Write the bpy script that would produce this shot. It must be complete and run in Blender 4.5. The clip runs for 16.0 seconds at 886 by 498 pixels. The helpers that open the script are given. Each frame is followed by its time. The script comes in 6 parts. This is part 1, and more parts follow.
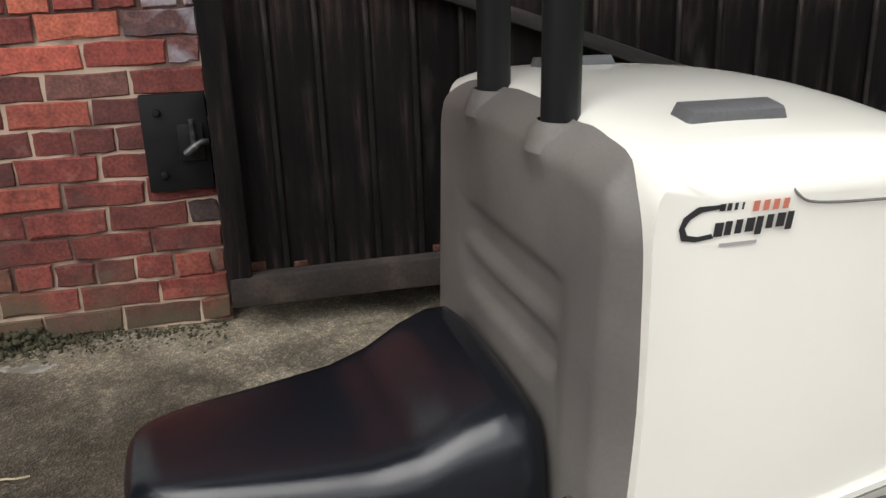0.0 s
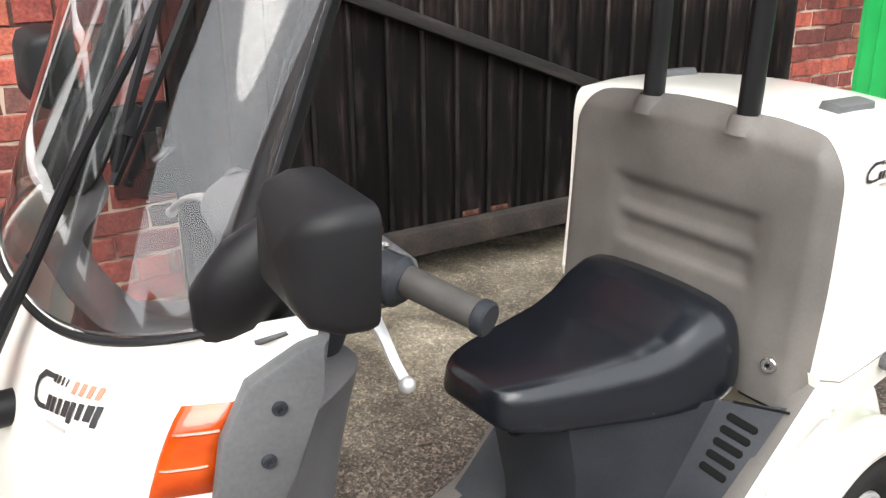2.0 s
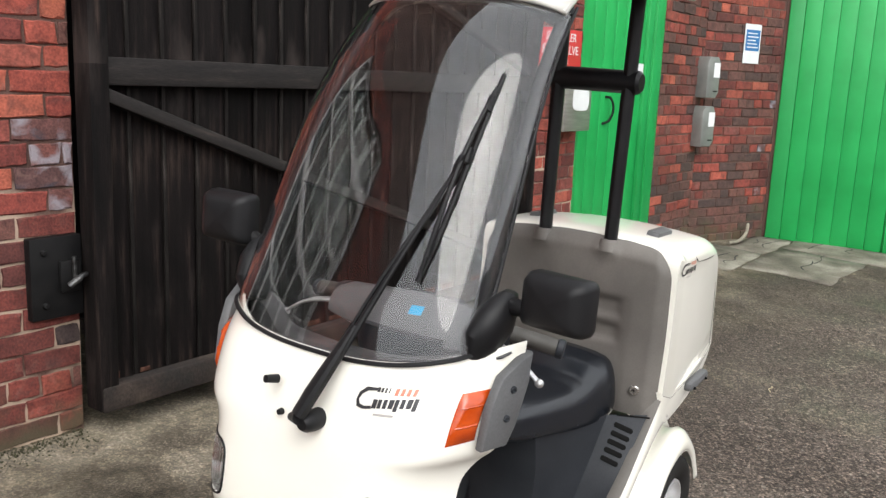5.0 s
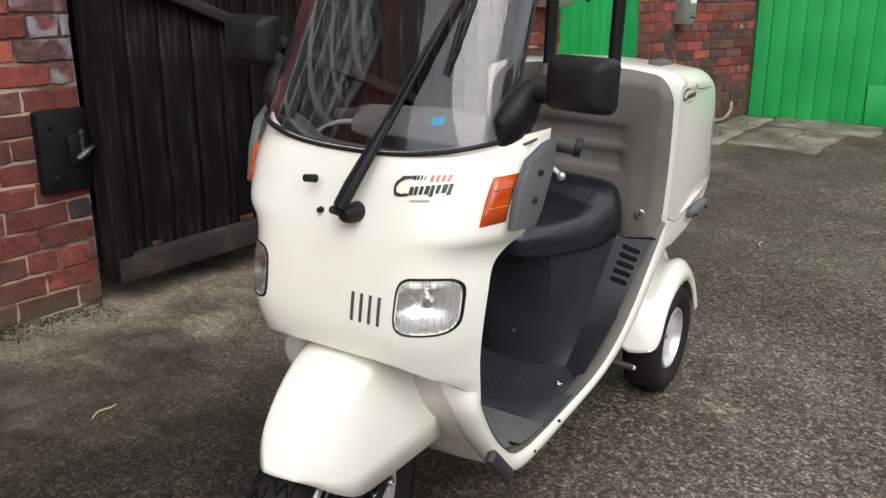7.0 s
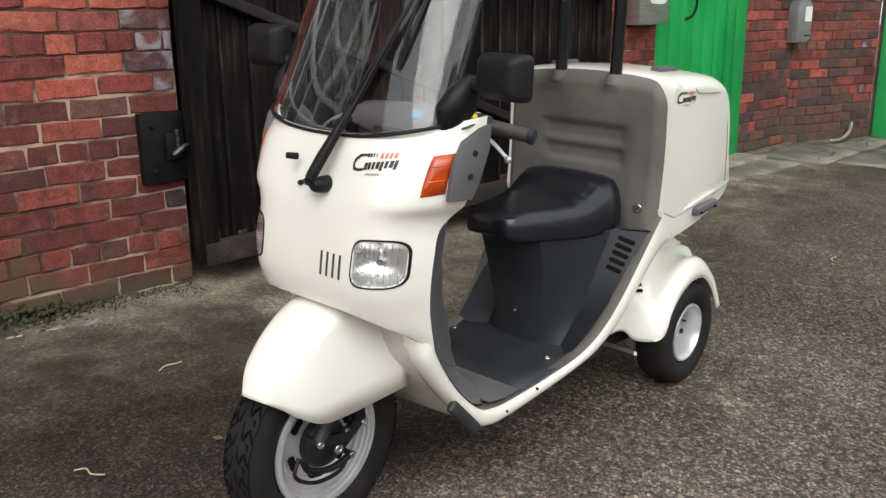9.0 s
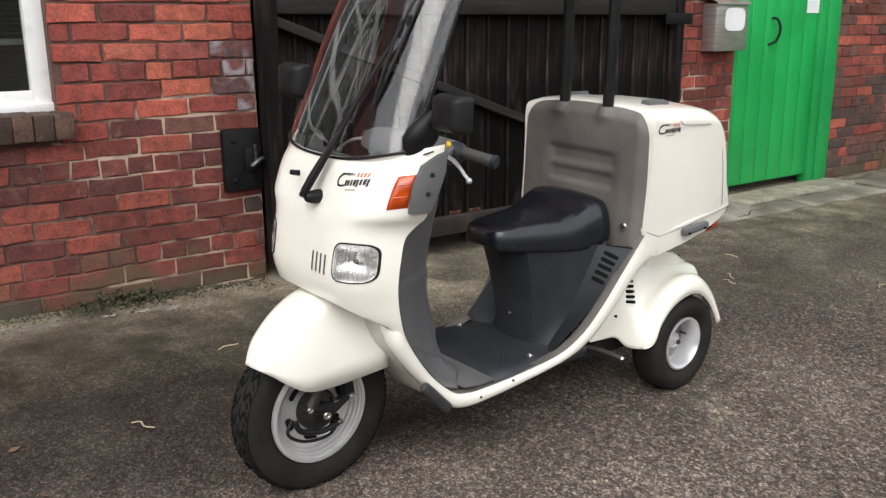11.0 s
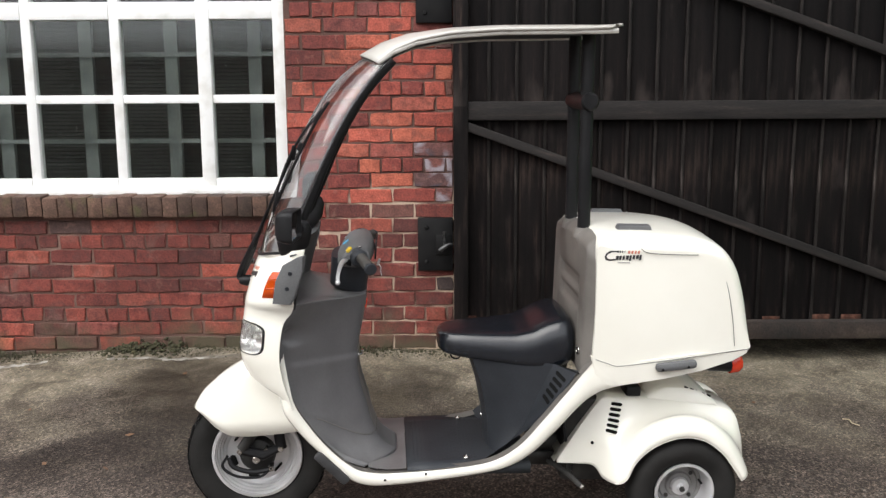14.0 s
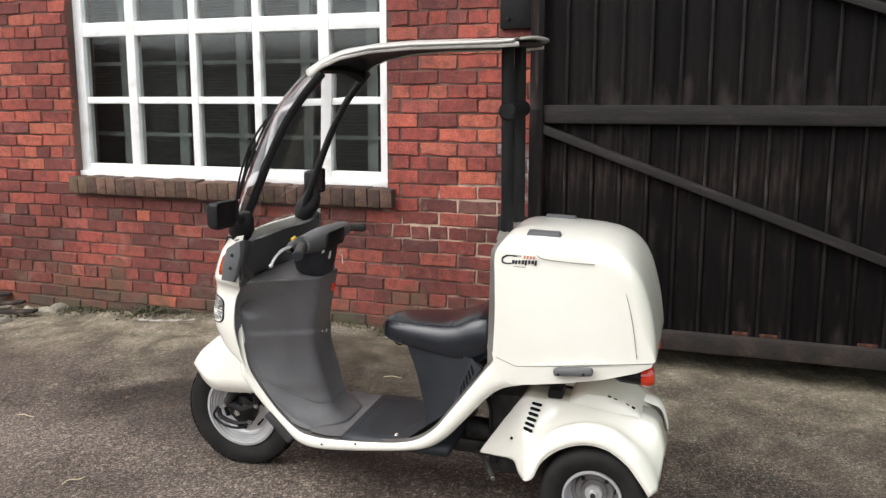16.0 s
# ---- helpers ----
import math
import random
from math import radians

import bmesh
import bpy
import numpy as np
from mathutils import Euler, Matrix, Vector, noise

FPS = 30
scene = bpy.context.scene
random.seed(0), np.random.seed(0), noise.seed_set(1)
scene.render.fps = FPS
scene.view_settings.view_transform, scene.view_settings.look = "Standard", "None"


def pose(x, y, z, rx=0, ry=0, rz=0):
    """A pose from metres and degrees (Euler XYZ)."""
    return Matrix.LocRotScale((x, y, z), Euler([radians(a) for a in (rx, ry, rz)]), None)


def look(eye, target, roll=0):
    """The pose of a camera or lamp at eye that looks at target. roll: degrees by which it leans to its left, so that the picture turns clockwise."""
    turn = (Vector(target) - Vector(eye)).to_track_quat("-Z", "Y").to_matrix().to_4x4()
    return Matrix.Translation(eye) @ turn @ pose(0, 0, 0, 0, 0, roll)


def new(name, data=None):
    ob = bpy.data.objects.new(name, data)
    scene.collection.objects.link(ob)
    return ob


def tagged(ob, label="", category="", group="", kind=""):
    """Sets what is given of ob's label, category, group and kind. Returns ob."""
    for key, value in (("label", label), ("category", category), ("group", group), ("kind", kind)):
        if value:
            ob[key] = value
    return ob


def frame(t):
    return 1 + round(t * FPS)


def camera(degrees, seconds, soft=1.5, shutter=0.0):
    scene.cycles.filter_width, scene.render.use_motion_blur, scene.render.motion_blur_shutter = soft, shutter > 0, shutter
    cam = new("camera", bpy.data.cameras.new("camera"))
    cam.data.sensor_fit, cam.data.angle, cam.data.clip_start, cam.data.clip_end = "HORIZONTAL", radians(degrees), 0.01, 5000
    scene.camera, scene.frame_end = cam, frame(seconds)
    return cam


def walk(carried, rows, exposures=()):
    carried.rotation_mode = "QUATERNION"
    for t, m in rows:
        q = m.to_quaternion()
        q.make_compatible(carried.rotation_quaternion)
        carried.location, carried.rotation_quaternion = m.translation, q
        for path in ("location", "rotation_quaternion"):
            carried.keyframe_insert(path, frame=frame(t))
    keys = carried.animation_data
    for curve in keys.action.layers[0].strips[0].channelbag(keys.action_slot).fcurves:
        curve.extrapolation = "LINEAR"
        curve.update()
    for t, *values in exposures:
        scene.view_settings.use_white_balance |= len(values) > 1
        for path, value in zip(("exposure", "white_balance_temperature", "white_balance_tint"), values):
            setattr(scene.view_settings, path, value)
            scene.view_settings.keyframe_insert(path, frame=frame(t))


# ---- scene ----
cam = camera(54.0, 16.0, soft=1.4)
PATH = [
    (0, (0.06, -0.569, 1.159), (0.481, 1.279, 0.519), -2.0),
    (0.5, (-0.102, -0.627, 1.199), (0.548, 1.151, 0.557), -1.1),
    (1, (-0.328, -0.633, 1.229), (0.445, 1.09, 0.571), 0.5),
    (1.5, (-0.555, -0.6, 1.23), (0.355, 1.045, 0.546), -0.1),
    (2, (-0.745, -0.625, 1.255), (0.267, 0.966, 0.588), -0.5),
    (2.5, (-0.962, -0.67, 1.298), (0.133, 0.876, 0.658), -0.7),
    (3, (-1.168, -0.627, 1.355), (0.126, 0.784, 0.776), 0.4),
    (5.3, (-1.698, -0.744, 1.392), (-0.121, 0.422, 1.002), 2.0),
    (5.5, (-1.72, -0.745, 1.372), (-0.141, 0.408, 0.952), 1.9),
    (6, (-1.756, -0.737, 1.307), (-0.181, 0.387, 0.799), 1.8),
    (6.5, (-1.778, -0.74, 1.252), (-0.211, 0.366, 0.686), 1.2),
    (7, (-1.81, -0.749, 1.21), (-0.251, 0.362, 0.632), -0.1),
    (7.5, (-1.836, -0.772, 1.178), (-0.297, 0.35, 0.568), -1.1),
    (8, (-1.798, -0.844, 1.169), (-0.312, 0.33, 0.529), -1.4),
    (8.5, (-1.724, -1.002, 1.164), (-0.316, 0.285, 0.561), -0.9),
    (9, (-1.787, -1.223, 1.178), (-0.433, 0.152, 0.653), -0.7),
    (9.2, (-1.819, -1.304, 1.175), (-0.49, 0.104, 0.675), -1.0),
    (11.3, (-1.673, -1.787, 1.257), (-0.594, -0.175, 0.769), -0.2),
    (11.5, (-1.582, -1.816, 1.243), (-0.547, -0.174, 0.763), -0.0),
    (12, (-1.335, -2.018, 1.279), (-0.461, -0.279, 0.817), 0.3),
    (12.5, (-1.033, -2.141, 1.287), (-0.341, -0.314, 0.86), 0.3),
    (13, (-0.709, -2.271, 1.322), (-0.267, -0.357, 0.946), -0.1),
    (13.5, (-0.406, -2.466, 1.369), (-0.238, -0.503, 1.025), -0.2),
    (14, (-0.074, -2.529, 1.378), (-0.08, -0.555, 1.06), -0.3),
    (14.5, (0.248, -2.593, 1.404), (0.041, -0.628, 1.092), -1.1),
    (15, (0.551, -2.656, 1.429), (0.129, -0.731, 1.09), -0.8),
    (15.5, (0.87, -2.581, 1.421), (0.325, -0.687, 1.082), -0.2),
    (16, (1.191, -2.537, 1.425), (0.494, -0.692, 1.093), 0.1),
]
EXPOSURES = [(0, 0.5), (0.5, 0.58), (1, 1.0), (1.5, 1.6), (2, 1.45), (2.5, 1.0), (3, 0.66), (5.5, 0.84), (6, 0.55), (8, 0.42), (9, 0.42), (11.5, 0.64), (14.5, 0.8), (16, 0.84)]
walk(cam, [(t, look(eye, target, roll)) for t, eye, target, roll in PATH], EXPOSURES)


# ---- world and light: a bright overcast day ----
world = bpy.data.worlds.new("overcast_sky")
scene.world = world
world.use_nodes = True
wn, wl = world.node_tree.nodes, world.node_tree.links
sky = wn.new("ShaderNodeTexSky")
sky.sky_type, sky.sun_disc = "NISHITA", False
sky.sun_elevation, sky.sun_rotation = radians(45), radians(225)
sky.air_density, sky.dust_density = 1.0, 4.0
grey = wn.new("ShaderNodeHueSaturation")
grey.inputs["Saturation"].default_value = 0.22
wl.new(sky.outputs["Color"], grey.inputs["Color"])
cloud = wn.new("ShaderNodeMix")
cloud.data_type = "RGBA"
cloud.inputs["Factor"].default_value = 0.75
cloud.inputs["B"].default_value = (7.6, 7.8, 8.1, 1)
wl.new(grey.outputs["Color"], cloud.inputs["A"])
wl.new(cloud.outputs["Result"], wn["Background"].inputs["Color"])
wn["Background"].inputs["Strength"].default_value = 0.15

sun = new("sun", bpy.data.lights.new("sun", "SUN"))
sun.data.energy, sun.data.angle, sun.data.color = 1.2, radians(50), (1.0, 0.97, 0.93)
sun.matrix_world = look((-7, -7, 10), (0, 0, 0))


# ---- materials ----
def mat(name, base, rough=0.6, metal=0.0, **kw):
    """A material whose colour is the list of (stop, colour) over a noise, with grain bump."""
    m = bpy.data.materials.new(name)
    m.use_nodes = True
    n, l = m.node_tree.nodes, m.node_tree.links
    b = n["Principled BSDF"]
    b.inputs["Roughness"].default_value, b.inputs["Metallic"].default_value = rough, metal
    b.inputs["Specular IOR Level"].default_value = kw.get("spec", 0.5)
    if kw.get("coat"):
        b.inputs["Coat Weight"].default_value, b.inputs["Coat Roughness"].default_value = kw["coat"], 0.08
    tc = n.new("ShaderNodeTexCoord")
    mp = n.new("ShaderNodeMapping")
    mp.inputs["Scale"].default_value = kw.get("stretch", (1, 1, 1))
    l.new(tc.outputs["Object"], mp.inputs["Vector"])
    stops = base if isinstance(base, list) else [(0.3, [c * (1 - kw.get("vary", 0.12)) for c in base]), (0.7, base)]
    big = n.new("ShaderNodeTexNoise")
    big.inputs["Scale"].default_value, big.inputs["Detail"].default_value = kw.get("scale", 6), 6
    ramp = n.new("ShaderNodeValToRGB")
    while len(ramp.color_ramp.elements) < len(stops):
        ramp.color_ramp.elements.new(0.5)
    for e, (p, c) in zip(ramp.color_ramp.elements, stops):
        e.position, e.color = p, (*c, 1)
    l.new(mp.outputs["Vector"], big.inputs["Vector"])
    l.new(big.outputs["Fac"], ramp.inputs["Fac"])
    colour = ramp.outputs["Color"]
    if kw.get("random"):
        info = n.new("ShaderNodeObjectInfo")
        hsv = n.new("ShaderNodeHueSaturation")
        mr = n.new("ShaderNodeMapRange")
        lo, hi = kw["random"]
        mr.inputs["To Min"].default_value, mr.inputs["To Max"].default_value = lo, hi
        l.new(info.outputs["Random"], mr.inputs["Value"])
        l.new(mr.outputs["Result"], hsv.inputs["Value"])
        l.new(colour, hsv.inputs["Color"])
        colour = hsv.outputs["Color"]
    fine = n.new("ShaderNodeTexNoise")
    fine.inputs["Scale"].default_value, fine.inputs["Detail"].default_value = kw.get("grain", 120), 4
    l.new(mp.outputs["Vector"], fine.inputs["Vector"])
    if kw.get("speck"):
        mix = n.new("ShaderNodeMix")
        mix.data_type, mix.blend_type = "RGBA", "MULTIPLY"
        sr = n.new("ShaderNodeMapRange")
        sr.inputs["From Min"].default_value, sr.inputs["From Max"].default_value = 0.3, 0.7
        sr.inputs["To Min"].default_value, sr.inputs["To Max"].default_value = 1 - kw["speck"], 1 + kw["speck"]
        l.new(fine.outputs["Fac"], sr.inputs["Value"])
        mix.inputs["Factor"].default_value = 1.0
        l.new(colour, mix.inputs["A"])
        l.new(sr.outputs["Result"], mix.inputs["B"])
        colour = mix.outputs["Result"]
    l.new(colour, b.inputs["Base Color"])
    bump = n.new("ShaderNodeBump")
    bump.inputs["Strength"].default_value, bump.inputs["Distance"].default_value = kw.get("bump", 0.1), kw.get("depth", 0.002)
    l.new(fine.outputs["Fac"], bump.inputs["Height"])
    l.new(bump.outputs["Normal"], b.inputs["Normal"])
    rv = kw.get("rvary", 0.08)
    rr = n.new("ShaderNodeMapRange")
    rr.inputs["To Min"].default_value, rr.inputs["To Max"].default_value = max(0.02, rough - rv), min(1, rough + rv)
    l.new(big.outputs["Fac"], rr.inputs["Value"])
    l.new(rr.outputs["Result"], b.inputs["Roughness"])
    return m


def brick_mat(name, stops, smears=()):
    """Fired brick: each brick takes its own tone, with burnt faces, soot and pale bloom."""
    m = mat(name, [(0.28, (0.55, 0.5, 0.5)), (0.5, (0.9, 0.88, 0.87)), (0.72, (1.12, 1.08, 1.05))], 0.88, scale=19, grain=110, bump=0.7, depth=0.004, speck=0.32)
    n, l = m.node_tree.nodes, m.node_tree.links
    b = n["Principled BSDF"]
    old = b.inputs["Base Color"].links[0].from_socket
    info = n.new("ShaderNodeObjectInfo")
    geo = n.new("ShaderNodeNewGeometry")
    for lk in list(l):
        if lk.to_node.bl_idname == "ShaderNodeMapping":
            l.remove(lk)
    for nd in n:
        if nd.bl_idname == "ShaderNodeMapping":
            l.new(geo.outputs["Position"], nd.inputs["Vector"])
    add = n.new("ShaderNodeMath")
    add.operation = "ADD"
    frac = n.new("ShaderNodeMath")
    frac.operation = "FRACT"
    l.new(info.outputs["Random"], add.inputs[0])
    l.new(geo.outputs["Random Per Island"], add.inputs[1])
    l.new(add.outputs[0], frac.inputs[0])
    ramp = n.new("ShaderNodeValToRGB")
    while len(ramp.color_ramp.elements) < len(stops):
        ramp.color_ramp.elements.new(0.5)
    for e, (p, c) in zip(ramp.color_ramp.elements, stops):
        e.position, e.color = p, (*c, 1)
    l.new(frac.outputs[0], ramp.inputs["Fac"])
    mix = n.new("ShaderNodeMix")
    mix.data_type, mix.blend_type = "RGBA", "MULTIPLY"
    mix.inputs["Factor"].default_value = 1.0
    l.new(ramp.outputs["Color"], mix.inputs["A"])
    l.new(old, mix.inputs["B"])
    # stains that run over many bricks
    st = n.new("ShaderNodeTexNoise")
    st.inputs["Scale"].default_value, st.inputs["Detail"].default_value = 1.7, 5
    l.new(geo.outputs["Position"], st.inputs["Vector"])
    sr = n.new("ShaderNodeMapRange")
    sr.inputs["From Min"].default_value, sr.inputs["From Max"].default_value = 0.35, 0.65
    sr.inputs["To Min"].default_value, sr.inputs["To Max"].default_value = 0.72, 1.1
    l.new(st.outputs["Fac"], sr.inputs["Value"])
    mix2 = n.new("ShaderNodeMix")
    mix2.data_type, mix2.blend_type = "RGBA", "MULTIPLY"
    mix2.inputs["Factor"].default_value = 1.0
    l.new(mix.outputs["Result"], mix2.inputs["A"])
    l.new(sr.outputs["Result"], mix2.inputs["B"])
    out = mix2.outputs["Result"]
    # soot and burnt patches inside single bricks, then pale smears
    for scale, lo, hi, colour, amount in ((11, 0.56, 0.70, (0.07, 0.036, 0.033), 0.5), (23, 0.60, 0.72, (0.40, 0.24, 0.19), 0.16), *smears):
        tx = n.new("ShaderNodeTexNoise")
        tx.inputs["Scale"].default_value, tx.inputs["Detail"].default_value, tx.inputs["Distortion"].default_value = scale, 6, 0.6
        l.new(geo.outputs["Position"], tx.inputs["Vector"])
        mr = n.new("ShaderNodeMapRange")
        mr.inputs["From Min"].default_value, mr.inputs["From Max"].default_value, mr.inputs["To Max"].default_value = lo, hi, amount
        l.new(tx.outputs["Fac"], mr.inputs["Value"])
        mx = n.new("ShaderNodeMix")
        mx.data_type = "RGBA"
        l.new(mr.outputs["Result"], mx.inputs["Factor"])
        l.new(out, mx.inputs["A"])
        mx.inputs["B"].default_value = (*colour, 1)
        out = mx.outputs["Result"]
    sp = n.new("ShaderNodeSeparateXYZ")
    l.new(geo.outputs["Position"], sp.inputs[0])
    hz = n.new("ShaderNodeMapRange")
    hz.inputs["From Min"].default_value, hz.inputs["From Max"].default_value = 0.05, 0.5
    hz.inputs["To Min"].default_value, hz.inputs["To Max"].default_value = 0.22, -0.25
    l.new(sp.outputs["Z"], hz.inputs["Value"])
    al = n.new("ShaderNodeTexNoise")
    al.inputs["Scale"].default_value, al.inputs["Detail"].default_value = 4.5, 7
    l.new(geo.outputs["Position"], al.inputs["Vector"])
    sm = n.new("ShaderNodeMath")
    l.new(al.outputs["Fac"], sm.inputs[0])
    l.new(hz.outputs["Result"], sm.inputs[1])
    ar = n.new("ShaderNodeMapRange")
    ar.inputs["From Min"].default_value, ar.inputs["From Max"].default_value, ar.inputs["To Max"].default_value = 0.48, 0.72, 0.8
    l.new(sm.outputs[0], ar.inputs["Value"])
    ax = n.new("ShaderNodeMix")
    ax.data_type = "RGBA"
    l.new(ar.outputs["Result"], ax.inputs["Factor"])
    l.new(out, ax.inputs["A"])
    ax.inputs["B"].default_value = (0.075, 0.068, 0.038, 1)
    out = ax.outputs["Result"]
    l.new(out, b.inputs["Base Color"])
    return m


RED = [(0.0, (0.15, 0.038, 0.032)), (0.15, (0.22, 0.050, 0.040)), (0.35, (0.29, 0.062, 0.046)), (0.55, (0.345, 0.076, 0.053)), (0.72, (0.41, 0.097, 0.065)), (0.84, (0.45, 0.125, 0.075)), (0.93, (0.27, 0.072, 0.058)), (1.0, (0.18, 0.058, 0.052))]
M_BRICK = brick_mat("red_brick", RED)
M_BRICK_OLD = brick_mat("old_dark_red_brick", [(0.0, (0.10, 0.032, 0.028)), (0.2, (0.145, 0.038, 0.031)), (0.45, (0.19, 0.045, 0.035)), (0.7, (0.24, 0.056, 0.042)), (0.88, (0.31, 0.078, 0.053)), (1.0, (0.14, 0.05, 0.044))], [(5, 0.62, 0.78, (0.30, 0.25, 0.21), 0.25)])
M_SOOT = brick_mat("sooty_brick", [(0.0, (0.06, 0.042, 0.04)), (0.5, (0.105, 0.056, 0.048)), (1.0, (0.175, 0.07, 0.056))])
M_BLOOM = brick_mat("paint_splashed_brick", [(0.0, (0.12, 0.06, 0.058)), (0.5, (0.24, 0.08, 0.065)), (1.0, (0.09, 0.07, 0.075))], [(8, 0.50, 0.62, (0.36, 0.35, 0.39), 0.7), (9, 0.55, 0.66, (0.04, 0.045, 0.06), 0.8)])


def mortar_mat():
    """Brown, dirty joints with stretches of pale repointing towards the gate."""
    m = mat("mortar", [(0.35, (0.07, 0.037, 0.03)), (0.52, (0.115, 0.062, 0.049)), (0.72, (0.20, 0.125, 0.10))], 0.95, scale=2.6, grain=160, bump=0.5, speck=0.25)
    n, l = m.node_tree.nodes, m.node_tree.links
    b = n["Principled BSDF"]
    old = b.inputs["Base Color"].links[0].from_socket
    geo = n.new("ShaderNodeNewGeometry")
    sep = n.new("ShaderNodeSeparateXYZ")
    l.new(geo.outputs["Position"], sep.inputs[0])
    near = n.new("ShaderNodeMapRange")
    near.inputs["From Min"].default_value, near.inputs["From Max"].default_value = -1.3, -0.35
    near.inputs["To Min"].default_value, near.inputs["To Max"].default_value = -0.22, 0.14
    l.new(sep.outputs["X"], near.inputs["Value"])
    low = n.new("ShaderNodeMapRange")
    low.inputs["From Min"].default_value, low.inputs["From Max"].default_value = 0.75, 1.15
    low.inputs["To Min"].default_value, low.inputs["To Max"].default_value = 0.0, -0.25
    l.new(sep.outputs["Z"], low.inputs["Value"])
    t = n.new("ShaderNodeTexNoise")
    t.inputs["Scale"].default_value, t.inputs["Detail"].default_value = 3.4, 7
    l.new(geo.outputs["Position"], t.inputs["Vector"])
    a = n.new("ShaderNodeMath")
    c = n.new("ShaderNodeMath")
    l.new(t.outputs["Fac"], a.inputs[0])
    l.new(near.outputs["Result"], a.inputs[1])
    l.new(a.outputs[0], c.inputs[0])
    l.new(low.outputs["Result"], c.inputs[1])
    far = n.new("ShaderNodeMapRange")
    far.inputs["From Min"].default_value, far.inputs["From Max"].default_value = 3.5, 4.4
    far.inputs["To Min"].default_value, far.inputs["To Max"].default_value = 0.0, -0.35
    l.new(sep.outputs["X"], far.inputs["Value"])
    e = n.new("ShaderNodeMath")
    l.new(c.outputs[0], e.inputs[0])
    l.new(far.outputs["Result"], e.inputs[1])
    r = n.new("ShaderNodeMapRange")
    r.inputs["From Min"].default_value, r.inputs["From Max"].default_value = 0.5, 0.62
    l.new(e.outputs[0], r.inputs["Value"])
    mx = n.new("ShaderNodeMix")
    mx.data_type = "RGBA"
    l.new(r.outputs["Result"], mx.inputs["Factor"])
    l.new(old, mx.inputs["A"])
    mx.inputs["B"].default_value = (0.46, 0.35, 0.265, 1)
    l.new(mx.outputs["Result"], b.inputs["Base Color"])
    return m


M_MORTAR = mortar_mat()
M_SILL = brick_mat("blue_sill_brick", [(0.0, (0.06, 0.040, 0.030)), (0.5, (0.115, 0.068, 0.050)), (1.0, (0.16, 0.092, 0.066))], [(6, 0.58, 0.7, (0.09, 0.10, 0.03), 0.5)])
M_WHITE_WOOD = mat("white_gloss_paint", [(0.3, (0.72, 0.71, 0.68)), (0.5, (0.86, 0.86, 0.85))], 0.4, scale=9, grain=40, bump=0.15)
M_GATE = mat("black_stained_timber", [(0.3, (0.003, 0.0027, 0.0027)), (0.55, (0.008, 0.0062, 0.006)), (0.75, (0.036, 0.025, 0.021))], 0.8, spec=0.12, scale=5, stretch=(6, 6, 0.5), grain=60, bump=0.5, depth=0.003, random=(0.6, 1.5), speck=0.3)
n_, l_ = M_GATE.node_tree.nodes, M_GATE.node_tree.links
g_ = n_.new("ShaderNodeNewGeometry")
s_ = n_.new("ShaderNodeSeparateXYZ")
l_.new(g_.outputs["Position"], s_.inputs[0])
z_ = n_.new("ShaderNodeMapRange")
z_.inputs["From Min"].default_value, z_.inputs["From Max"].default_value = 1.40, 1.72
z_.inputs["To Min"].default_value, z_.inputs["To Max"].default_value = 0.16, -0.10
l_.new(s_.outputs["Z"], z_.inputs["Value"])
lowz_ = n_.new("ShaderNodeMath")
lowz_.operation = "GREATER_THAN"
lowz_.inputs[1].default_value = 1.39
l_.new(s_.outputs["Z"], lowz_.inputs[0])
zz_ = n_.new("ShaderNodeMath")
zz_.operation = "MULTIPLY"
l_.new(z_.outputs["Result"], zz_.inputs[0])
l_.new(lowz_.outputs[0], zz_.inputs[1])
t_ = n_.new("ShaderNodeTexNoise")
t_.inputs["Scale"].default_value, t_.inputs["Detail"].default_value = 5.5, 6
m_ = n_.new("ShaderNodeMapping")
m_.inputs["Scale"].default_value = (1.6, 1.6, 0.5)
l_.new(g_.outputs["Position"], m_.inputs["Vector"])
l_.new(m_.outputs["Vector"], t_.inputs["Vector"])
a_ = n_.new("ShaderNodeMath")
l_.new(t_.outputs["Fac"], a_.inputs[0])
l_.new(zz_.outputs[0], a_.inputs[1])
r_ = n_.new("ShaderNodeMapRange")
r_.inputs["From Min"].default_value, r_.inputs["From Max"].default_value, r_.inputs["To Max"].default_value = 0.60, 0.78, 0.55
l_.new(a_.outputs[0], r_.inputs["Value"])
x_ = n_.new("ShaderNodeMix")
x_.data_type = "RGBA"
l_.new(r_.outputs["Result"], x_.inputs["Factor"])
l_.new(n_["Principled BSDF"].inputs["Base Color"].links[0].from_socket, x_.inputs["A"])
x_.inputs["B"].default_value = (0.055, 0.044, 0.040, 1)
l_.new(x_.outputs["Result"], n_["Principled BSDF"].inputs["Base Color"])
M_GATE_RAIL = mat("weathered_black_rail", [(0.25, (0.008, 0.007, 0.007)), (0.6, (0.019, 0.016, 0.015)), (0.85, (0.05, 0.038, 0.032))], 0.75, spec=0.25, scale=6, stretch=(0.6, 6, 6), grain=60, bump=0.5, depth=0.003, speck=0.3)
M_STRIP = mat("greyed_cover_strip", [(0.35, (0.005, 0.0044, 0.0042)), (0.55, (0.016, 0.0135, 0.0125)), (0.75, (0.075, 0.062, 0.056))], 0.8, spec=0.15, scale=5, stretch=(6, 6, 0.7), grain=60, bump=0.4, random=(0.6, 1.5), speck=0.3)
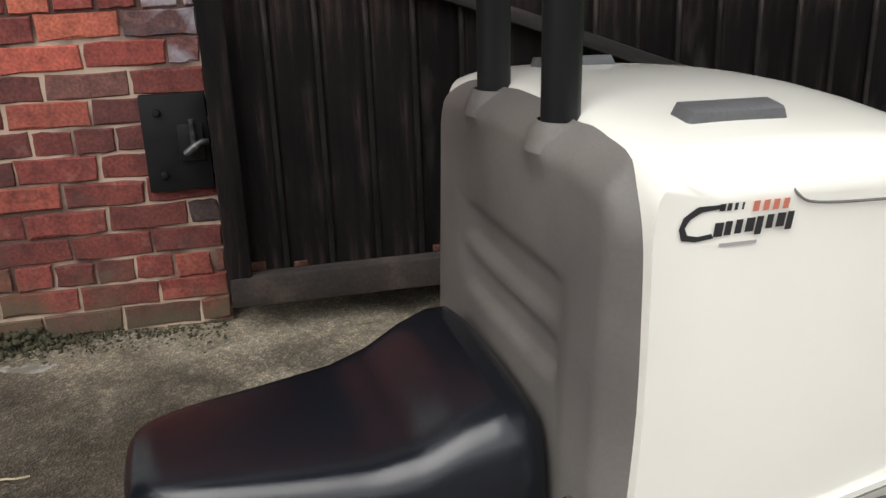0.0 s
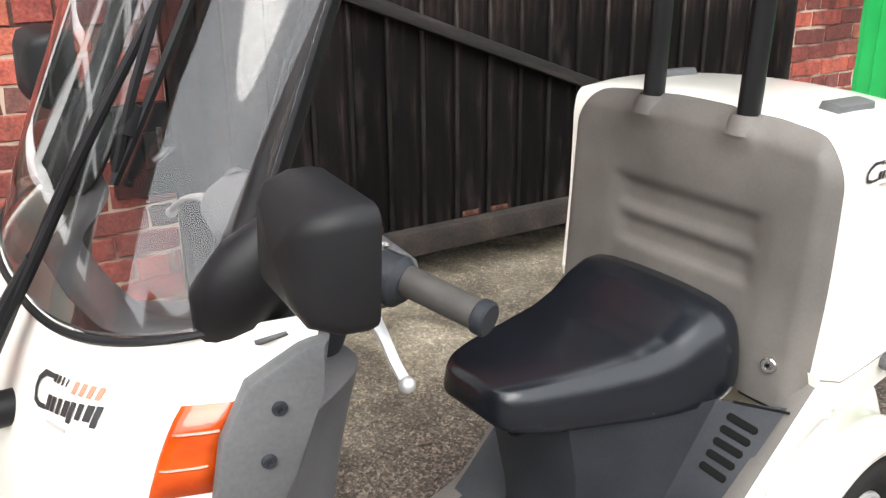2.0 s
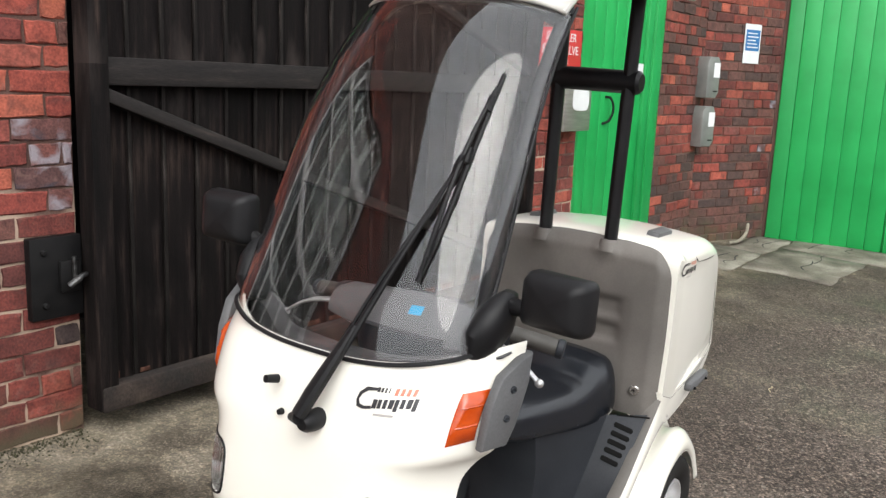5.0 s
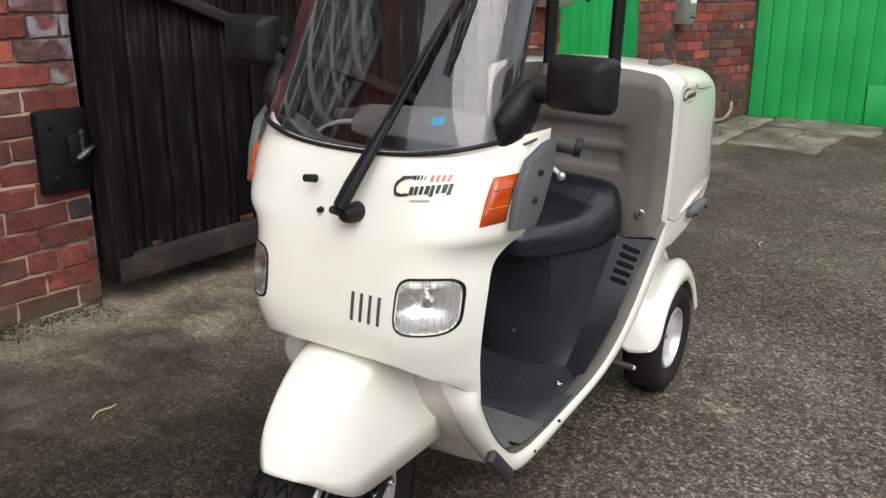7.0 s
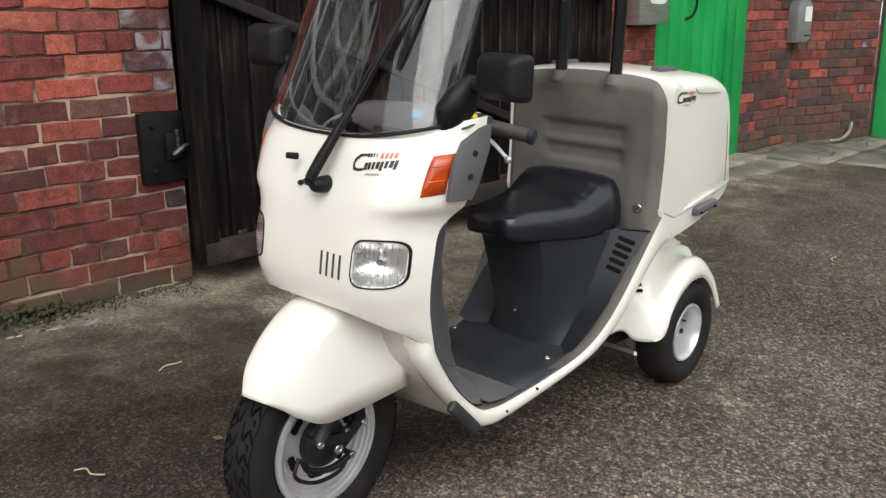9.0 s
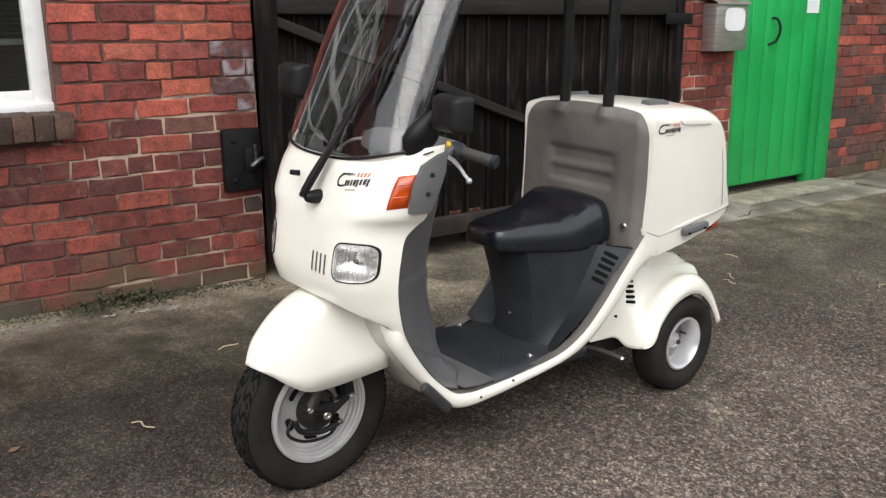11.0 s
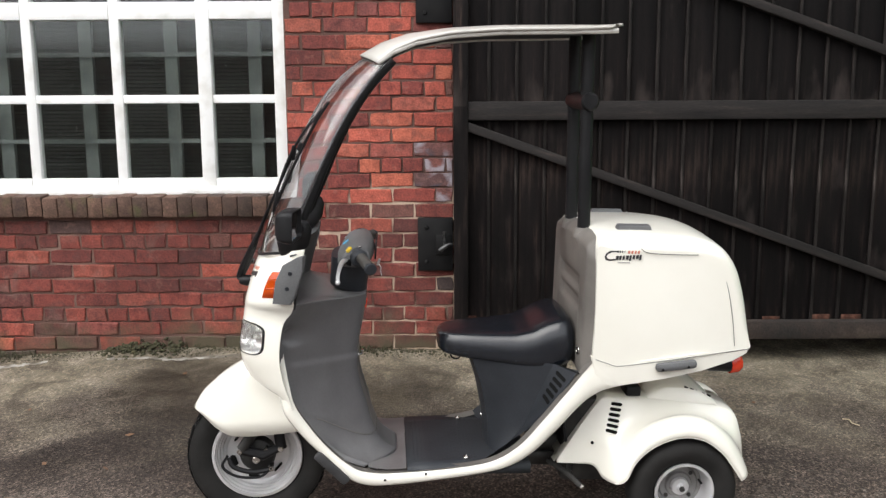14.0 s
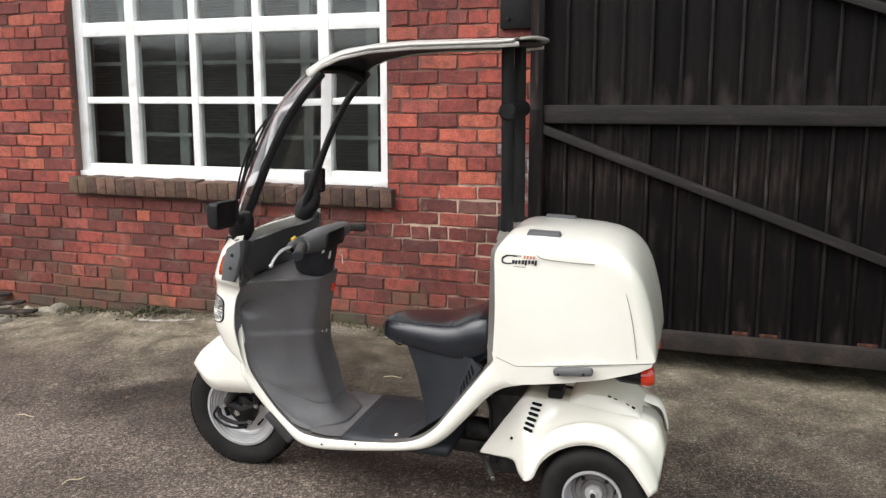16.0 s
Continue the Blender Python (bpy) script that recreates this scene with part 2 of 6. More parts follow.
M_ROT = mat("rotten_board_foot", [(0.35, (0.02, 0.013, 0.011)), (0.52, (0.085, 0.036, 0.024)), (0.7, (0.15, 0.085, 0.06))], 0.9, spec=0.2, scale=13, grain=80, bump=0.7, depth=0.004, speck=0.3)
M_GATE_FOOT = mat("rotting_bottom_rail", [(0.35, (0.009, 0.007, 0.006)), (0.54, (0.024, 0.016, 0.0125)), (0.68, (0.05, 0.036, 0.027)), (0.84, (0.20, 0.175, 0.14))], 0.9, scale=7, grain=80, bump=0.7, depth=0.005, speck=0.3)
M_IRON = mat("black_iron", [(0.3, (0.004, 0.004, 0.0045)), (0.7, (0.010, 0.0095, 0.0095))], 0.6, spec=0.2, scale=12, grain=90, bump=0.3)
M_GREEN = mat("green_gloss_paint", [(0.3, (0.010, 0.30, 0.066)), (0.7, (0.016, 0.39, 0.092))], 0.42, scale=3, grain=50, bump=0.12)
M_GREEN_DK = mat("green_frame_paint", [(0.3, (0.01, 0.26, 0.06)), (0.7, (0.015, 0.33, 0.08))], 0.45, scale=3, grain=50, bump=0.12)
M_SIGN = mat("red_sign", (0.62, 0.03, 0.04), 0.45)
M_PAPER = mat("white_sheet", (0.78, 0.79, 0.8), 0.6)
M_BLUE = mat("blue_print", (0.03, 0.16, 0.42), 0.5)
M_STEEL = mat("brushed_steel", [(0.3, (0.30, 0.29, 0.27)), (0.7, (0.48, 0.46, 0.43))], 0.42, 0.75, scale=5, stretch=(1, 1, 8), grain=80)
M_LATCH = mat("dark_worn_steel", [(0.35, (0.03, 0.03, 0.03)), (0.65, (0.15, 0.15, 0.15))], 0.45, 0.8, scale=30)
M_BOXGREY = mat("grey_steel_box", [(0.3, (0.16, 0.17, 0.16)), (0.7, (0.24, 0.25, 0.235))], 0.5, 0.2, scale=7)
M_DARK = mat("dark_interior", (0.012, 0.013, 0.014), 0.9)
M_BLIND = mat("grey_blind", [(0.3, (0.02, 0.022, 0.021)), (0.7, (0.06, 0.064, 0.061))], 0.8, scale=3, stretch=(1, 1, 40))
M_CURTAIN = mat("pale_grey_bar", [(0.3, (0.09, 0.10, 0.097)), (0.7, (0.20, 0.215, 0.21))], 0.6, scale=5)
M_MOSS = mat("moss", [(0.3, (0.026, 0.025, 0.013)), (0.6, (0.055, 0.052, 0.024)), (0.8, (0.10, 0.085, 0.05))], 0.95, scale=40, grain=200, bump=0.8)
M_STRAW = mat("dry_straw", (0.5, 0.42, 0.28), 0.8)
M_LEAF = mat("dead_leaf", (0.16, 0.09, 0.05), 0.8)
M_STONE = mat("kerb_stone", [(0.3, (0.16, 0.15, 0.12)), (0.6, (0.3, 0.27, 0.21)), (0.8, (0.42, 0.39, 0.33))], 0.92, scale=8, grain=90, bump=0.6, depth=0.004, speck=0.25)
M_SLAB = mat("damp_concrete", [(0.3, (0.075, 0.068, 0.053)), (0.5, (0.16, 0.145, 0.115)), (0.7, (0.30, 0.28, 0.235))], 0.85, scale=3, grain=90, bump=0.5, depth=0.004, speck=0.3)
M_CHALK = mat("pale_cement_spill", [(0.4, (0.14, 0.125, 0.10)), (0.65, (0.42, 0.40, 0.36))], 0.95, scale=14, grain=120, bump=0.5)


def ground_mat():
    m = bpy.data.materials.new("worn_asphalt")
    m.use_nodes = True
    n, l = m.node_tree.nodes, m.node_tree.links
    b = n["Principled BSDF"]
    b.inputs["Specular IOR Level"].default_value = 0.16
    geo = n.new("ShaderNodeNewGeometry")

    def noise_tex(scale, detail=5, dist=0.0):
        t = n.new("ShaderNodeTexNoise")
        t.inputs["Scale"].default_value, t.inputs["Detail"].default_value, t.inputs["Distortion"].default_value = scale, detail, dist
        l.new(geo.outputs["Position"], t.inputs["Vector"])
        return t.outputs["Fac"]

    def ramp(fac, stops):
        r = n.new("ShaderNodeValToRGB")
        while len(r.color_ramp.elements) < len(stops):
            r.color_ramp.elements.new(0.5)
        for e, (p, c) in zip(r.color_ramp.elements, stops):
            e.position, e.color = p, (*c, 1)
        l.new(fac, r.inputs["Fac"])
        return r.outputs["Color"]

    def mix(a, c, fac, mode="MIX"):
        x = n.new("ShaderNodeMix")
        x.data_type, x.blend_type = "RGBA", mode
        for sock, v in (("A", a), ("B", c), ("Factor", fac)):
            if isinstance(v, float):
                x.inputs[sock].default_value = v
            else:
                l.new(v, x.inputs[sock])
        return x.outputs["Result"]

    tar = ramp(noise_tex(1.3, 6, 0.4), [(0.3, (0.059, 0.048, 0.041)), (0.5, (0.082, 0.067, 0.058)), (0.7, (0.109, 0.090, 0.078))])
    dirt = ramp(noise_tex(5.0, 7, 0.6), [(0.35, (0.112, 0.096, 0.072)), (0.5, (0.198, 0.171, 0.127)), (0.7, (0.294, 0.258, 0.202))])
    # dirt and worn concrete along the gate and wall
    sep = n.new("ShaderNodeSeparateXYZ")
    l.new(geo.outputs["Position"], sep.inputs[0])
    edge = n.new("ShaderNodeMapRange")
    edge.inputs["From Min"].default_value, edge.inputs["From Max"].default_value = 0.6, 1.7
    l.new(sep.outputs["Y"], edge.inputs["Value"])
    wob = n.new("ShaderNodeMath")
    wob.operation = "MULTIPLY_ADD"
    l.new(noise_tex(2.2, 6, 0.8), wob.inputs[0])
    wob.inputs[1].default_value = 1.7
    wob.inputs[2].default_value = -0.98
    tot = n.new("ShaderNodeMath")
    tot.operation, tot.use_clamp = "ADD", True
    l.new(wob.outputs[0], tot.inputs[0])
    l.new(edge.outputs["Result"], tot.inputs[1])
    base = mix(tar, dirt, tot.outputs[0])
    # aggregate
    v = n.new("ShaderNodeTexVoronoi")
    v.inputs["Scale"].default_value = 150
    l.new(geo.outputs["Position"], v.inputs["Vector"])
    stone = ramp(v.outputs["Color"], [(0.2, (0.30, 0.30, 0.30)), (0.55, (0.85, 0.85, 0.85)), (0.72, (1.5, 1.46, 1.4)), (0.87, (2.6, 2.5, 2.36))])
    clean = n.new("ShaderNodeMapRange")
    clean.inputs["To Min"].default_value, clean.inputs["To Max"].default_value = 0.8, 0.3
    l.new(tot.outputs[0], clean.inputs["Value"])
    base = mix(base, stone, clean.outputs["Result"], "MULTIPLY")
    # loose grit shows most on the open asphalt behind the scooter
    gx = n.new("ShaderNodeMapRange")
    gx.inputs["From Min"].default_value, gx.inputs["From Max"].default_value = -0.7, 0.1
    l.new(sep.outputs["X"], gx.inputs["Value"])
    gy = n.new("ShaderNodeMapRange")
    gy.inputs["From Min"].default_value, gy.inputs["From Max"].default_value = 0.8, 0.2
    l.new(sep.outputs["Y"], gy.inputs["Value"])
    grit = n.new("ShaderNodeMath")
    grit.operation = "MULTIPLY"
    l.new(gx.outputs["Result"], grit.inputs[0])
    l.new(gy.outputs["Result"], grit.inputs[1])

    def share(lo, more):
        q = n.new("ShaderNodeMath")
        q.operation = "MULTIPLY_ADD"
        l.new(grit.outputs[0], q.inputs[0])
        q.inputs[1].default_value, q.inputs[2].default_value = more, lo
        return q.outputs[0]

    v2 = n.new("ShaderNodeTexVoronoi")
    v2.inputs["Scale"].default_value = 62
    l.new(geo.outputs["Position"], v2.inputs["Vector"])
    chunk = ramp(v2.outputs["Color"], [(0.25, (0.55, 0.55, 0.55)), (0.6, (1.0, 1.0, 1.0)), (0.85, (1.9, 1.85, 1.78))])
    base = mix(base, chunk, share(0.3, 0.35), "MULTIPLY")
    pale = ramp(noise_tex(48, 4), [(0.60, (0, 0, 0)), (0.72, (0.13, 0.122, 0.105))])
    base = mix(base, pale, share(0.35, 0.85), "ADD")
    # a large damp patch on the open side of the yard
    cen = n.new("ShaderNodeVectorMath")
    cen.operation = "DISTANCE"
    l.new(geo.outputs["Position"], cen.inputs[0])
    cen.inputs[1].default_value = (-0.92, 1.12, 0.0)
    wet = n.new("ShaderNodeMath")
    wet.operation = "MULTIPLY_ADD"
    l.new(noise_tex(1.6, 6, 0.5), wet.inputs[0])
    wet.inputs[1].default_value = 1.6
    l.new(cen.outputs["Value"], wet.inputs[2])
    wr = n.new("ShaderNodeMapRange")
    wr.interpolation_type = "SMOOTHSTEP"
    wr.inputs["From Min"].default_value, wr.inputs["From Max"].default_value = 1.42, 2.0
    wr.inputs["To Min"].default_value, wr.inputs["To Max"].default_value = 0.38, 1.0
    l.new(wet.outputs[0], wr.inputs["Value"])
    base = mix(base, wr.outputs["Result"], 1.0, "MULTIPLY")
    # asphalt tone scaled by place: paler at low y, darker past x 0.7
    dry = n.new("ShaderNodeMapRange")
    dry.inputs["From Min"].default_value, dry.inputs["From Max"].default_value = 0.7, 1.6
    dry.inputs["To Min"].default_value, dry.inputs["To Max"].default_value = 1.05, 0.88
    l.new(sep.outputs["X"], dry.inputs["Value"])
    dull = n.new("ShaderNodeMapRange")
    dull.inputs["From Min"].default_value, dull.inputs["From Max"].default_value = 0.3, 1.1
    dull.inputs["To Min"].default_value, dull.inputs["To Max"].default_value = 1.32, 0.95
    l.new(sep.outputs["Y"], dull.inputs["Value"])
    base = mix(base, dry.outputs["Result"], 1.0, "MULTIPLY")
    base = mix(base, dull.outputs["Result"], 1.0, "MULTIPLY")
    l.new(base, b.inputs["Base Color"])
    damp = n.new("ShaderNodeMapRange")
    damp.inputs["From Min"].default_value, damp.inputs["From Max"].default_value = 0.38, 0.6
    damp.inputs["To Min"].default_value, damp.inputs["To Max"].default_value = 0.5, 0.92
    l.new(noise_tex(0.9, 5), damp.inputs["Value"])
    wetr = n.new("ShaderNodeMath")
    wetr.operation = "MULTIPLY"
    l.new(damp.outputs["Result"], wetr.inputs[0])
    wr2 = n.new("ShaderNodeMapRange")
    wr2.inputs["From Min"].default_value, wr2.inputs["From Max"].default_value = 0.42, 1.0
    wr2.inputs["To Min"].default_value, wr2.inputs["To Max"].default_value = 0.75, 1.0
    l.new(wr.outputs["Result"], wr2.inputs["Value"])
    l.new(wr2.outputs["Result"], wetr.inputs[1])
    l.new(wetr.outputs[0], b.inputs["Roughness"])
    bump = n.new("ShaderNodeBump")
    bump.inputs["Strength"].default_value, bump.inputs["Distance"].default_value = 0.7, 0.004
    l.new(v.outputs["Distance"], bump.inputs["Height"])
    l.new(bump.outputs["Normal"], b.inputs["Normal"])
    return m


M_GROUND = ground_mat()


# ---- mesh helpers ----
def mesh_from(name, bm, material, smooth=None):
    me = bpy.data.meshes.new(name)
    bmesh.ops.recalc_face_normals(bm, faces=bm.faces)
    bm.to_mesh(me)
    bm.free()
    me.materials.append(material)
    if smooth is not None:
        me.polygons.foreach_set("use_smooth", [True] * len(me.polygons))
        me.set_sharp_from_angle(angle=radians(smooth))
    return me


def part(name, bm, material, parent, label="", smooth=35, at=None):
    ob = new(name, mesh_from(name, bm, material, smooth))
    ob.parent = parent
    if at is not None:
        ob.matrix_local = at
    if label:
        tagged(ob, label)
    return ob


def thing(name, label, category, m=None, group="", kind=""):
    ob = new(name)
    ob.empty_display_size = 0.1
    if m is not None:
        ob.matrix_world = m
    return tagged(ob, label, category, group, kind)


def add_box(bm, x0, x1, y0, y1, z0, z1, bevel=0.0, m=None):
    vs = [bm.verts.new((x, y, z)) for x in (x0, x1) for y in (y0, y1) for z in (z0, z1)]
    fs = [bm.faces.new([vs[i] for i in q]) for q in ((0, 1, 3, 2), (4, 6, 7, 5), (0, 4, 5, 1), (2, 3, 7, 6), (0, 2, 6, 4), (1, 5, 7, 3))]
    if m is not None:
        bmesh.ops.transform(bm, matrix=m, verts=vs)
    if bevel:
        es = list({e for f in fs for e in f.edges})
        bmesh.ops.bevel(bm, geom=es, offset=bevel, segments=2, affect="EDGES", profile=0.5)
    return bm


def box(*a, **k):
    return add_box(bmesh.new(), *a, **k)


def prism(poly, y0, y1, bevel=0.0, seg=2, bm=None):
    """A polygon in x and z drawn out along y."""
    bm = bm or bmesh.new()
    a = [bm.verts.new((x, y0, z)) for x, z in poly]
    c = [bm.verts.new((x, y1, z)) for x, z in poly]
    fs = [bm.faces.new(a), bm.faces.new(c[::-1])]
    n = len(poly)
    fs += [bm.faces.new((a[i], c[i], c[(i + 1) % n], a[(i + 1) % n])) for i in range(n)]
    if bevel:
        es = list(set(fs[0].edges) | set(fs[1].edges))
        bmesh.ops.bevel(bm, geom=es, offset=bevel, segments=seg, affect="EDGES", profile=0.5)
    return bm


def sheet(rows, close=False, bm=None, caps=False):
    """A surface through rows of points."""
    bm = bm or bmesh.new()
    vs = [[bm.verts.new(p) for p in r] for r in rows]
    n = len(rows[0])
    for a, c in zip(vs, vs[1:]):
        for i in range(n if close else n - 1):
            j = (i + 1) % n
            bm.faces.new((a[i], a[j], c[j], c[i]))
    if caps:
        bm.faces.new(vs[0][::-1])
        bm.faces.new(vs[-1])
    return bm


def smooth_path(pts, n=8):
    """Points on a smooth line through pts."""
    P = [Vector(p) for p in pts]
    P = [2 * P[0] - P[1], *P, 2 * P[-1] - P[-2]]
    out = []
    for a, b, c, d in zip(P, P[1:], P[2:], P[3:]):
        for k in range(n):
            t = k / n
            out.append(0.5 * (2 * b + (c - a) * t + (2 * a - 5 * b + 4 * c - d) * t * t + (3 * b - a - 3 * c + d) * t ** 3))
    return [*out, P[-2]]


def tube(pts, r, seg=12, bm=None, flat=1.0):
    """A round bar along pts; r is a number or one for each point."""
    P = [Vector(p) for p in pts]
    rows, up = [], None
    for i, p in enumerate(P):
        d = (P[min(i + 1, len(P) - 1)] - P[max(i - 1, 0)]).normalized()
        side = d.cross(up or (Vector((0, 0, 1)) if abs(d.z) < 0.9 else Vector((0, 1, 0)))).normalized()
        up = side.cross(d).normalized()
        rad = r[i] if isinstance(r, (list, tuple)) else r
        rows.append([p + rad * (math.cos(t) * side + flat * math.sin(t) * up) for t in (2 * math.pi * k / seg for k in range(seg))])
    return sheet(rows, True, bm, True)


def lathe(profile, seg=40, m=None, bm=None, closed=False):
    """A profile of (radius, y) turned round the y axis."""
    bm = bm or bmesh.new()
    rows = [[Vector((r * math.cos(2 * math.pi * k / seg), y, r * math.sin(2 * math.pi * k / seg))) for k in range(seg)] for r, y in profile]
    if closed:
        rows.append(rows[0])
    if m is not None:
        rows = [[m @ p for p in r] for r in rows]
    sheet(rows, True, bm)
    bmesh.ops.remove_doubles(bm, verts=bm.verts, dist=1e-5)
    return bm


def clamp(v, a, b):
    return max(a, min(b, v))


def ground_z(x, y):
    """The yard falls away from the wall, and a little towards both ends."""
    return 0.045 * (clamp(y, -6, 2.6) - 0.25) - 0.022 * (clamp(x, -1.2, 1.6) + 0.72) - 0.055 * clamp(-1.6 - x, 0, 2.5)


# ---- the yard ----
WALL_Y = 2.10

rows = []
xs = [-60, -30, -15, *np.arange(-10, 10.01, 0.25), 15, 30, 60]
ys = [-60, -30, -15, *np.arange(-8, 3.01, 0.25), 15, 40]
for gx in xs:
    rows.append([(gx, gy, ground_z(gx, gy) + 0.004 * noise.noise(Vector((gx * 1.7, gy * 1.7, 0)))) for gy in ys])
g = new("ground", mesh_from("ground", sheet(rows), M_GROUND, 40))
tagged(g, "worn dark asphalt yard with damp patches and dirt", "ground", kind="structure")


class Bricks:
    """Lays bricks in courses on a wall face: x along it, z up, y towards the viewer negative."""

    def __init__(self, name, label, m, gauge=0.0805, length=0.232):
        self.root = tagged(new(name), label, "brick wall", kind="structure")
        self.root.matrix_world = m
        self.gauge, self.length, self.meshes = gauge, length, {}
        self.extras, self.count = {}, 0

    def brick_mesh(self, w, material, v):
        key = (round(w, 3), material.name, v)
        if key not in self.meshes:
            rng = random.Random(hash((round(w, 3), v)) % 9999)
            bm = bmesh.new()
            h, d = self.gauge - 0.0095, 0.03
            j = lambda k=0.0046: rng.uniform(-k, k)  # noqa: E731
            outer = []
            for x0, z0, x1, z1, n in ((0, 0, w, 0, 4), (w, 0, w, h, 2), (w, h, 0, h, 4), (0, h, 0, 0, 2)):
                outer.append((x0 + j(), z0 + j()))
                outer += [(x0 + (x1 - x0) * k / n + j(0.002), z0 + (z1 - z0) * k / n + j(0.0022)) for k in range(1, n)]
            back = [bm.verts.new((x, d, z)) for x, z in outer]
            mid = [bm.verts.new((x, rng.uniform(0.003, 0.0075), z)) for x, z in outer]
            cx, cz, lean, tip = w / 2, h / 2, j(0.04), j(0.02)
            front = []
            for x, z in outer:
                c = rng.uniform(0.002, 0.0055) + (0.006 if rng.random() < 0.06 else 0)
                fx, fz = x + clamp(cx - x, -c, c), z + clamp(cz - z, -c, c)
                front.append(bm.verts.new((fx, lean * (fz - cz) + tip * (fx - cx) + j(0.0006), fz)))
            for a, b in ((back, mid), (mid, front)):
                for i in range(len(a)):
                    bm.faces.new((a[i], a[(i + 1) % len(a)], b[(i + 1) % len(a)], b[i]))
            bm.faces.new(front)
            self.meshes[key] = mesh_from("brick", bm, material)
        return self.meshes[key]

    def lay(self, x0, x1, z0, z1, skip=(), near=None, header=5, shift=0, pick=None):
        n = 0
        while z0 + n * self.gauge < z1 - 0.02:
            z = z0 + n * self.gauge
            heads = (n + shift) % header == 0
            unit = self.length / 2 if heads else self.length
            x = x0 - (0.06 if heads else (0.116 if (n + shift) % 2 else 0.0))
            while x < x1 - 0.01:
                a, b = max(x, x0), min(x + unit - 0.0105, x1)
                spans = [(a, b)]
                for sx0, sx1, sz0, sz1 in skip:
                    if z + self.gauge / 2 > sz0 and z + self.gauge / 2 < sz1:
                        nxt = []
                        for p, q in spans:
                            if q <= sx0 or p >= sx1:
                                nxt.append((p, q))
                            else:
                                nxt += [s for s in ((p, sx0 - 0.006), (sx1 + 0.006, q)) if s[1] - s[0] > 0.025]
                        spans = nxt
                for p, q in spans:
                    if q - p > 0.025:
                        self.one(p, z, round((q - p) / 0.0145) * 0.0145 if q - p < unit - 0.02 else q - p, near, pick)
                x += unit
            n += 1

    def one(self, x, z, w, near, pick):
        r = random.random()
        material = (pick(x, z, r) if pick else None) or M_BRICK
        v = random.randrange(7)
        off = Vector((x + random.uniform(-0.002, 0.002), random.uniform(-0.005, 0.003), z + random.uniform(-0.003, 0.003)))
        tilt = Euler((0, random.uniform(-0.012, 0.012), 0)).to_matrix().to_4x4()
        me = self.brick_mesh(w, material, v)
        if near and near[0] <= x <= near[1] and self.count < 300:
            ob = new("brick", me)
            ob.parent = self.root
            ob.matrix_local = Matrix.Translation(off) @ tilt
            self.count += 1
        else:
            vs, fs, _ = self.extras.setdefault(material.name, ([], [], material))
            k, m = len(vs), Matrix.Translation(off) @ tilt
            vs += [m @ q.co for q in me.vertices]
            fs += [[k + i for i in f.vertices] for f in me.polygons]

    def finish(self):
        for vs, fs, material in self.extras.values():
            me = bpy.data.meshes.new("brick_courses")
            me.from_pydata([tuple(q) for q in vs], [], fs)
            me.materials.append(material)
            ob = tagged(new("brick_courses", me), kind="stuff")
            ob.parent = self.root


def mortar_wall(root, x0, x1, z0, z1, holes=(), thick=0.24):
    """The wall's body behind the bricks, with its openings, in slabs."""
    xs = sorted({x0, x1, *[h for o in holes for h in o[:2]]})
    bm = bmesh.new()
    for a, b in zip(xs, xs[1:]):
        cuts = sorted((o[2], o[3]) for o in holes if o[0] <= (a + b) / 2 <= o[1])
        z = z0
        for lo, hi in cuts:
            if lo > z:
                add_box(bm, a, b, 0.0065, thick, z, lo)
            z = hi
        if z1 > z:
            add_box(bm, a, b, 0.0065, thick, z, z1)
    return part("mortar", bm, M_MORTAR, root, smooth=None)


# window opening and gate opening in the long wall
WX0, WX1, WZ0, WZ1 = -3.22, -0.91, 0.955, 3.32
GX0, GX1 = -0.03, 2.86


def pick_left(x, z, r):
    if x > -0.34 and 0.84 < z < 1.13 and r < 0.85:
        return M_BLOOM
    if x > -0.16 and r < 0.6:
        return M_SOOT
    if z < 0.12 and r < 0.5:
        return M_SOOT
    if x < -0.3 and 0.5 < z < 0.85 and r < 0.06:
        return M_SOOT
    if z < 0.83 and r < 0.9:
        return M_BRICK_OLD
    return None


wall = Bricks("wall_north", "old red brick wall with pale mortar, sooty beside the gate", pose(0, WALL_Y, 0))
mortar_wall(wall.root, -9.0, GX0, -0.4, 6.2, [(WX0, WX1, WZ0 - 0.11, WZ1)])
wall.lay(-6.5, GX0 - 0.006, -0.16, 3.6, [(WX0, WX1, WZ0 - 0.11, WZ1)], near=(-1.25, 0.0), pick=pick_left)
wall.finish()


def pick_right(x, z, r):
    return M_SOOT if (z < 0.45 and r < 0.3) or r < 0.06 else (M_BRICK_OLD if r < 0.4 else None)


wall_r = Bricks("wall_beside_gate", "red brick wall between the gate and the green door", pose(0, WALL_Y, 0))
mortar_wall(wall_r.root, GX1 + 0.06, 3.56, -0.4, 6.2)
wall_r.lay(GX1 + 0.06, 3.56, -0.12, 3.2, near=(2.8, 3.6), pick=pick_right, shift=2)
mortar_wall(wall_r.root, GX0, GX1 + 0.06, 2.72, 6.2)
wall_r.lay(GX0, GX1 + 0.06, 2.72, 3.2)
wall_r.finish()

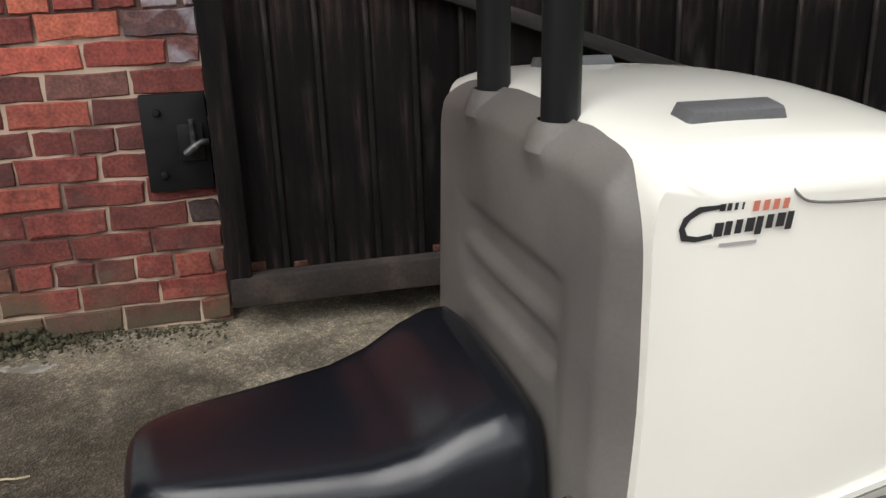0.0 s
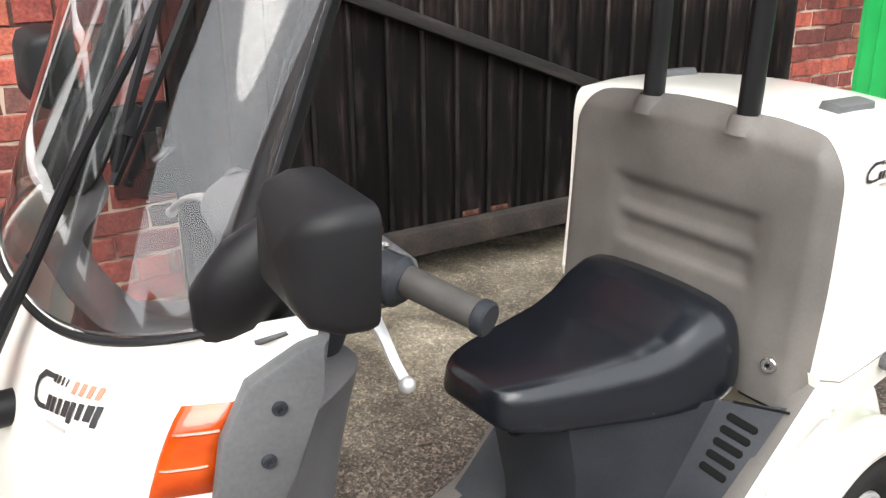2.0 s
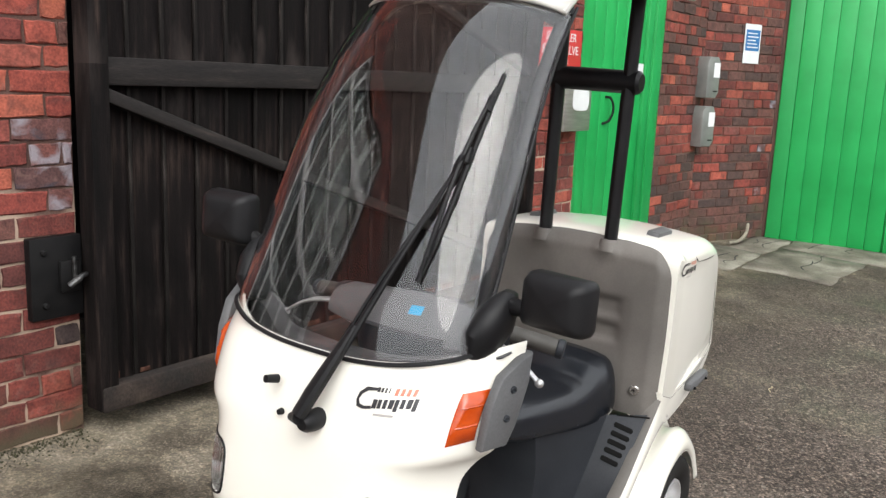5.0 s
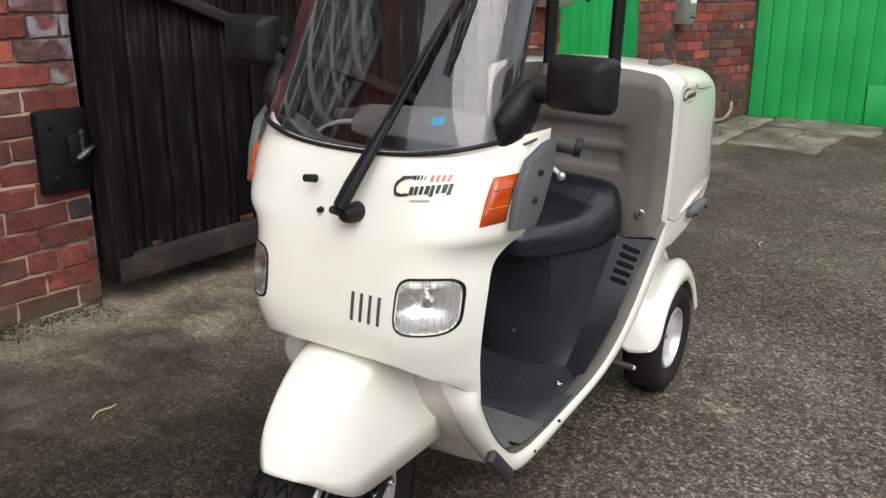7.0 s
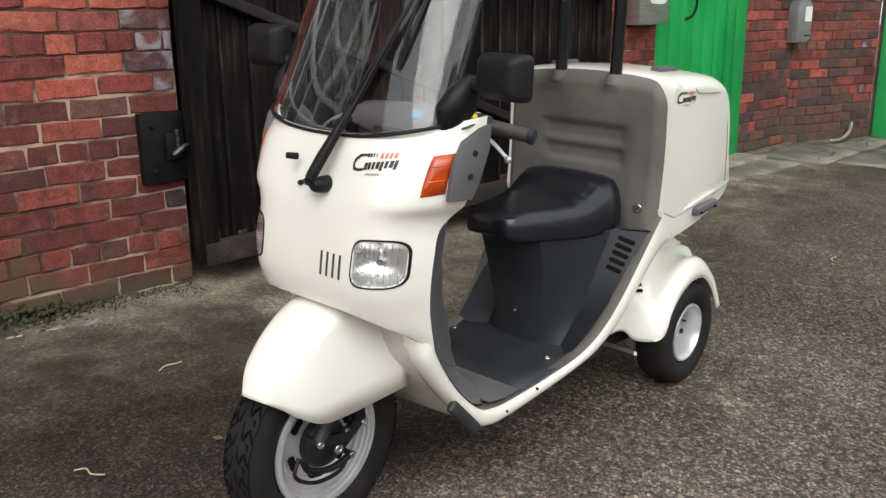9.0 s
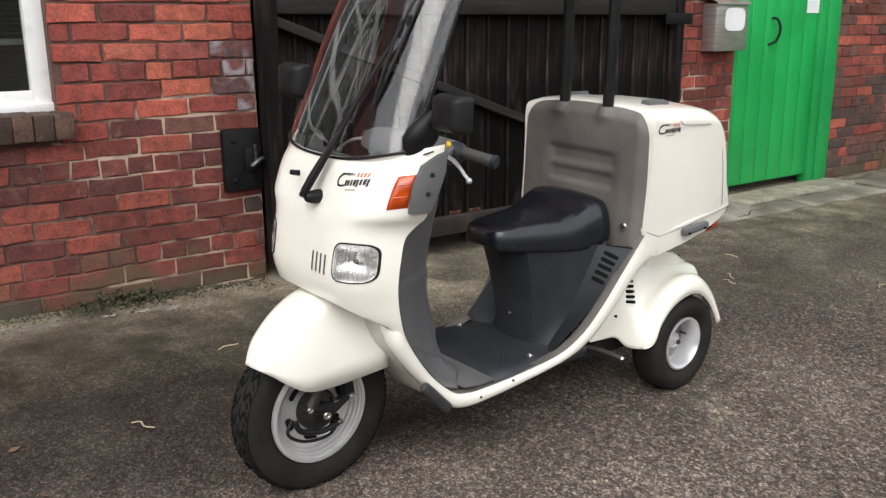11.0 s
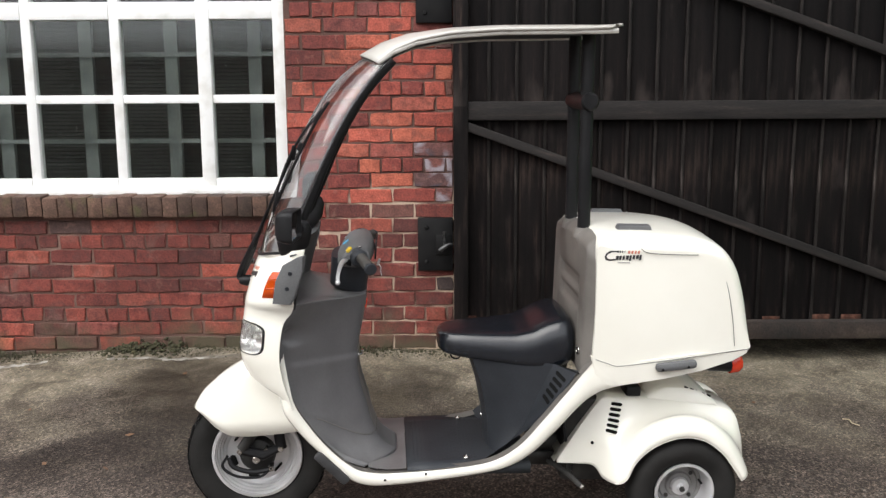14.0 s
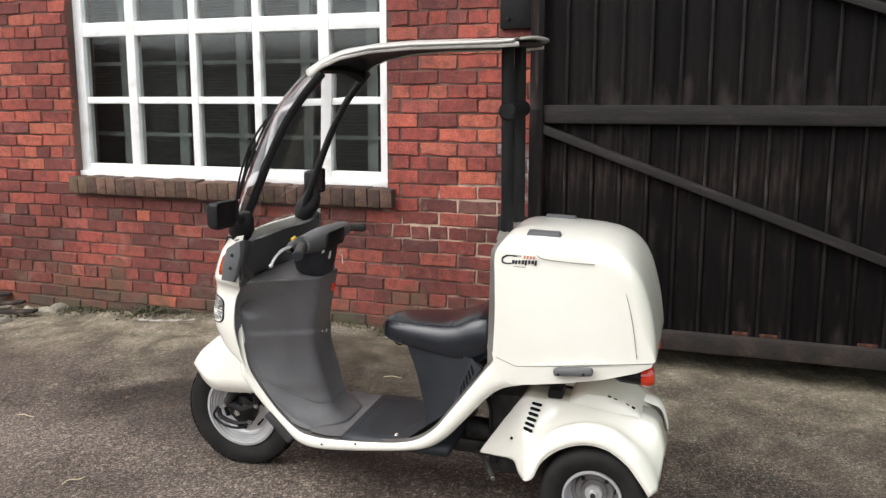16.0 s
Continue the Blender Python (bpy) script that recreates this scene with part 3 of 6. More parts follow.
wall_c = Bricks("wall_pier", "dark weathered brick pier beside the green door", pose(0, WALL_Y, 0))
mortar_wall(wall_c.root, 4.86, 5.72, -0.4, 6.2)
wall_c.lay(4.86, 5.72, -0.12, 3.2, near=(4.8, 5.8), pick=lambda x, z, r: M_SOOT if r < (0.85 if z < 0.6 else 0.5) else (M_BRICK_OLD if r < 0.8 else None), shift=1)
mortar_wall(wall_c.root, 3.56, 4.86, 2.35, 6.2)
wall_c.lay(3.56, 4.86, 2.35, 3.2)
wall_c.finish()

# the wall turns towards the viewer
turn = math.degrees(math.atan2(1.76 - 2.1, 6.73 - 5.72))
wall_t = Bricks("wall_corner", "stained red brick wall in the corner of the yard", pose(5.72, WALL_Y, 0, 0, 0, turn))
LT = math.hypot(1.01, 0.34)
mortar_wall(wall_t.root, 0, LT, -0.4, 6.2)
wall_t.lay(0, LT, -0.14, 3.2, near=(-1, 2), pick=lambda x, z, r: M_BLOOM if x > 0.86 and r < 0.35 else (M_SOOT if r < (0.7 if z < 0.5 else 0.45) else (M_BRICK_OLD if r < 0.8 else None)), shift=3)
wall_t.finish()

EAST = pose(6.73, 1.76, 0, 0, 0, -72)
wall_e = tagged(new("wall_east"), "red brick wall over and beside green doors", "brick wall", kind="structure")
wall_e.matrix_world = EAST
mortar_wall(wall_e, 0, 12, -0.6, 4.2, [(0.03, 2.9, -0.6, 3.0)])
# walls out of view, added to shape the sky light and the reflections
for nm, loc_m, w, h in (("added_wall_west", pose(-6.5, -2.4, 0, 0, 0, 90), 4.74, 1.5), ("added_wall_far_west", pose(-11, -14, 0, 0, 0, 90), 14, 2.6), ("added_wall_south", pose(11, -13, 0, 0, 0, 180), 24, 2.8)):
    o = tagged(new(nm), "plain brick wall closing the yard", "brick wall", kind="structure")
    o.matrix_world = loc_m
    part("mortar", box(0, w, 0.0, 0.25, -1.2, h), M_MORTAR, o, smooth=None)

# dark yard behind the gate and rooms behind the windows
o = tagged(new("backdrop_room"), "unlit rooms behind the wall", "room", kind="structure")
# near-black panels; the lack of light in there is put into their colour
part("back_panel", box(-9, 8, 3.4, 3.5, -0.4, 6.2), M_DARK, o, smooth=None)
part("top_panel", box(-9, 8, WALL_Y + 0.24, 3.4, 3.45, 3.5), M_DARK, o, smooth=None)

# ---- the window ----
win = tagged(new("window_1"), "white painted multi-pane timber window with dim glass", "window", kind="structure")
FY = 2.165
bars_x = [WX0 + 0.02, -2.763, -2.283, -1.816, -1.348, WX1 - 0.02]
bars_w = [0.05, 0.034, 0.026, 0.026, 0.036, 0.05]
bars_z = [0.985, 1.437, 1.895, 2.36, 2.825, 3.29]
for bx, bw in zip(bars_x, bars_w):
    d = 0.0 if bw > 0.03 else 0.006
    part("glazing_bar", box(bx - bw, bx + bw, FY + d, FY + 0.07, WZ0, WZ1, bevel=0.004), M_WHITE_WOOD, win)
for bz, bh in zip(bars_z, (0.03, 0.022, 0.045, 0.022, 0.045, 0.03)):
    for a, b, wa, wb in zip(bars_x, bars_x[1:], bars_w, bars_w[1:]):
        d = 0.0 if bh > 0.025 else 0.008
        part("glazing_bar", box(a + wa, b - wb, FY + d + 0.002, FY + 0.068, bz - bh, bz + bh, bevel=0.004), M_WHITE_WOOD, win)
part("window_ledge", box(WX0 - 0.03, WX1 + 0.03, FY - 0.025, FY + 0.1, WZ0 - 0.028, WZ0 + 0.012, bevel=0.006), M_WHITE_WOOD, win)

M_PANE = bpy.data.materials.new("old_window_glass")
M_PANE.use_nodes = True
pb = M_PANE.node_tree.nodes["Principled BSDF"]
pb.inputs["Base Color"].default_value = (0.75, 0.8, 0.78, 1)
pb.inputs["Roughness"].default_value = 0.06
pb.inputs["Transmission Weight"].default_value = 1.0
pb.inputs["IOR"].default_value = 1.45
wvn = M_PANE.node_tree.nodes.new("ShaderNodeTexNoise")
wvn.inputs["Scale"].default_value = 5
wvb = M_PANE.node_tree.nodes.new("ShaderNodeBump")
wvb.inputs["Strength"].default_value, wvb.inputs["Distance"].default_value = 0.06, 0.01
M_PANE.node_tree.links.new(wvn.outputs["Fac"], wvb.inputs["Height"])
M_PANE.node_tree.links.new(wvb.outputs["Normal"], pb.inputs["Normal"])
for a, b, wa, wb in zip(bars_x, bars_x[1:], bars_w, bars_w[1:]):
    for c, d, hc, hd in zip(bars_z, bars_z[1:], (0.03, 0.022, 0.045, 0.022, 0.045), (0.022, 0.045, 0.022, 0.045, 0.03)):
        o = part("pane", box(a + wa - 0.004, b - wb + 0.004, FY + 0.035, FY + 0.041, c + hc - 0.004, d - hd + 0.004), M_PANE, win, smooth=None)
        o.visible_shadow = False

inside = tagged(new("window_blind"), "dim grey blind with pale security bars behind the glass", "blind")
bm = bmesh.new()
zb = 0.9
while zb < 3.2:
    add_box(bm, WX0 - 0.1, WX1 + 0.1, 2.46, 2.475, zb, zb + 0.015)
    zb += 0.021
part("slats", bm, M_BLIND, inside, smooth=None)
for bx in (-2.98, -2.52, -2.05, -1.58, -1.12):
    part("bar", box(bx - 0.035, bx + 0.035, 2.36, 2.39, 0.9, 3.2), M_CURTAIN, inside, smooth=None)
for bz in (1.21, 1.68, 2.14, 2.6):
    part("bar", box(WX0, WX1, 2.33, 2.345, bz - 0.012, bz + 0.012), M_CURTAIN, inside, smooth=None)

# brick-on-edge sill
sill = tagged(new("window_sill"), "weathered blue-brown brick sill under the window", "sill", kind="structure")
sx, k = WX0 - 0.02, 0
sm = []
for v in range(4):
    random.seed(50 + v)
    sm.append(mesh_from("brick", box(0, 0.0765, 0, 0.16, 0, 0.108 + random.uniform(-0.004, 0.004), bevel=0.006), M_SILL, 40))
while sx < WX1 + 0.0:
    o = new("brick", sm[k % 4])
    o.parent = sill
    o.matrix_local = pose(sx, WALL_Y - 0.055 + random.uniform(-0.004, 0.004), WZ0 - 0.135 + random.uniform(-0.004, 0.003), 4, random.uniform(-1, 1), 0)
    sx += 0.0795
    k += 1

# ---- the gate ----
gate = thing("timber_gate", "wide black-stained boarded timber gate with braces, shut", "gate", kind="structure")
GB = 2.055
seams = [GX0 + 0.04, *np.arange(0.155, GX1 - 0.08, 0.1447), GX1 - 0.04]
random.seed(4)
for x0, x1 in zip(seams, seams[1:]):
    w = x1 - x0
    part("plank", box(0.004, w - 0.004, 0, 0.022, 0.2 + random.uniform(-0.02, 0.01), 2.7, bevel=0.004), M_GATE, gate, at=pose(x0, GB + random.uniform(-0.002, 0.003), 0))
    if x1 < GX1 - 0.06:
        part("cover_strip", box(-0.008, 0.008, 0, 0.013, 0.2, 2.7, bevel=0.003), M_STRIP, gate, at=pose(x1 + random.uniform(-0.003, 0.003), GB - 0.013, 0))
    if random.random() < 0.6:
        a0 = random.uniform(0.01, 0.05)
        part("rotten_foot", box(a0, random.uniform(a0 + 0.03, w - 0.012), 0, 0.004, 0.246, 0.262 + random.uniform(0, 0.014), bevel=0.0015), M_ROT, gate, at=pose(x0, GB - 0.0042, 0))
for x0, x1, y0 in ((GX0, GX0 + 0.075, 1.982), (GX1 - 0.07, GX1, 1.982)):
    part("stile", box(x0, x1, y0, GB + 0.025, 0.16, 2.7, bevel=0.008), M_GATE, gate)
for z0, z1 in ((1.318, 1.414), (2.5, 2.6)):
    part("rail", box(GX0 + 0.07, GX1 - 0.07, 1.998, GB - 0.013, z0, z1, bevel=0.006), M_GATE_RAIL, gate)
part("bottom_rail", box(GX0 + 0.005, GX1 - 0.01, 1.977, GB - 0.013, 0.155, 0.252, bevel=0.01), M_GATE_FOOT, gate, "rotten bottom rail with pale lichen")


def brace(p, q, w=0.023):
    d = Vector(q) - Vector(p)
    o = part("brace", box(0, d.length, 0, 0.05, -w, w, bevel=0.006), M_GATE_RAIL, gate)
    o.matrix_local = Matrix.Translation(p) @ Matrix.Rotation(-math.atan2(d.z, d.x), 4, "Y")
    return o


brace((0.03, 1.993, 1.291), (2.79, 1.993, 0.298))
brace((1.0, 1.993, 2.075), (2.79, 1.993, 1.44))
post = tagged(new("gate_post", mesh_from("gate_post", box(GX1 + 0.003, GX1 + 0.055, 2.03, 2.2, -0.1, 2.75, bevel=0.006), M_GATE, 40)), "black timber post at the gate's hinges", "post")
for z in (1.26, 2.45):
    part("strap_hinge", box(2.68, GX1 + 0.07, 1.975, 1.993, z, z + 0.07, bevel=0.006), M_IRON, gate)
tagged(new("gate_threshold", mesh_from("gate_threshold", box(GX0 - 0.06, GX1, 2.12, 2.5, -0.2, 0.0, bevel=0.02), M_STONE, 40)), "old stone threshold under the gate", "threshold", kind="structure")

# lock plates on the wall beside the gate
def lock_plate(z0, z1, name, label, latch):
    root = thing(name, label, "lock")
    part("plate", box(-0.222, -0.036, 2.062, 2.1, z0, z1, bevel=0.004), M_IRON, root)
    for bz in (z0 + 0.05, z1 - 0.05):
        part("bolt_head", lathe([(0.0, -0.012), (0.008, -0.011), (0.012, -0.004), (0.012, 0.0)], 12, Matrix.Translation((-0.175, 2.062, bz))), M_IRON, root)
    if latch:
        part("keeper", box(-0.125, -0.05, 2.045, 2.062, 0.61, 0.72, bevel=0.005), M_IRON, root)
        part("latch", tube(smooth_path([(-0.105, 2.03, 0.635), (-0.08, 2.02, 0.655), (-0.06, 2.02, 0.668), (-0.04, 2.03, 0.668)], 5), [0.012] * 8 + [0.009] * 8, 10), M_LATCH, root, "worn dark steel latch")
        part("pin", tube([(-0.08, 2.035, 0.66), (-0.08, 2.035, 0.735)], 0.008, 10), M_LATCH, root)
    return root


lock_plate(0.52, 0.805, "gate_lock", "black iron lock plate with a steel latch on the wall", True)
lock_plate(1.815, 2.1, "gate_hinge_plate", "black iron plate on the brick wall beside the gate", False)

# ---- the sign and the post box ----
def letters(text, size, m, material, parent, name="lettering"):
    c = bpy.data.curves.new(name, "FONT")
    c.body, c.size, c.align_x, c.extrude = text, size, "CENTER", 0.0006
    tmp = bpy.data.objects.new(name, c)
    scene.collection.objects.link(tmp)
    me = bpy.data.meshes.new_from_object(tmp.evaluated_get(bpy.context.evaluated_depsgraph_get()))
    bpy.data.objects.remove(tmp)
    me.materials.clear()
    me.materials.append(material)
    ob = new(name, me)
    ob.parent = parent
    ob.matrix_local = m
    return ob


sign = thing("stop_valve_sign", "red sign with white capitals on the brick wall", "sign")
part("plate", box(3.0, 3.52, WALL_Y - 0.016, WALL_Y - 0.008, 1.458, 1.72, bevel=0.002), M_SIGN, sign)
for txt, z, s in (("SPRINKLER", 1.645, 0.075), ("STOP VALVE", 1.565, 0.078), ("INSIDE", 1.487, 0.06)):
    letters(txt, s, pose(3.26, WALL_Y - 0.018, z, 90, 0, 0), M_PAPER, sign)

pbx = thing("wall_post_box", "brushed steel letter box with a sloping lid on the wall", "letter box")
part("body", prism([(3.175, 1.085), (3.52, 1.085), (3.52, 1.39), (3.175, 1.39)], 1.985, WALL_Y - 0.004, bevel=0.006), M_STEEL, pbx)
part("lid", sheet([[(3.165, 2.1, 1.45), (3.53, 2.1, 1.45)], [(3.165, 1.975, 1.40), (3.53, 1.975, 1.40)], [(3.165, 1.972, 1.385), (3.53, 1.972, 1.385)]]), M_STEEL, pbx)
part("label_card", prism([(3.285 + 0.105 * math.copysign(abs(math.cos(t)) ** 0.5, math.cos(t)) + 0.09, 1.29 + 0.075 * math.copysign(abs(math.sin(t)) ** 0.5, math.sin(t))) for t in np.linspace(0, 2 * math.pi, 25)[:-1]], 1.981, 1.9845), M_PAPER, pbx, "white rounded card")

# ---- green door beside the pier ----
gd = tagged(new("door_1"), "green painted boarded door in a green frame, shut", "door", kind="structure")
part("door_leaf", box(3.62, 4.6, 2.15, 2.2, 0.1, 2.3), M_GREEN, gd)
for i in range(6):
    part("plank", box(3.622 + i * 0.163, 3.622 + i * 0.163 + 0.158, 2.138, 2.15, 0.11, 2.3, bevel=0.004), M_GREEN, gd)
for x0, x1 in ((3.562, 3.62), (4.6, 4.7)):
    part("frame", box(x0, x1, 2.115, 2.2, 0.02, 2.33, bevel=0.006), M_GREEN_DK, gd)
part("frame", box(4.7, 4.855, 2.10, 2.2, 0.02, 2.33, bevel=0.006), M_GREEN_DK, gd)
part("frame", box(3.562, 4.855, 2.115, 2.2, 2.3, 2.35, bevel=0.004), M_GREEN_DK, gd)
part("pull_handle", tube(smooth_path([(4.02, 2.138, 1.30), (4.03, 2.10, 1.29), (4.05, 2.085, 1.22), (4.03, 2.10, 1.14), (3.99, 2.138, 1.11)], 5), 0.009, 10), M_IRON, gd, "black iron pull handle")
part("notice", box(4.44, 4.595, 2.132, 2.136, 1.335, 1.55), M_PAPER, gd, "white paper notice")
part("step", box(3.5, 4.9, 1.86, 2.14, -0.2, 0.045, bevel=0.015), M_STONE, gd, "worn stone step")

# ---- corner fittings ----
def wall_unit(x, z, name, label):
    root = thing(name, label, "entry phone", pose(5.72, WALL_Y, 0, 0, 0, turn) @ pose(x, 0, z))
    poly = [(-0.075, 0.0), (0.055, 0.0), (0.085, 0.05), (0.085, 0.29), (0.055, 0.34), (-0.045, 0.34), (-0.075, 0.30)]
    part("case", prism(poly, -0.15, 0.0, bevel=0.012), M_BOXGREY, root)
    part("label_plate", box(0.0, 0.075, -0.153, -0.149, 0.17, 0.29), M_PAPER, root, "white label")
    part("speaker", box(0.01, 0.065, -0.153, -0.149, 0.05, 0.06), M_IRON, root)
    return root


wall_unit(-0.04, 1.31, "entry_box", "grey metal wall box with a white label")
wall_unit(-0.05, 0.90, "entry_box", "grey metal wall box below another")
nt = thing("wall_notice", "white notice with a blue printed panel on the brick wall", "notice", pose(5.72, WALL_Y, 0, 0, 0, turn))
part("sheet", box(0.5, 0.72, -0.012, -0.006, 1.62, 1.96), M_PAPER, nt)
part("print", box(0.515, 0.705, -0.0145, -0.0125, 1.73, 1.91), M_BLUE, nt)
for i in range(5):
    part("text_bar", box(0.535, 0.685 - 0.02 * (i % 3), -0.0165, -0.0147, 1.755 + i * 0.03, 1.765 + i * 0.03), M_PAPER, nt, smooth=None)
tagged(new("bent_pipe", mesh_from("bent_pipe", tube(smooth_path([(6.42, 1.80, 0.165), (6.30, 1.77, 0.10), (6.12, 1.77, 0.052), (5.98, 1.81, 0.046)], 6), 0.015, 10), M_STONE, 60)), "pale bent pipe lying at the foot of the wall", "pipe")

# ---- big green doors ----
big = tagged(new("door_2"), "tall green boarded double doors, shut", "door", kind="structure")
big.matrix_world = EAST
part("frame", box(0.03, 0.16, -0.02, 0.1, -0.4, 3.0, bevel=0.006), M_GREEN_DK, big)
part("frame", box(2.8, 2.9, -0.02, 0.1, -0.4, 3.0, bevel=0.006), M_GREEN_DK, big)
for i in range(18):
    x = 0.165 + i * 0.146
    lo = -0.03 - 0.035 * x
    part("plank", box(x, x + 0.1445, 0.0, 0.03, lo, 2.96, bevel=0.004), M_GREEN, big)
part("backing", box(0.16, 2.8, 0.03, 0.05, -0.3, 2.98), M_GREEN_DK, big, smooth=None)
part("ledge_board", box(1.05, 2.75, -0.02, 0.0, -0.04, 0.33, bevel=0.004), M_GREEN, big)

# ---- concrete apron and clutter by the walls ----
slab = 0
for sx0, sx1, sy0, sy1 in ((2.95, 3.9, 1.62, 2.09), (3.92, 4.95, 1.58, 2.09), (4.97, 5.9, 1.45, 2.02), (5.2, 6.3, 0.75, 1.43), (5.92, 6.72, 1.45, 1.80), (6.32, 7.0, 0.55, 1.43), (6.5, 7.1, -0.5, 0.53)):
    rr = []
    for gx in np.linspace(sx0, sx1, 7):
        rr.append([(gx + 0.05 * noise.noise(Vector((gx, gy * 3, 1))), gy + 0.06 * noise.noise(Vector((gx * 3, gy, 2))), ground_z(gx, gy) + 0.0015 + 0.0015 * noise.noise(Vector((gx * 3, gy * 3, 4)))) for gy in np.linspace(sy0, sy1, 6)])
    o = tagged(new("concrete_slab", mesh_from("concrete_slab", sheet(rr), M_SLAB, 50)), "cracked damp concrete slab before the doors", "pavement", kind="structure")
    md = o.modifiers.new("thickness", "SOLIDIFY")
    md.thickness, md.offset = 0.008, 0.0
    slab += 1
    random.seed(70 + slab)
    for k in range(2):
        cx, cy = random.uniform(sx0 + 0.1, sx1 - 0.3), random.uniform(sy0 + 0.08, sy1 - 0.1)
        line = [(cx + 0.11 * q, cy + random.uniform(-0.04, 0.04) + 0.02 * q * (k - 0.5), 0) for q in range(5)]
        part("crack", tube(smooth_path([(x, y, ground_z(x, y) + 0.005) for x, y, _ in line], 3), 0.006, 5, flat=0.3), M_DARK, o)

random.seed(11)
bm = bmesh.new()
for i in range(2300):
    x = random.uniform(-3.8, -0.05)
    y = WALL_Y - abs(random.gauss(0, 0.06)) - 0.005
    r = random.uniform(0.003, 0.009) * (1.4 if noise.noise(Vector((x * 2, 0, 0))) > 0.05 else 0.6)
    z = ground_z(x, y) + random.uniform(0, 0.05) * max(0.0, 0.45 + 1.6 * noise.noise(Vector((x * 2.1, 3, 0)))) * max(0.0, 1 - (WALL_Y - y) / 0.12)
    bmesh.ops.create_icosphere(bm, subdivisions=1, radius=r, matrix=pose(x, y, z, random.uniform(0, 90), 0, random.uniform(0, 90)) @ Matrix.Diagonal((1.3, 1, 0.7, 1)))
o = tagged(new("moss", mesh_from("moss", bm, M_MOSS, 60)), "moss and grit along the foot of the wall", "moss", kind="stuff")
bm = bmesh.new()
for i in range(260):
    x = random.choice((random.gauss(-0.75, 0.2), random.uniform(-3.5, -0.2)))
    y = WALL_Y - abs(random.gauss(0, 0.05)) - 0.01
    z = ground_z(x, y)
    a, h = random.uniform(0, 6.28), random.uniform(0.012, 0.05)
    d = Vector((math.cos(a), math.sin(a) * 0.6 - 0.3, 0)) * h * 0.6
    p = Vector((x, y, z))
    wv = Vector((-math.sin(a), math.cos(a), 0)) * 0.003
    bm.faces.new([bm.verts.new(p - wv), bm.verts.new(p + wv), bm.verts.new(p + d * 0.5 + wv * 0.7 + Vector((0, 0, h * 0.7))), bm.verts.new(p + d + Vector((0, 0, h)))])
o = tagged(new("weeds", mesh_from("weeds", bm, M_MOSS)), "small weeds and grass at the wall foot", "weeds", kind="stuff")
bm = bmesh.new()
for x0, x1 in ((-2.6, -2.2), (-1.85, -0.55)):
    for gx in np.arange(x0, x1, 0.016):
        w = 0.008 + 0.05 * abs(noise.noise(Vector((gx * 4, 1, 0)))) + 0.012 * random.random()
        y = 1.93 + 0.05 * noise.noise(Vector((gx * 3, 7, 0))) + random.uniform(-0.012, 0.012)
        bmesh.ops.create_icosphere(bm, subdivisions=2, radius=w, matrix=pose(gx, y, ground_z(gx, y)) @ Matrix.Diagonal((1.2, 1, 0.06, 1)))
o = tagged(new("cement_spill", mesh_from("cement_spill", bm, M_CHALK, 60)), "pale line of old cement along the asphalt edge", "cement", kind="stuff")

random.seed(21)
for i in range(9):
    x, y = ((-1.25, -0.15), (1.95, 0.9), (2.05, 0.95), (-1.9, 0.35), (2.35, 1.1), (1.7, 1.2), (-1.05, 0.9), (2.6, 0.4), (-0.5, 1.35))[i]
    a = random.uniform(0, 360)
    pts = [(0, 0, 0.006), (0.03, 0.012, 0.012), (0.06, 0.0, 0.009), (0.09, 0.016, 0.006)]
    o = tagged(new("straw", mesh_from("straw", tube(smooth_path(pts, 3), 0.0025, 5), M_STRAW)), "dry pale straw on the asphalt", "straw", group="straws on the ground")
    o.matrix_world = pose(x, y, ground_z(x, y), 0, 0, a)
for i in range(14):
    x, y = random.uniform(-2.6, 2.6), random.uniform(0.6, 1.95)
    bm = bmesh.new()
    bm.faces.new([bm.verts.new(p) for p in ((-0.02, 0, 0.004), (0, -0.009, 0.002), (0.022, 0, 0.006), (0, 0.01, 0.008))])
    o = tagged(new("leaf", mesh_from("leaf", bm, M_LEAF)), "small dead brown leaf on the ground", "leaf", group="dead leaves")
    o.matrix_world = pose(x, y, ground_z(x, y) + 0.003, 0, 0, random.uniform(0, 360))

random.seed(31)
bm = bmesh.new()
for i in range(60):
    x, y = random.uniform(-4.6, -3.35), random.uniform(1.7, 2.05)
    r = random.uniform(0.012, 0.05)
    bmesh.ops.create_icosphere(bm, subdivisions=1, radius=r, matrix=pose(x, y, ground_z(x, y) + 0.3 * r, random.uniform(0, 90), 0, random.uniform(0, 180)) @ Matrix.Diagonal((1.5, 0.9, 0.6, 1)))
o = tagged(new("rubble", mesh_from("rubble", bm, M_STONE, 20)), "small heap of broken stone at the wall foot", "rubble", kind="stuff")
for i in range(4):
    a = 10 + 12 * i
    o = tagged(new("scrap_board", mesh_from("scrap_board", box(-0.32, 0.32, -0.03, 0.03, 0, 0.018, bevel=0.004), M_GATE_FOOT, 40)), "weathered scrap of board lying by the wall", "board", group="scrap boards")
    o.matrix_world = pose(-3.75 - 0.2 * i, 1.82 + 0.05 * i, ground_z(-3.8, 1.85) + 0.03 + 0.02 * i, 3, -4, a)


# ---- the scooter: x runs from its front axle to its tail, y to its right, z up ----
SCOOT = pose(-0.722, 0.30, 0.0, 2.0, 1.6, 4.0)

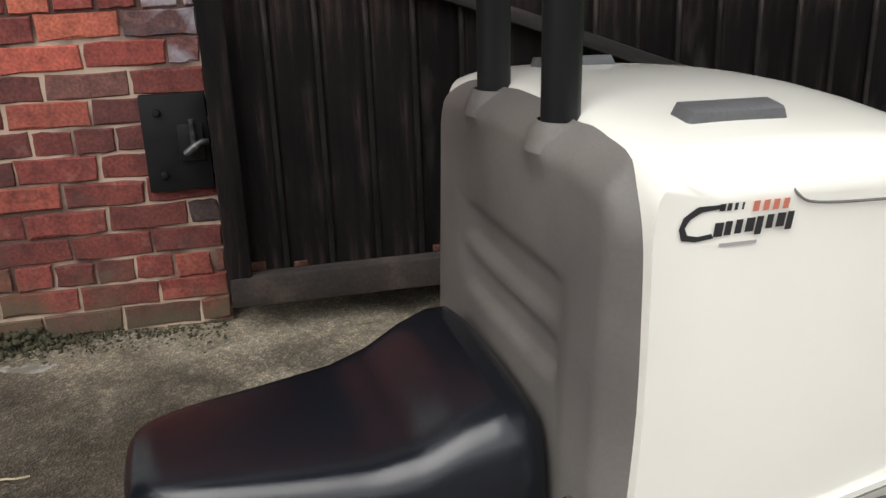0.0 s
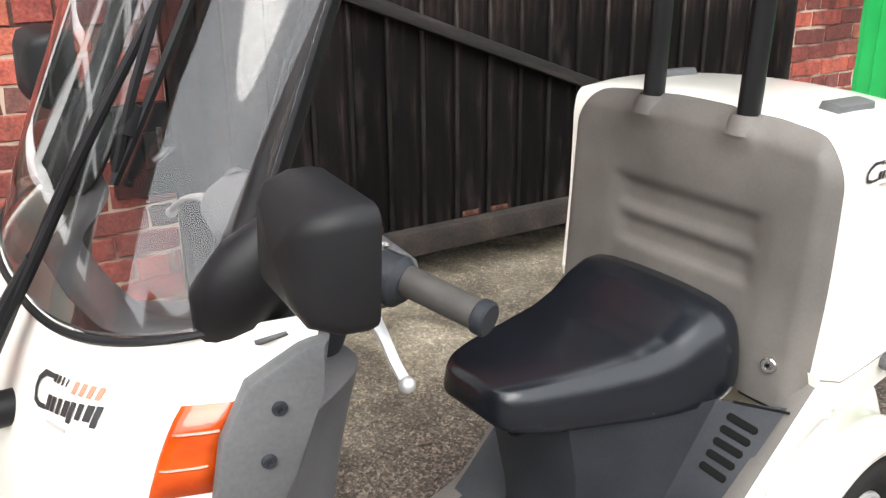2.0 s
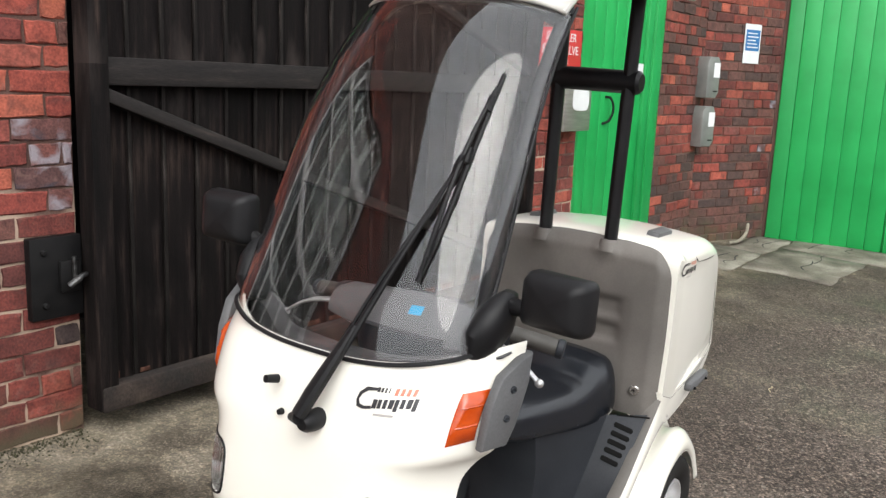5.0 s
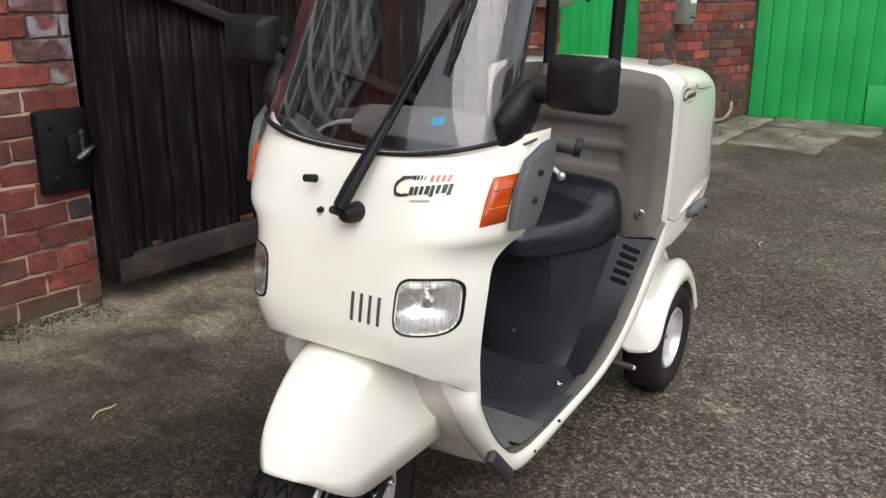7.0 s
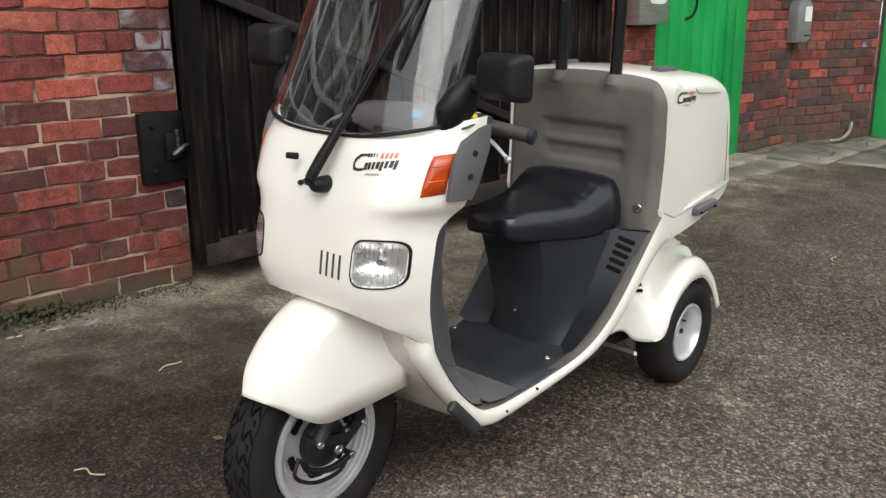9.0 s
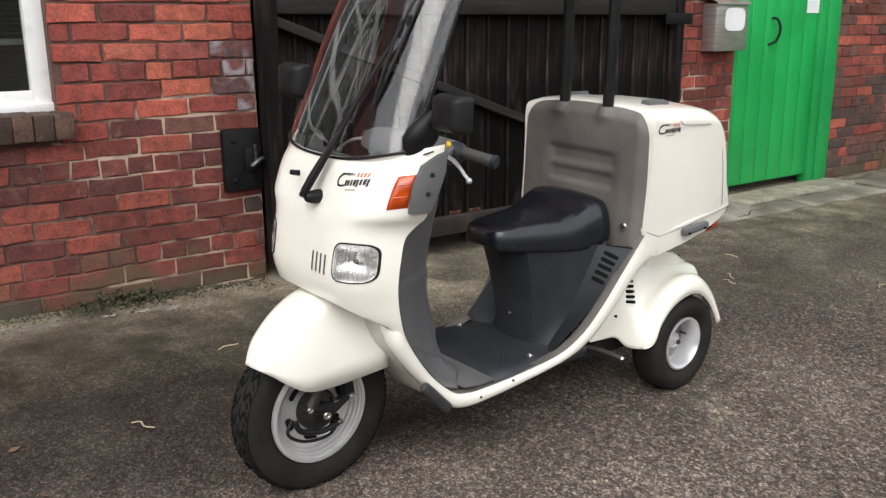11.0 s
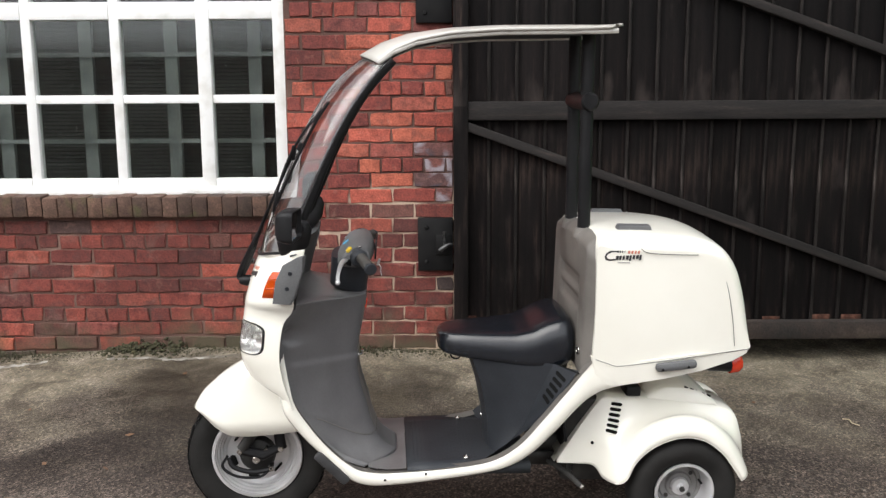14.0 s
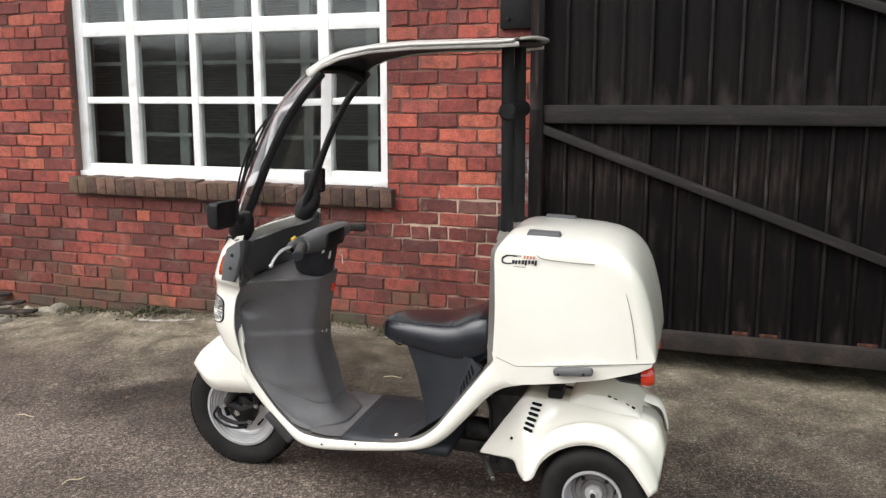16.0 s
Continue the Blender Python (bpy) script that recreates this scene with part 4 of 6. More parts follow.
M_SHELL = mat("cream_white_paint", [(0.3, (0.84, 0.82, 0.735)), (0.7, (0.89, 0.873, 0.795))], 0.24, scale=4, grain=30, bump=0.02, coat=0.6, rvary=0.06)
M_GRIP = mat("worn_grip_rubber", [(0.3, (0.045, 0.042, 0.038)), (0.7, (0.085, 0.08, 0.073))], 0.6, scale=20, grain=240, bump=0.15)
M_GREY = mat("faded_grey_plastic", [(0.28, (0.082, 0.075, 0.068)), (0.45, (0.112, 0.103, 0.094)), (0.6, (0.140, 0.129, 0.117)), (0.76, (0.178, 0.165, 0.150))], 0.6, scale=5, grain=220, bump=0.07, speck=0.05)
M_SHIELD = mat("rubbed_grey_plastic", [(0.28, (0.088, 0.087, 0.09)), (0.5, (0.126, 0.124, 0.127)), (0.66, (0.172, 0.169, 0.17)), (0.8, (0.26, 0.255, 0.25))], 0.36, scale=4.5, stretch=(1, 1, 0.6), grain=220, bump=0.06, speck=0.05)
M_DASH = mat("dash_grey_plastic", [(0.3, (0.045, 0.046, 0.048)), (0.7, (0.072, 0.073, 0.076))], 0.5, scale=7, grain=240, bump=0.1, speck=0.1)
M_GREY_DK = mat("dark_grey_plastic", [(0.3, (0.018, 0.0205, 0.0245)), (0.7, (0.030, 0.033, 0.039))], 0.5, spec=0.28, scale=8, grain=240, bump=0.12, speck=0.1)
M_GREY_MID = mat("mid_grey_plastic", [(0.3, (0.082, 0.084, 0.087)), (0.7, (0.118, 0.12, 0.123))], 0.55, scale=7, grain=240, bump=0.1, speck=0.1)
M_BLACK = mat("black_plastic", [(0.3, (0.006, 0.006, 0.007)), (0.7, (0.012, 0.012, 0.013))], 0.48, spec=0.25, scale=10, grain=200, bump=0.08)
M_MAT = mat("ribbed_floor_rubber", [(0.3, (0.024, 0.027, 0.032)), (0.7, (0.040, 0.044, 0.050))], 0.5, spec=0.3, scale=9, grain=160, bump=0.3)
M_VINYL = mat("black_vinyl", [(0.3, (0.0045, 0.006, 0.009)), (0.7, (0.008, 0.0102, 0.0145))], 0.25, spec=0.62, scale=6, grain=260, bump=0.16, depth=0.001)
M_TYRE = mat("tyre_rubber", [(0.3, (0.010, 0.0096, 0.0092)), (0.7, (0.021, 0.020, 0.019))], 0.75, spec=0.25, scale=14, grain=120, bump=0.3)
M_DISC = mat("dull_wheel_disc", [(0.3, (0.16, 0.155, 0.15)), (0.7, (0.30, 0.295, 0.29))], 0.5, 0.4, scale=12, grain=60)
M_RIM = mat("silver_wheel_paint", [(0.3, (0.55, 0.55, 0.56)), (0.7, (0.74, 0.74, 0.75))], 0.3, 0.5, scale=8, grain=60)
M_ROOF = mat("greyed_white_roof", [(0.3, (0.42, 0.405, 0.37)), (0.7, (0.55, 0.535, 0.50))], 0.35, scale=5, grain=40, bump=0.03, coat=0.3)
M_BUMPER = mat("scuffed_black_rubber", [(0.3, (0.014, 0.014, 0.015)), (0.7, (0.04, 0.04, 0.042))], 0.55, scale=14, grain=160, bump=0.2)
M_CHROME = mat("bright_steel", (0.62, 0.6, 0.57), 0.25, 0.95, scale=12)
M_LEVER = mat("cast_aluminium", [(0.3, (0.5, 0.5, 0.5)), (0.7, (0.68, 0.68, 0.68))], 0.38, 0.7, scale=15)
M_AMBER = mat("amber_lens", [(0.35, (0.38, 0.042, 0.003)), (0.65, (0.55, 0.075, 0.006))], 0.12, scale=16, stretch=(1, 1, 2), coat=0.5, bump=0.3, grain=60)
M_RED = mat("red_lens", [(0.35, (0.6, 0.03, 0.015)), (0.65, (0.8, 0.08, 0.02))], 0.15, coat=0.5)
M_JOINT = mat("grey_panel_gap", (0.16, 0.155, 0.14), 0.7)
# inner shade of shallow moulded slots, put into a flat colour
M_SLOT_SHADE = mat("slot_shade_grey", (0.07, 0.066, 0.058), 0.7)
M_INK = mat("dark_grey_decal", (0.03, 0.03, 0.033), 0.4)
M_INK_RED = mat("red_decal", (0.60, 0.20, 0.13), 0.4)
M_INK_PALE = mat("faded_decal", (0.42, 0.40, 0.38), 0.5)
M_YELLOW = mat("yellow_plastic", (0.72, 0.48, 0.03), 0.4)
M_CYAN = mat("blue_sticker", (0.01, 0.36, 0.66), 0.35)
M_SEAM = mat("dark_seam", (0.008, 0.008, 0.008), 0.9, spec=0.1)
M_ENGINE = mat("oily_engine_metal", [(0.3, (0.012, 0.012, 0.012)), (0.7, (0.05, 0.048, 0.045))], 0.55, 0.4, scale=20)
M_REFLECT = mat("lamp_reflector", (0.95, 0.95, 0.95), 0.28, 0.9, bump=0.2, grain=30, depth=0.003)
M_HORN = mat("washed_beige_plastic", [(0.3, (0.42, 0.395, 0.34)), (0.55, (0.62, 0.59, 0.53)), (0.7, (0.70, 0.67, 0.61))], 0.55, scale=6)


def clear(name, colour, rough, ior=1.46):
    m = bpy.data.materials.new(name)
    m.use_nodes = True
    n, l = m.node_tree.nodes, m.node_tree.links
    b = n["Principled BSDF"]
    b.inputs["Base Color"].default_value = (*colour, 1)
    b.inputs["Transmission Weight"].default_value, b.inputs["IOR"].default_value = 1.0, ior
    b.inputs["Roughness"].default_value = rough
    t = n.new("ShaderNodeTexNoise")
    t.inputs["Scale"].default_value, t.inputs["Detail"].default_value = 7, 6
    r = n.new("ShaderNodeMapRange")
    r.inputs["From Min"].default_value, r.inputs["From Max"].default_value = 0.4, 0.75
    r.inputs["To Min"].default_value, r.inputs["To Max"].default_value = rough, rough * 2
    l.new(t.outputs["Fac"], r.inputs["Value"])
    l.new(r.outputs["Result"], b.inputs["Roughness"])
    return m


M_SCREEN = clear("smoked_screen", (0.86, 0.855, 0.86), 0.0, 1.52)
M_LENS = clear("headlamp_glass", (0.97, 0.98, 0.98), 0.03)
M_MIRROR = mat("mirror_glass", (0.8, 0.8, 0.8), 0.03, 1.0, bump=0.0)

sc = thing("delivery_scooter", "cream-white three-wheeled delivery scooter with a windscreen canopy and rear box", "scooter", SCOOT)


def look_up(table, z):
    """Values of a table of rows (z, ...) at a height, on a smooth curve through its rows."""
    zs = [r[0] for r in table]
    n = len(zs)
    i = int(clamp(np.searchsorted(zs, z) - 1, 0, n - 2))
    t, h = clamp((z - zs[i]) / (zs[i + 1] - zs[i]), 0, 1), zs[i + 1] - zs[i]
    out = []
    for k in range(1, len(table[0])):
        def slope(q):
            a, b = max(q - 1, 0), min(q + 1, n - 1)
            return (table[b][k] - table[a][k]) / (zs[b] - zs[a])
        p0, p1, m0, m1 = table[i][k], table[i + 1][k], slope(i) * h, slope(i + 1) * h
        out.append((2 * t ** 3 - 3 * t * t + 1) * p0 + (t ** 3 - 2 * t * t + t) * m0 + (3 * t * t - 2 * t ** 3) * p1 + (t ** 3 - t * t) * m1)
    return out


def step(a, b, t):
    t = clamp((t - a) / (b - a), 0, 1)
    return t * t * (3 - 2 * t)


def thicken(ob, d, offset=-1.0):
    m = ob.modifiers.new("thickness", "SOLIDIFY")
    m.thickness, m.offset = d, offset
    return ob


def bolt(parent, p, normal, r=0.008, material=None, name="bolt"):
    q = Vector(normal).to_track_quat("-Y", "Z").to_matrix().to_4x4()
    prof = [(0.0, -0.003), (r * 0.35, -0.003), (r * 0.45, -0.005), (r * 0.85, -0.005), (r, -0.003), (r, 0.002)]
    return part(name, lathe(prof, 14, Matrix.Translation(p) @ q), material or M_CHROME, parent)


# -- front cowl: z, centre x, edge x, half width, roundness
COWL = [(0.46, 0.050, 0.142, 0.234, 4.0), (0.50, 0.030, 0.130, 0.238, 4.0), (0.53, -0.004, 0.120, 0.241, 4.5), (0.57, -0.024, 0.110, 0.244, 5.0), (0.63, -0.036, 0.102, 0.250, 6.0), (0.70, -0.031, 0.106, 0.254, 6.0),
        (0.755, -0.023, 0.118, 0.256, 6.0), (0.785, -0.018, 0.140, 0.270, 6.2), (0.81, -0.013, 0.150, 0.294, 6.2), (0.85, -0.003, 0.152, 0.303, 5.6), (0.90, 0.010, 0.164, 0.311, 4.6), (0.945, 0.024, 0.176, 0.316, 3.2), (1.0, 0.04, 0.186, 0.316, 2.8)]


def cowl_x(y, z):
    xf, xe, w, p = look_up(COWL, z)
    return xf + (xe - xf) * min(1.0, abs(y) / w) ** p


def cowl_top(s):
    return 0.942 + 0.052 * abs(s) ** 2.5


def lamp_uv(y, z):
    """Place on the headlamp's face, -1 to 1 each way, from a point of the cowl."""
    return ((abs(y) - 0.189) / 0.0460 - 0.03 * (z - 0.69) / 0.05, (z - 0.690) / 0.0510)


def in_lamp(y, z, k=0.93):
    u, v = lamp_uv(y, z)
    return abs(u) ** 4 + abs(v) ** 4 < k ** 4


rows = []
for i in range(61):
    v = i / 60
    row = []
    for k in range(121):
        s = math.sin(math.pi / 2 * (2 * k / 120 - 1))
        low = 0.578 - 0.112 * abs(s) ** 5
        z = low + (cowl_top(s) - low) * v
        xf, xe, w, p = look_up(COWL, z)
        row.append((xf + (xe - xf) * abs(s) ** p, w * s, z))
    rows.append(row)
# the lower lip turns in under the nose
lip = [(x + 0.045 * (1 - min(1, abs(y) / 0.235) ** 4), y * 0.955, z - 0.010) for x, y, z in rows[0]]
bm = sheet([lip, *rows])
holes = [f for f in bm.faces if all(in_lamp(v.co.y, v.co.z, 0.97) for v in f.verts)]
bmesh.ops.delete(bm, geom=holes, context="FACES")
thicken(part("front_cowl", bm, M_SHELL, sc, smooth=60), 0.005)
# four shallow slots drawn as surface strips, their recess shade in the colour
for k in range(4):
    y = -0.060 - 0.0185 * k
    bm = sheet([[(cowl_x(y + d, z) - 0.0015, y + d, z) for d in (-0.0032, 0.0032)] for z in np.linspace(0.648, 0.700, 6)])
    part("vent_slot", bm, M_SLOT_SHADE, sc)

# windscreen washer and blanking plug
part("washer_nozzle", tube([(-0.012, 0.042, 0.884), (-0.036, 0.046, 0.888)], [0.0078, 0.0068], 12), M_BLACK, sc)
part("washer_nozzle", lathe([(0.0, -0.004), (0.005, -0.004), (0.006, 0.004)], 14, Matrix.Translation((-0.014, 0.03, 0.829)) @ Matrix.Rotation(radians(-90), 4, "Z")), M_BLACK, sc)


def decal(points_fn, material, name, s=1.0):
    """A flat badge on a surface: a swoosh, a row of blocks and a row of small blocks over it."""
    root_parts = []

    def quad(u0, u1, v0, v1, mt, slant=0.12):
        bm = sheet([[points_fn(u0 + (u1 - u0) * a + slant * v * 0.3, v) for a in (0, 0.5, 1)] for v in np.linspace(v0, v1, 4)])
        root_parts.append(part(name, bm, mt, sc))

    # swoosh
    arc = [(0.30, 0.80), (0.14, 0.76), (0.04, 0.60), (0.0, 0.40), (0.03, 0.22), (0.12, 0.16), (0.24, 0.2)]
    arc_in = [(0.32, 0.90), (0.10, 0.90), (-0.02, 0.66), (-0.05, 0.38), (-0.02, 0.10), (0.10, 0.03), (0.26, 0.08)]
    bm = sheet([[points_fn(*a), points_fn(*b)] for a, b in zip(arc, arc_in)])
    root_parts.append(part(name, bm, M_INK, sc))
    # a row of plain slanted blocks, rising along the badge
    for k in range(8):
        x, up = 0.25 + 0.092 * k, 0.016 * k
        quad(x, x + (0.062 if k % 3 else 0.078), (0.0 if k in (4, 7) else 0.11) + up, 0.46 + up, M_INK)
    for k in range(4):
        quad(0.26 + 0.065 * k, 0.31 + 0.055 * k, 0.74, 0.92, M_INK)
    for k in range(4):
        quad(0.56 + 0.09 * k, 0.615 + 0.09 * k, 0.66, 0.92, M_INK_RED)
    quad(0.32, 0.66, -0.16, -0.07, M_INK_PALE)
    return root_parts


def nose_badge(u, v):
    y, z = -0.118 - 0.098 * u, 0.872 + 0.040 * v + 0.010 * u
    return (cowl_x(y, z) - 0.0014, y, z)


decal(nose_badge, M_INK, "badge")


def framed(p, right, up):
    """Axes on a surface: right along it, up along it, y into it."""
    r, u = Vector(right).normalized(), Vector(up)
    n = r.cross(u).normalized()
    u = n.cross(r)
    return Matrix.Translation(p) @ Matrix((r, -n, u)).transposed().to_4x4()


def rounded(w, h, r, n=5):
    out = []
    for cx, cz, a in ((w - r, h - r, 0), (-w + r, h - r, 90), (-w + r, -h + r, 180), (w - r, -h + r, 270)):
        out += [(cx + r * math.cos(radians(a + 90 * k / n)), cz + r * math.sin(radians(a + 90 * k / n))) for k in range(n + 1)]
    return out


for s in (-1, 1):
    # headlamp, let into the curve of the cowl
    def lamp_p(k, deep, s=s):
        out = []
        for q in range(40):
            a = 2 * math.pi * q / 40
            u, v = (math.copysign(abs(t) ** 0.5, t) * k for t in (math.cos(a), math.sin(a)))
            y, z = 0.189 + 0.0460 * u + 0.0015 * v, 0.690 + 0.0510 * v
            x = cowl_x(y, z)
            out.append((x + deep * 0.77, s * (y - deep * 0.64), z))
        return out

    lamp = part("headlamp", sheet([lamp_p(0.99, 0.02), lamp_p(1.02, -0.001), lamp_p(1.0, -0.003), lamp_p(0.95, -0.002), lamp_p(0.94, 0.012)], True), M_BLACK, sc, "headlamp with clear fluted glass", smooth=50)
    part("lens", sheet([lamp_p(k, d) for k, d in ((0.945, 0.004), (0.94, 0.0005), (0.8, -0.002), (0.55, -0.003), (0.25, -0.0035), (0.03, -0.004))], True), M_LENS, lamp, smooth=80).visible_shadow = False
    part("reflector", sheet([lamp_p(k, d) for k, d in ((0.94, 0.008), (0.90, 0.020), (0.62, 0.038), (0.3, 0.046), (0.02, 0.047))], True), M_REFLECT, lamp, smooth=80)
    for q in range(9):
        u = -0.72 + 0.18 * q
        line = []
        for v in (-0.8, -0.3, 0.2, 0.8):
            y, z = 0.189 + 0.0460 * u, 0.690 + 0.0510 * v
            line.append((cowl_x(y, z) + 0.003, s * (y - 0.002), z))
        part("flute", tube(line, 0.0013, 6), M_LENS, lamp)
    part("bulb", tube([(0.022, s * 0.178, 0.69), (0.045, s * 0.165, 0.69)], [0.007, 0.012], 10), M_CHROME, lamp)
    # indicator, following the curve of the cowl
    rows = []
    for v in np.linspace(0, 1, 9):
        z = 0.832 + 0.082 * v
        row = []
        for u in np.linspace(0, 1, 9):
            y = 0.256 + 0.005 * v + (0.026 + 0.002 * v) * u
            z2 = z + 0.006 * u
            edge = min(1.0, 6 * u, 6 * (1 - u), 6 * v, 6 * (1 - v))
            d = 0.001 + 0.008 * math.sqrt(max(0.0, edge))
            row.append((cowl_x(y, z2) - 0.62 * d, s * (y + 0.78 * d), z2))
        rows.append(row)
    ind = part("indicator", sheet(rows), M_AMBER, sc, "amber indicator lens", smooth=50)
    for q in range(3, 7, 3):
        part("lens_rib", tube([Vector(p) for p in rows[q][1:-1]], 0.0016, 5), M_AMBER, ind)
    # side pad with two screws
    pad = [(0.090, 0.826), (0.146, 0.826), (0.163, 0.855), (0.184, 0.93), (0.190, 0.978), (0.166, 0.970), (0.122, 0.944), (0.100, 0.895)]
    pb_ = prism(pad, -0.010, 0.010, bevel=0.005)
    pm = Matrix.Translation((0.145, s * 0.310, 0)) @ Matrix.Rotation(s * radians(14), 4, "Z") @ Matrix.Translation((-0.145, 0, 0))
    po = part("side_pad", pb_, M_GREY_MID, sc, "mid-grey plastic side pad", at=pm)
    for x, z in ((0.147, 0.922), (0.137, 0.875)):
        bolt(po, (x, s * 0.0085, z), (0, s, 0), 0.0065, M_GREY_DK)
# -- windscreen: z, centre x, edge x, half width
SCREEN = [(0.935, 0.022, 0.080, 0.263), (1.06, 0.060, 0.140, 0.258), (1.175, 0.100, 0.185, 0.252), (1.29, 0.148, 0.235, 0.245), (1.395, 0.202, 0.295, 0.237), (1.48, 0.264, 0.352, 0.228), (1.54, 0.325, 0.400, 0.221), (1.60, 0.42, 0.47, 0.216)]


SCREEN_FIT = [np.polyfit([r[0] for r in SCREEN], [r[k] for r in SCREEN], 4) for k in (1, 2, 3)]


def screen_p(s, z):
    """A point of the screen: s across from -1 to 1; both edges roll back round the pillars."""
    xc, xe, w = (float(np.polyval(c, z)) for c in SCREEN_FIT)
    return Vector((xc + (xe - xc + 0.024) * (1 - (1 - min(1.0, abs(s)) ** 2.6) ** 0.55), w * s, z))


def screen_at(y, z, off=0.0):
    w = float(np.polyval(SCREEN_FIT[2], z))
    return screen_p(clamp(y / w, -1, 1), z) + Vector((-off, 0, off * 0.5))


rows = []
for i in range(61):
    row = []
    for k in range(97):
        q = math.sin(math.pi / 2 * (2 * k / 96 - 1))
        lo, hi = 0.935 + 0.034 * abs(q) ** 2.5, 1.562 - 0.03 * q * q
        row.append(tuple(screen_p(q, lo + (hi - lo) * i / 60)))
    rows.append(row)
ws = part("windscreen", sheet(rows), M_SCREEN, sc, "clear curved scratched windscreen", smooth=180)
thicken(ws, 0.0025)
ws.visible_shadow = False
gasket = [screen_p(s, 0.938 + 0.034 * abs(s) ** 2.5) + Vector((-0.003, 0, 0)) for s in np.linspace(-1, 1, 33)]
part("screen_gasket", tube(gasket, 0.004, 8), M_BLACK, sc)
for s in (-1, 1):
    edge = [screen_p(s, z) for z in np.linspace(0.985, 1.545, 16)]
    part("screen_trim", tube([p + Vector((0, s * 0.002, 0)) for p in edge], 0.0028, 8), M_BLACK, sc)
    inner = [screen_p(s, z) + Vector((0.004, -s * 0.017, -0.004)) for z in np.linspace(1.0, 1.545, 16)]
    part("screen_pillar", tube(inner, [0.015] * 6 + [0.0135] * 10, 12), M_BLACK, sc)

# -- roof
rz = [(0.335, 1.553, 1.528), (0.40, 1.592, 1.570), (0.48, 1.620, 1.600), (0.60, 1.640, 1.622), (0.75, 1.652, 1.636), (0.92, 1.658, 1.643), (1.05, 1.661, 1.648), (1.10, 1.663, 1.652), (1.135, 1.668, 1.660)]


def roof_row(x, zc, ze, up, grow):
    out = []
    for k in range(25):
        s = 2 * k / 24 - 1
        w = (0.216 + 0.006 * min(1, (x - 0.33) / 0.3)) * (0.93 if x > 1.12 else 1.0) + grow
        out.append((x + 0.055 * abs(s) ** 2.4 * max(0, 1 - (x - 0.335) / 0.3) - 0.03 * abs(s) ** 4 * (x > 1.0), w * math.copysign(abs(s) ** 0.8, s), ze + (zc - ze) * (1 - abs(s) ** 3.2) + up))
    return out


fine = []
for (x0, c0, e0), (x1, c1, e1) in zip(rz, rz[1:]):
    for k in range(4):
        t = k / 4
        fine.append((x0 + (x1 - x0) * t, c0 + (c1 - c0) * t, e0 + (e1 - e0) * t))
fine.append(rz[-1])
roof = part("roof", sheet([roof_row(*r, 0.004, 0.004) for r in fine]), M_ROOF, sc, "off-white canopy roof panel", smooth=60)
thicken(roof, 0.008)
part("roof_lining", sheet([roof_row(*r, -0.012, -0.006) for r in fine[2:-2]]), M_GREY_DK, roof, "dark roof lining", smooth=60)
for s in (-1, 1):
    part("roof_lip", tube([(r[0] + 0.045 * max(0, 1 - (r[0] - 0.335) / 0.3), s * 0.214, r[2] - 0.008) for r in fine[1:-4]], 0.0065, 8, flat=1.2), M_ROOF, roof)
part("roof_header", tube([roof_row(0.365, 1.575, 1.54, -0.022, -0.012)[k] for k in range(0, 25, 2)], 0.02, 8, flat=0.8), M_BLACK, roof)

# -- rear roof posts
for s in (-1, 1):
    p0, p1 = Vector((1.058, s * 0.094, 1.02)), Vector((1.04, s * 0.098, 1.64))
    part("roof_post", tube([p0, p1], 0.021, 12, flat=0.8), M_BLACK, sc, "black steel roof post")
    part("post_socket", lathe([(0.034, 0.0), (0.029, 0.018), (0.024, 0.03), (0.0215, 0.03)], 18, Matrix.Translation((1.056, s * 0.094, 1.004)) @ Matrix.Rotation(radians(90), 4, "X")), M_GREY, sc)
part("cross_tube", tube([(1.05, -0.128, 1.432), (1.05, -0.12, 1.432), (1.05, 0.12, 1.432), (1.05, 0.128, 1.432)], [0.022, 0.029, 0.029, 0.022], 16), M_BLACK, sc, "black cross tube between the posts")

# -- side rails: the white band that runs from the nose under the floor to the box
RAIL = [(0.060, 0.612, 0.106, 0.668, 0.212), (0.088, 0.556, 0.118, 0.60, 0.220), (0.099, 0.503, 0.128, 0.55, 0.226), (0.116, 0.447, 0.147, 0.478, 0.228), (0.16, 0.385, 0.195, 0.402, 0.224), (0.221, 0.318, 0.256, 0.328, 0.221), (0.301, 0.238, 0.331, 0.266, 0.221), (0.363, 0.207, 0.390, 0.250, 0.221),
        (0.45, 0.205, 0.46, 0.249, 0.221), (0.62, 0.226, 0.62, 0.262, 0.223), (0.80, 0.262, 0.765, 0.290, 0.231), (0.89, 0.318, 0.85, 0.348, 0.246), (0.965, 0.403, 0.915, 0.432, 0.261), (1.04, 0.495, 0.985, 0.528, 0.270), (1.095, 0.542, 1.04, 0.605, 0.277), (1.16, 0.563, 1.066, 0.640, 0.280)]
outer = smooth_path([(a, w, b) for a, b, c, d, w in RAIL], 5)
inner = smooth_path([(c, w, d) for a, b, c, d, w in RAIL], 5)
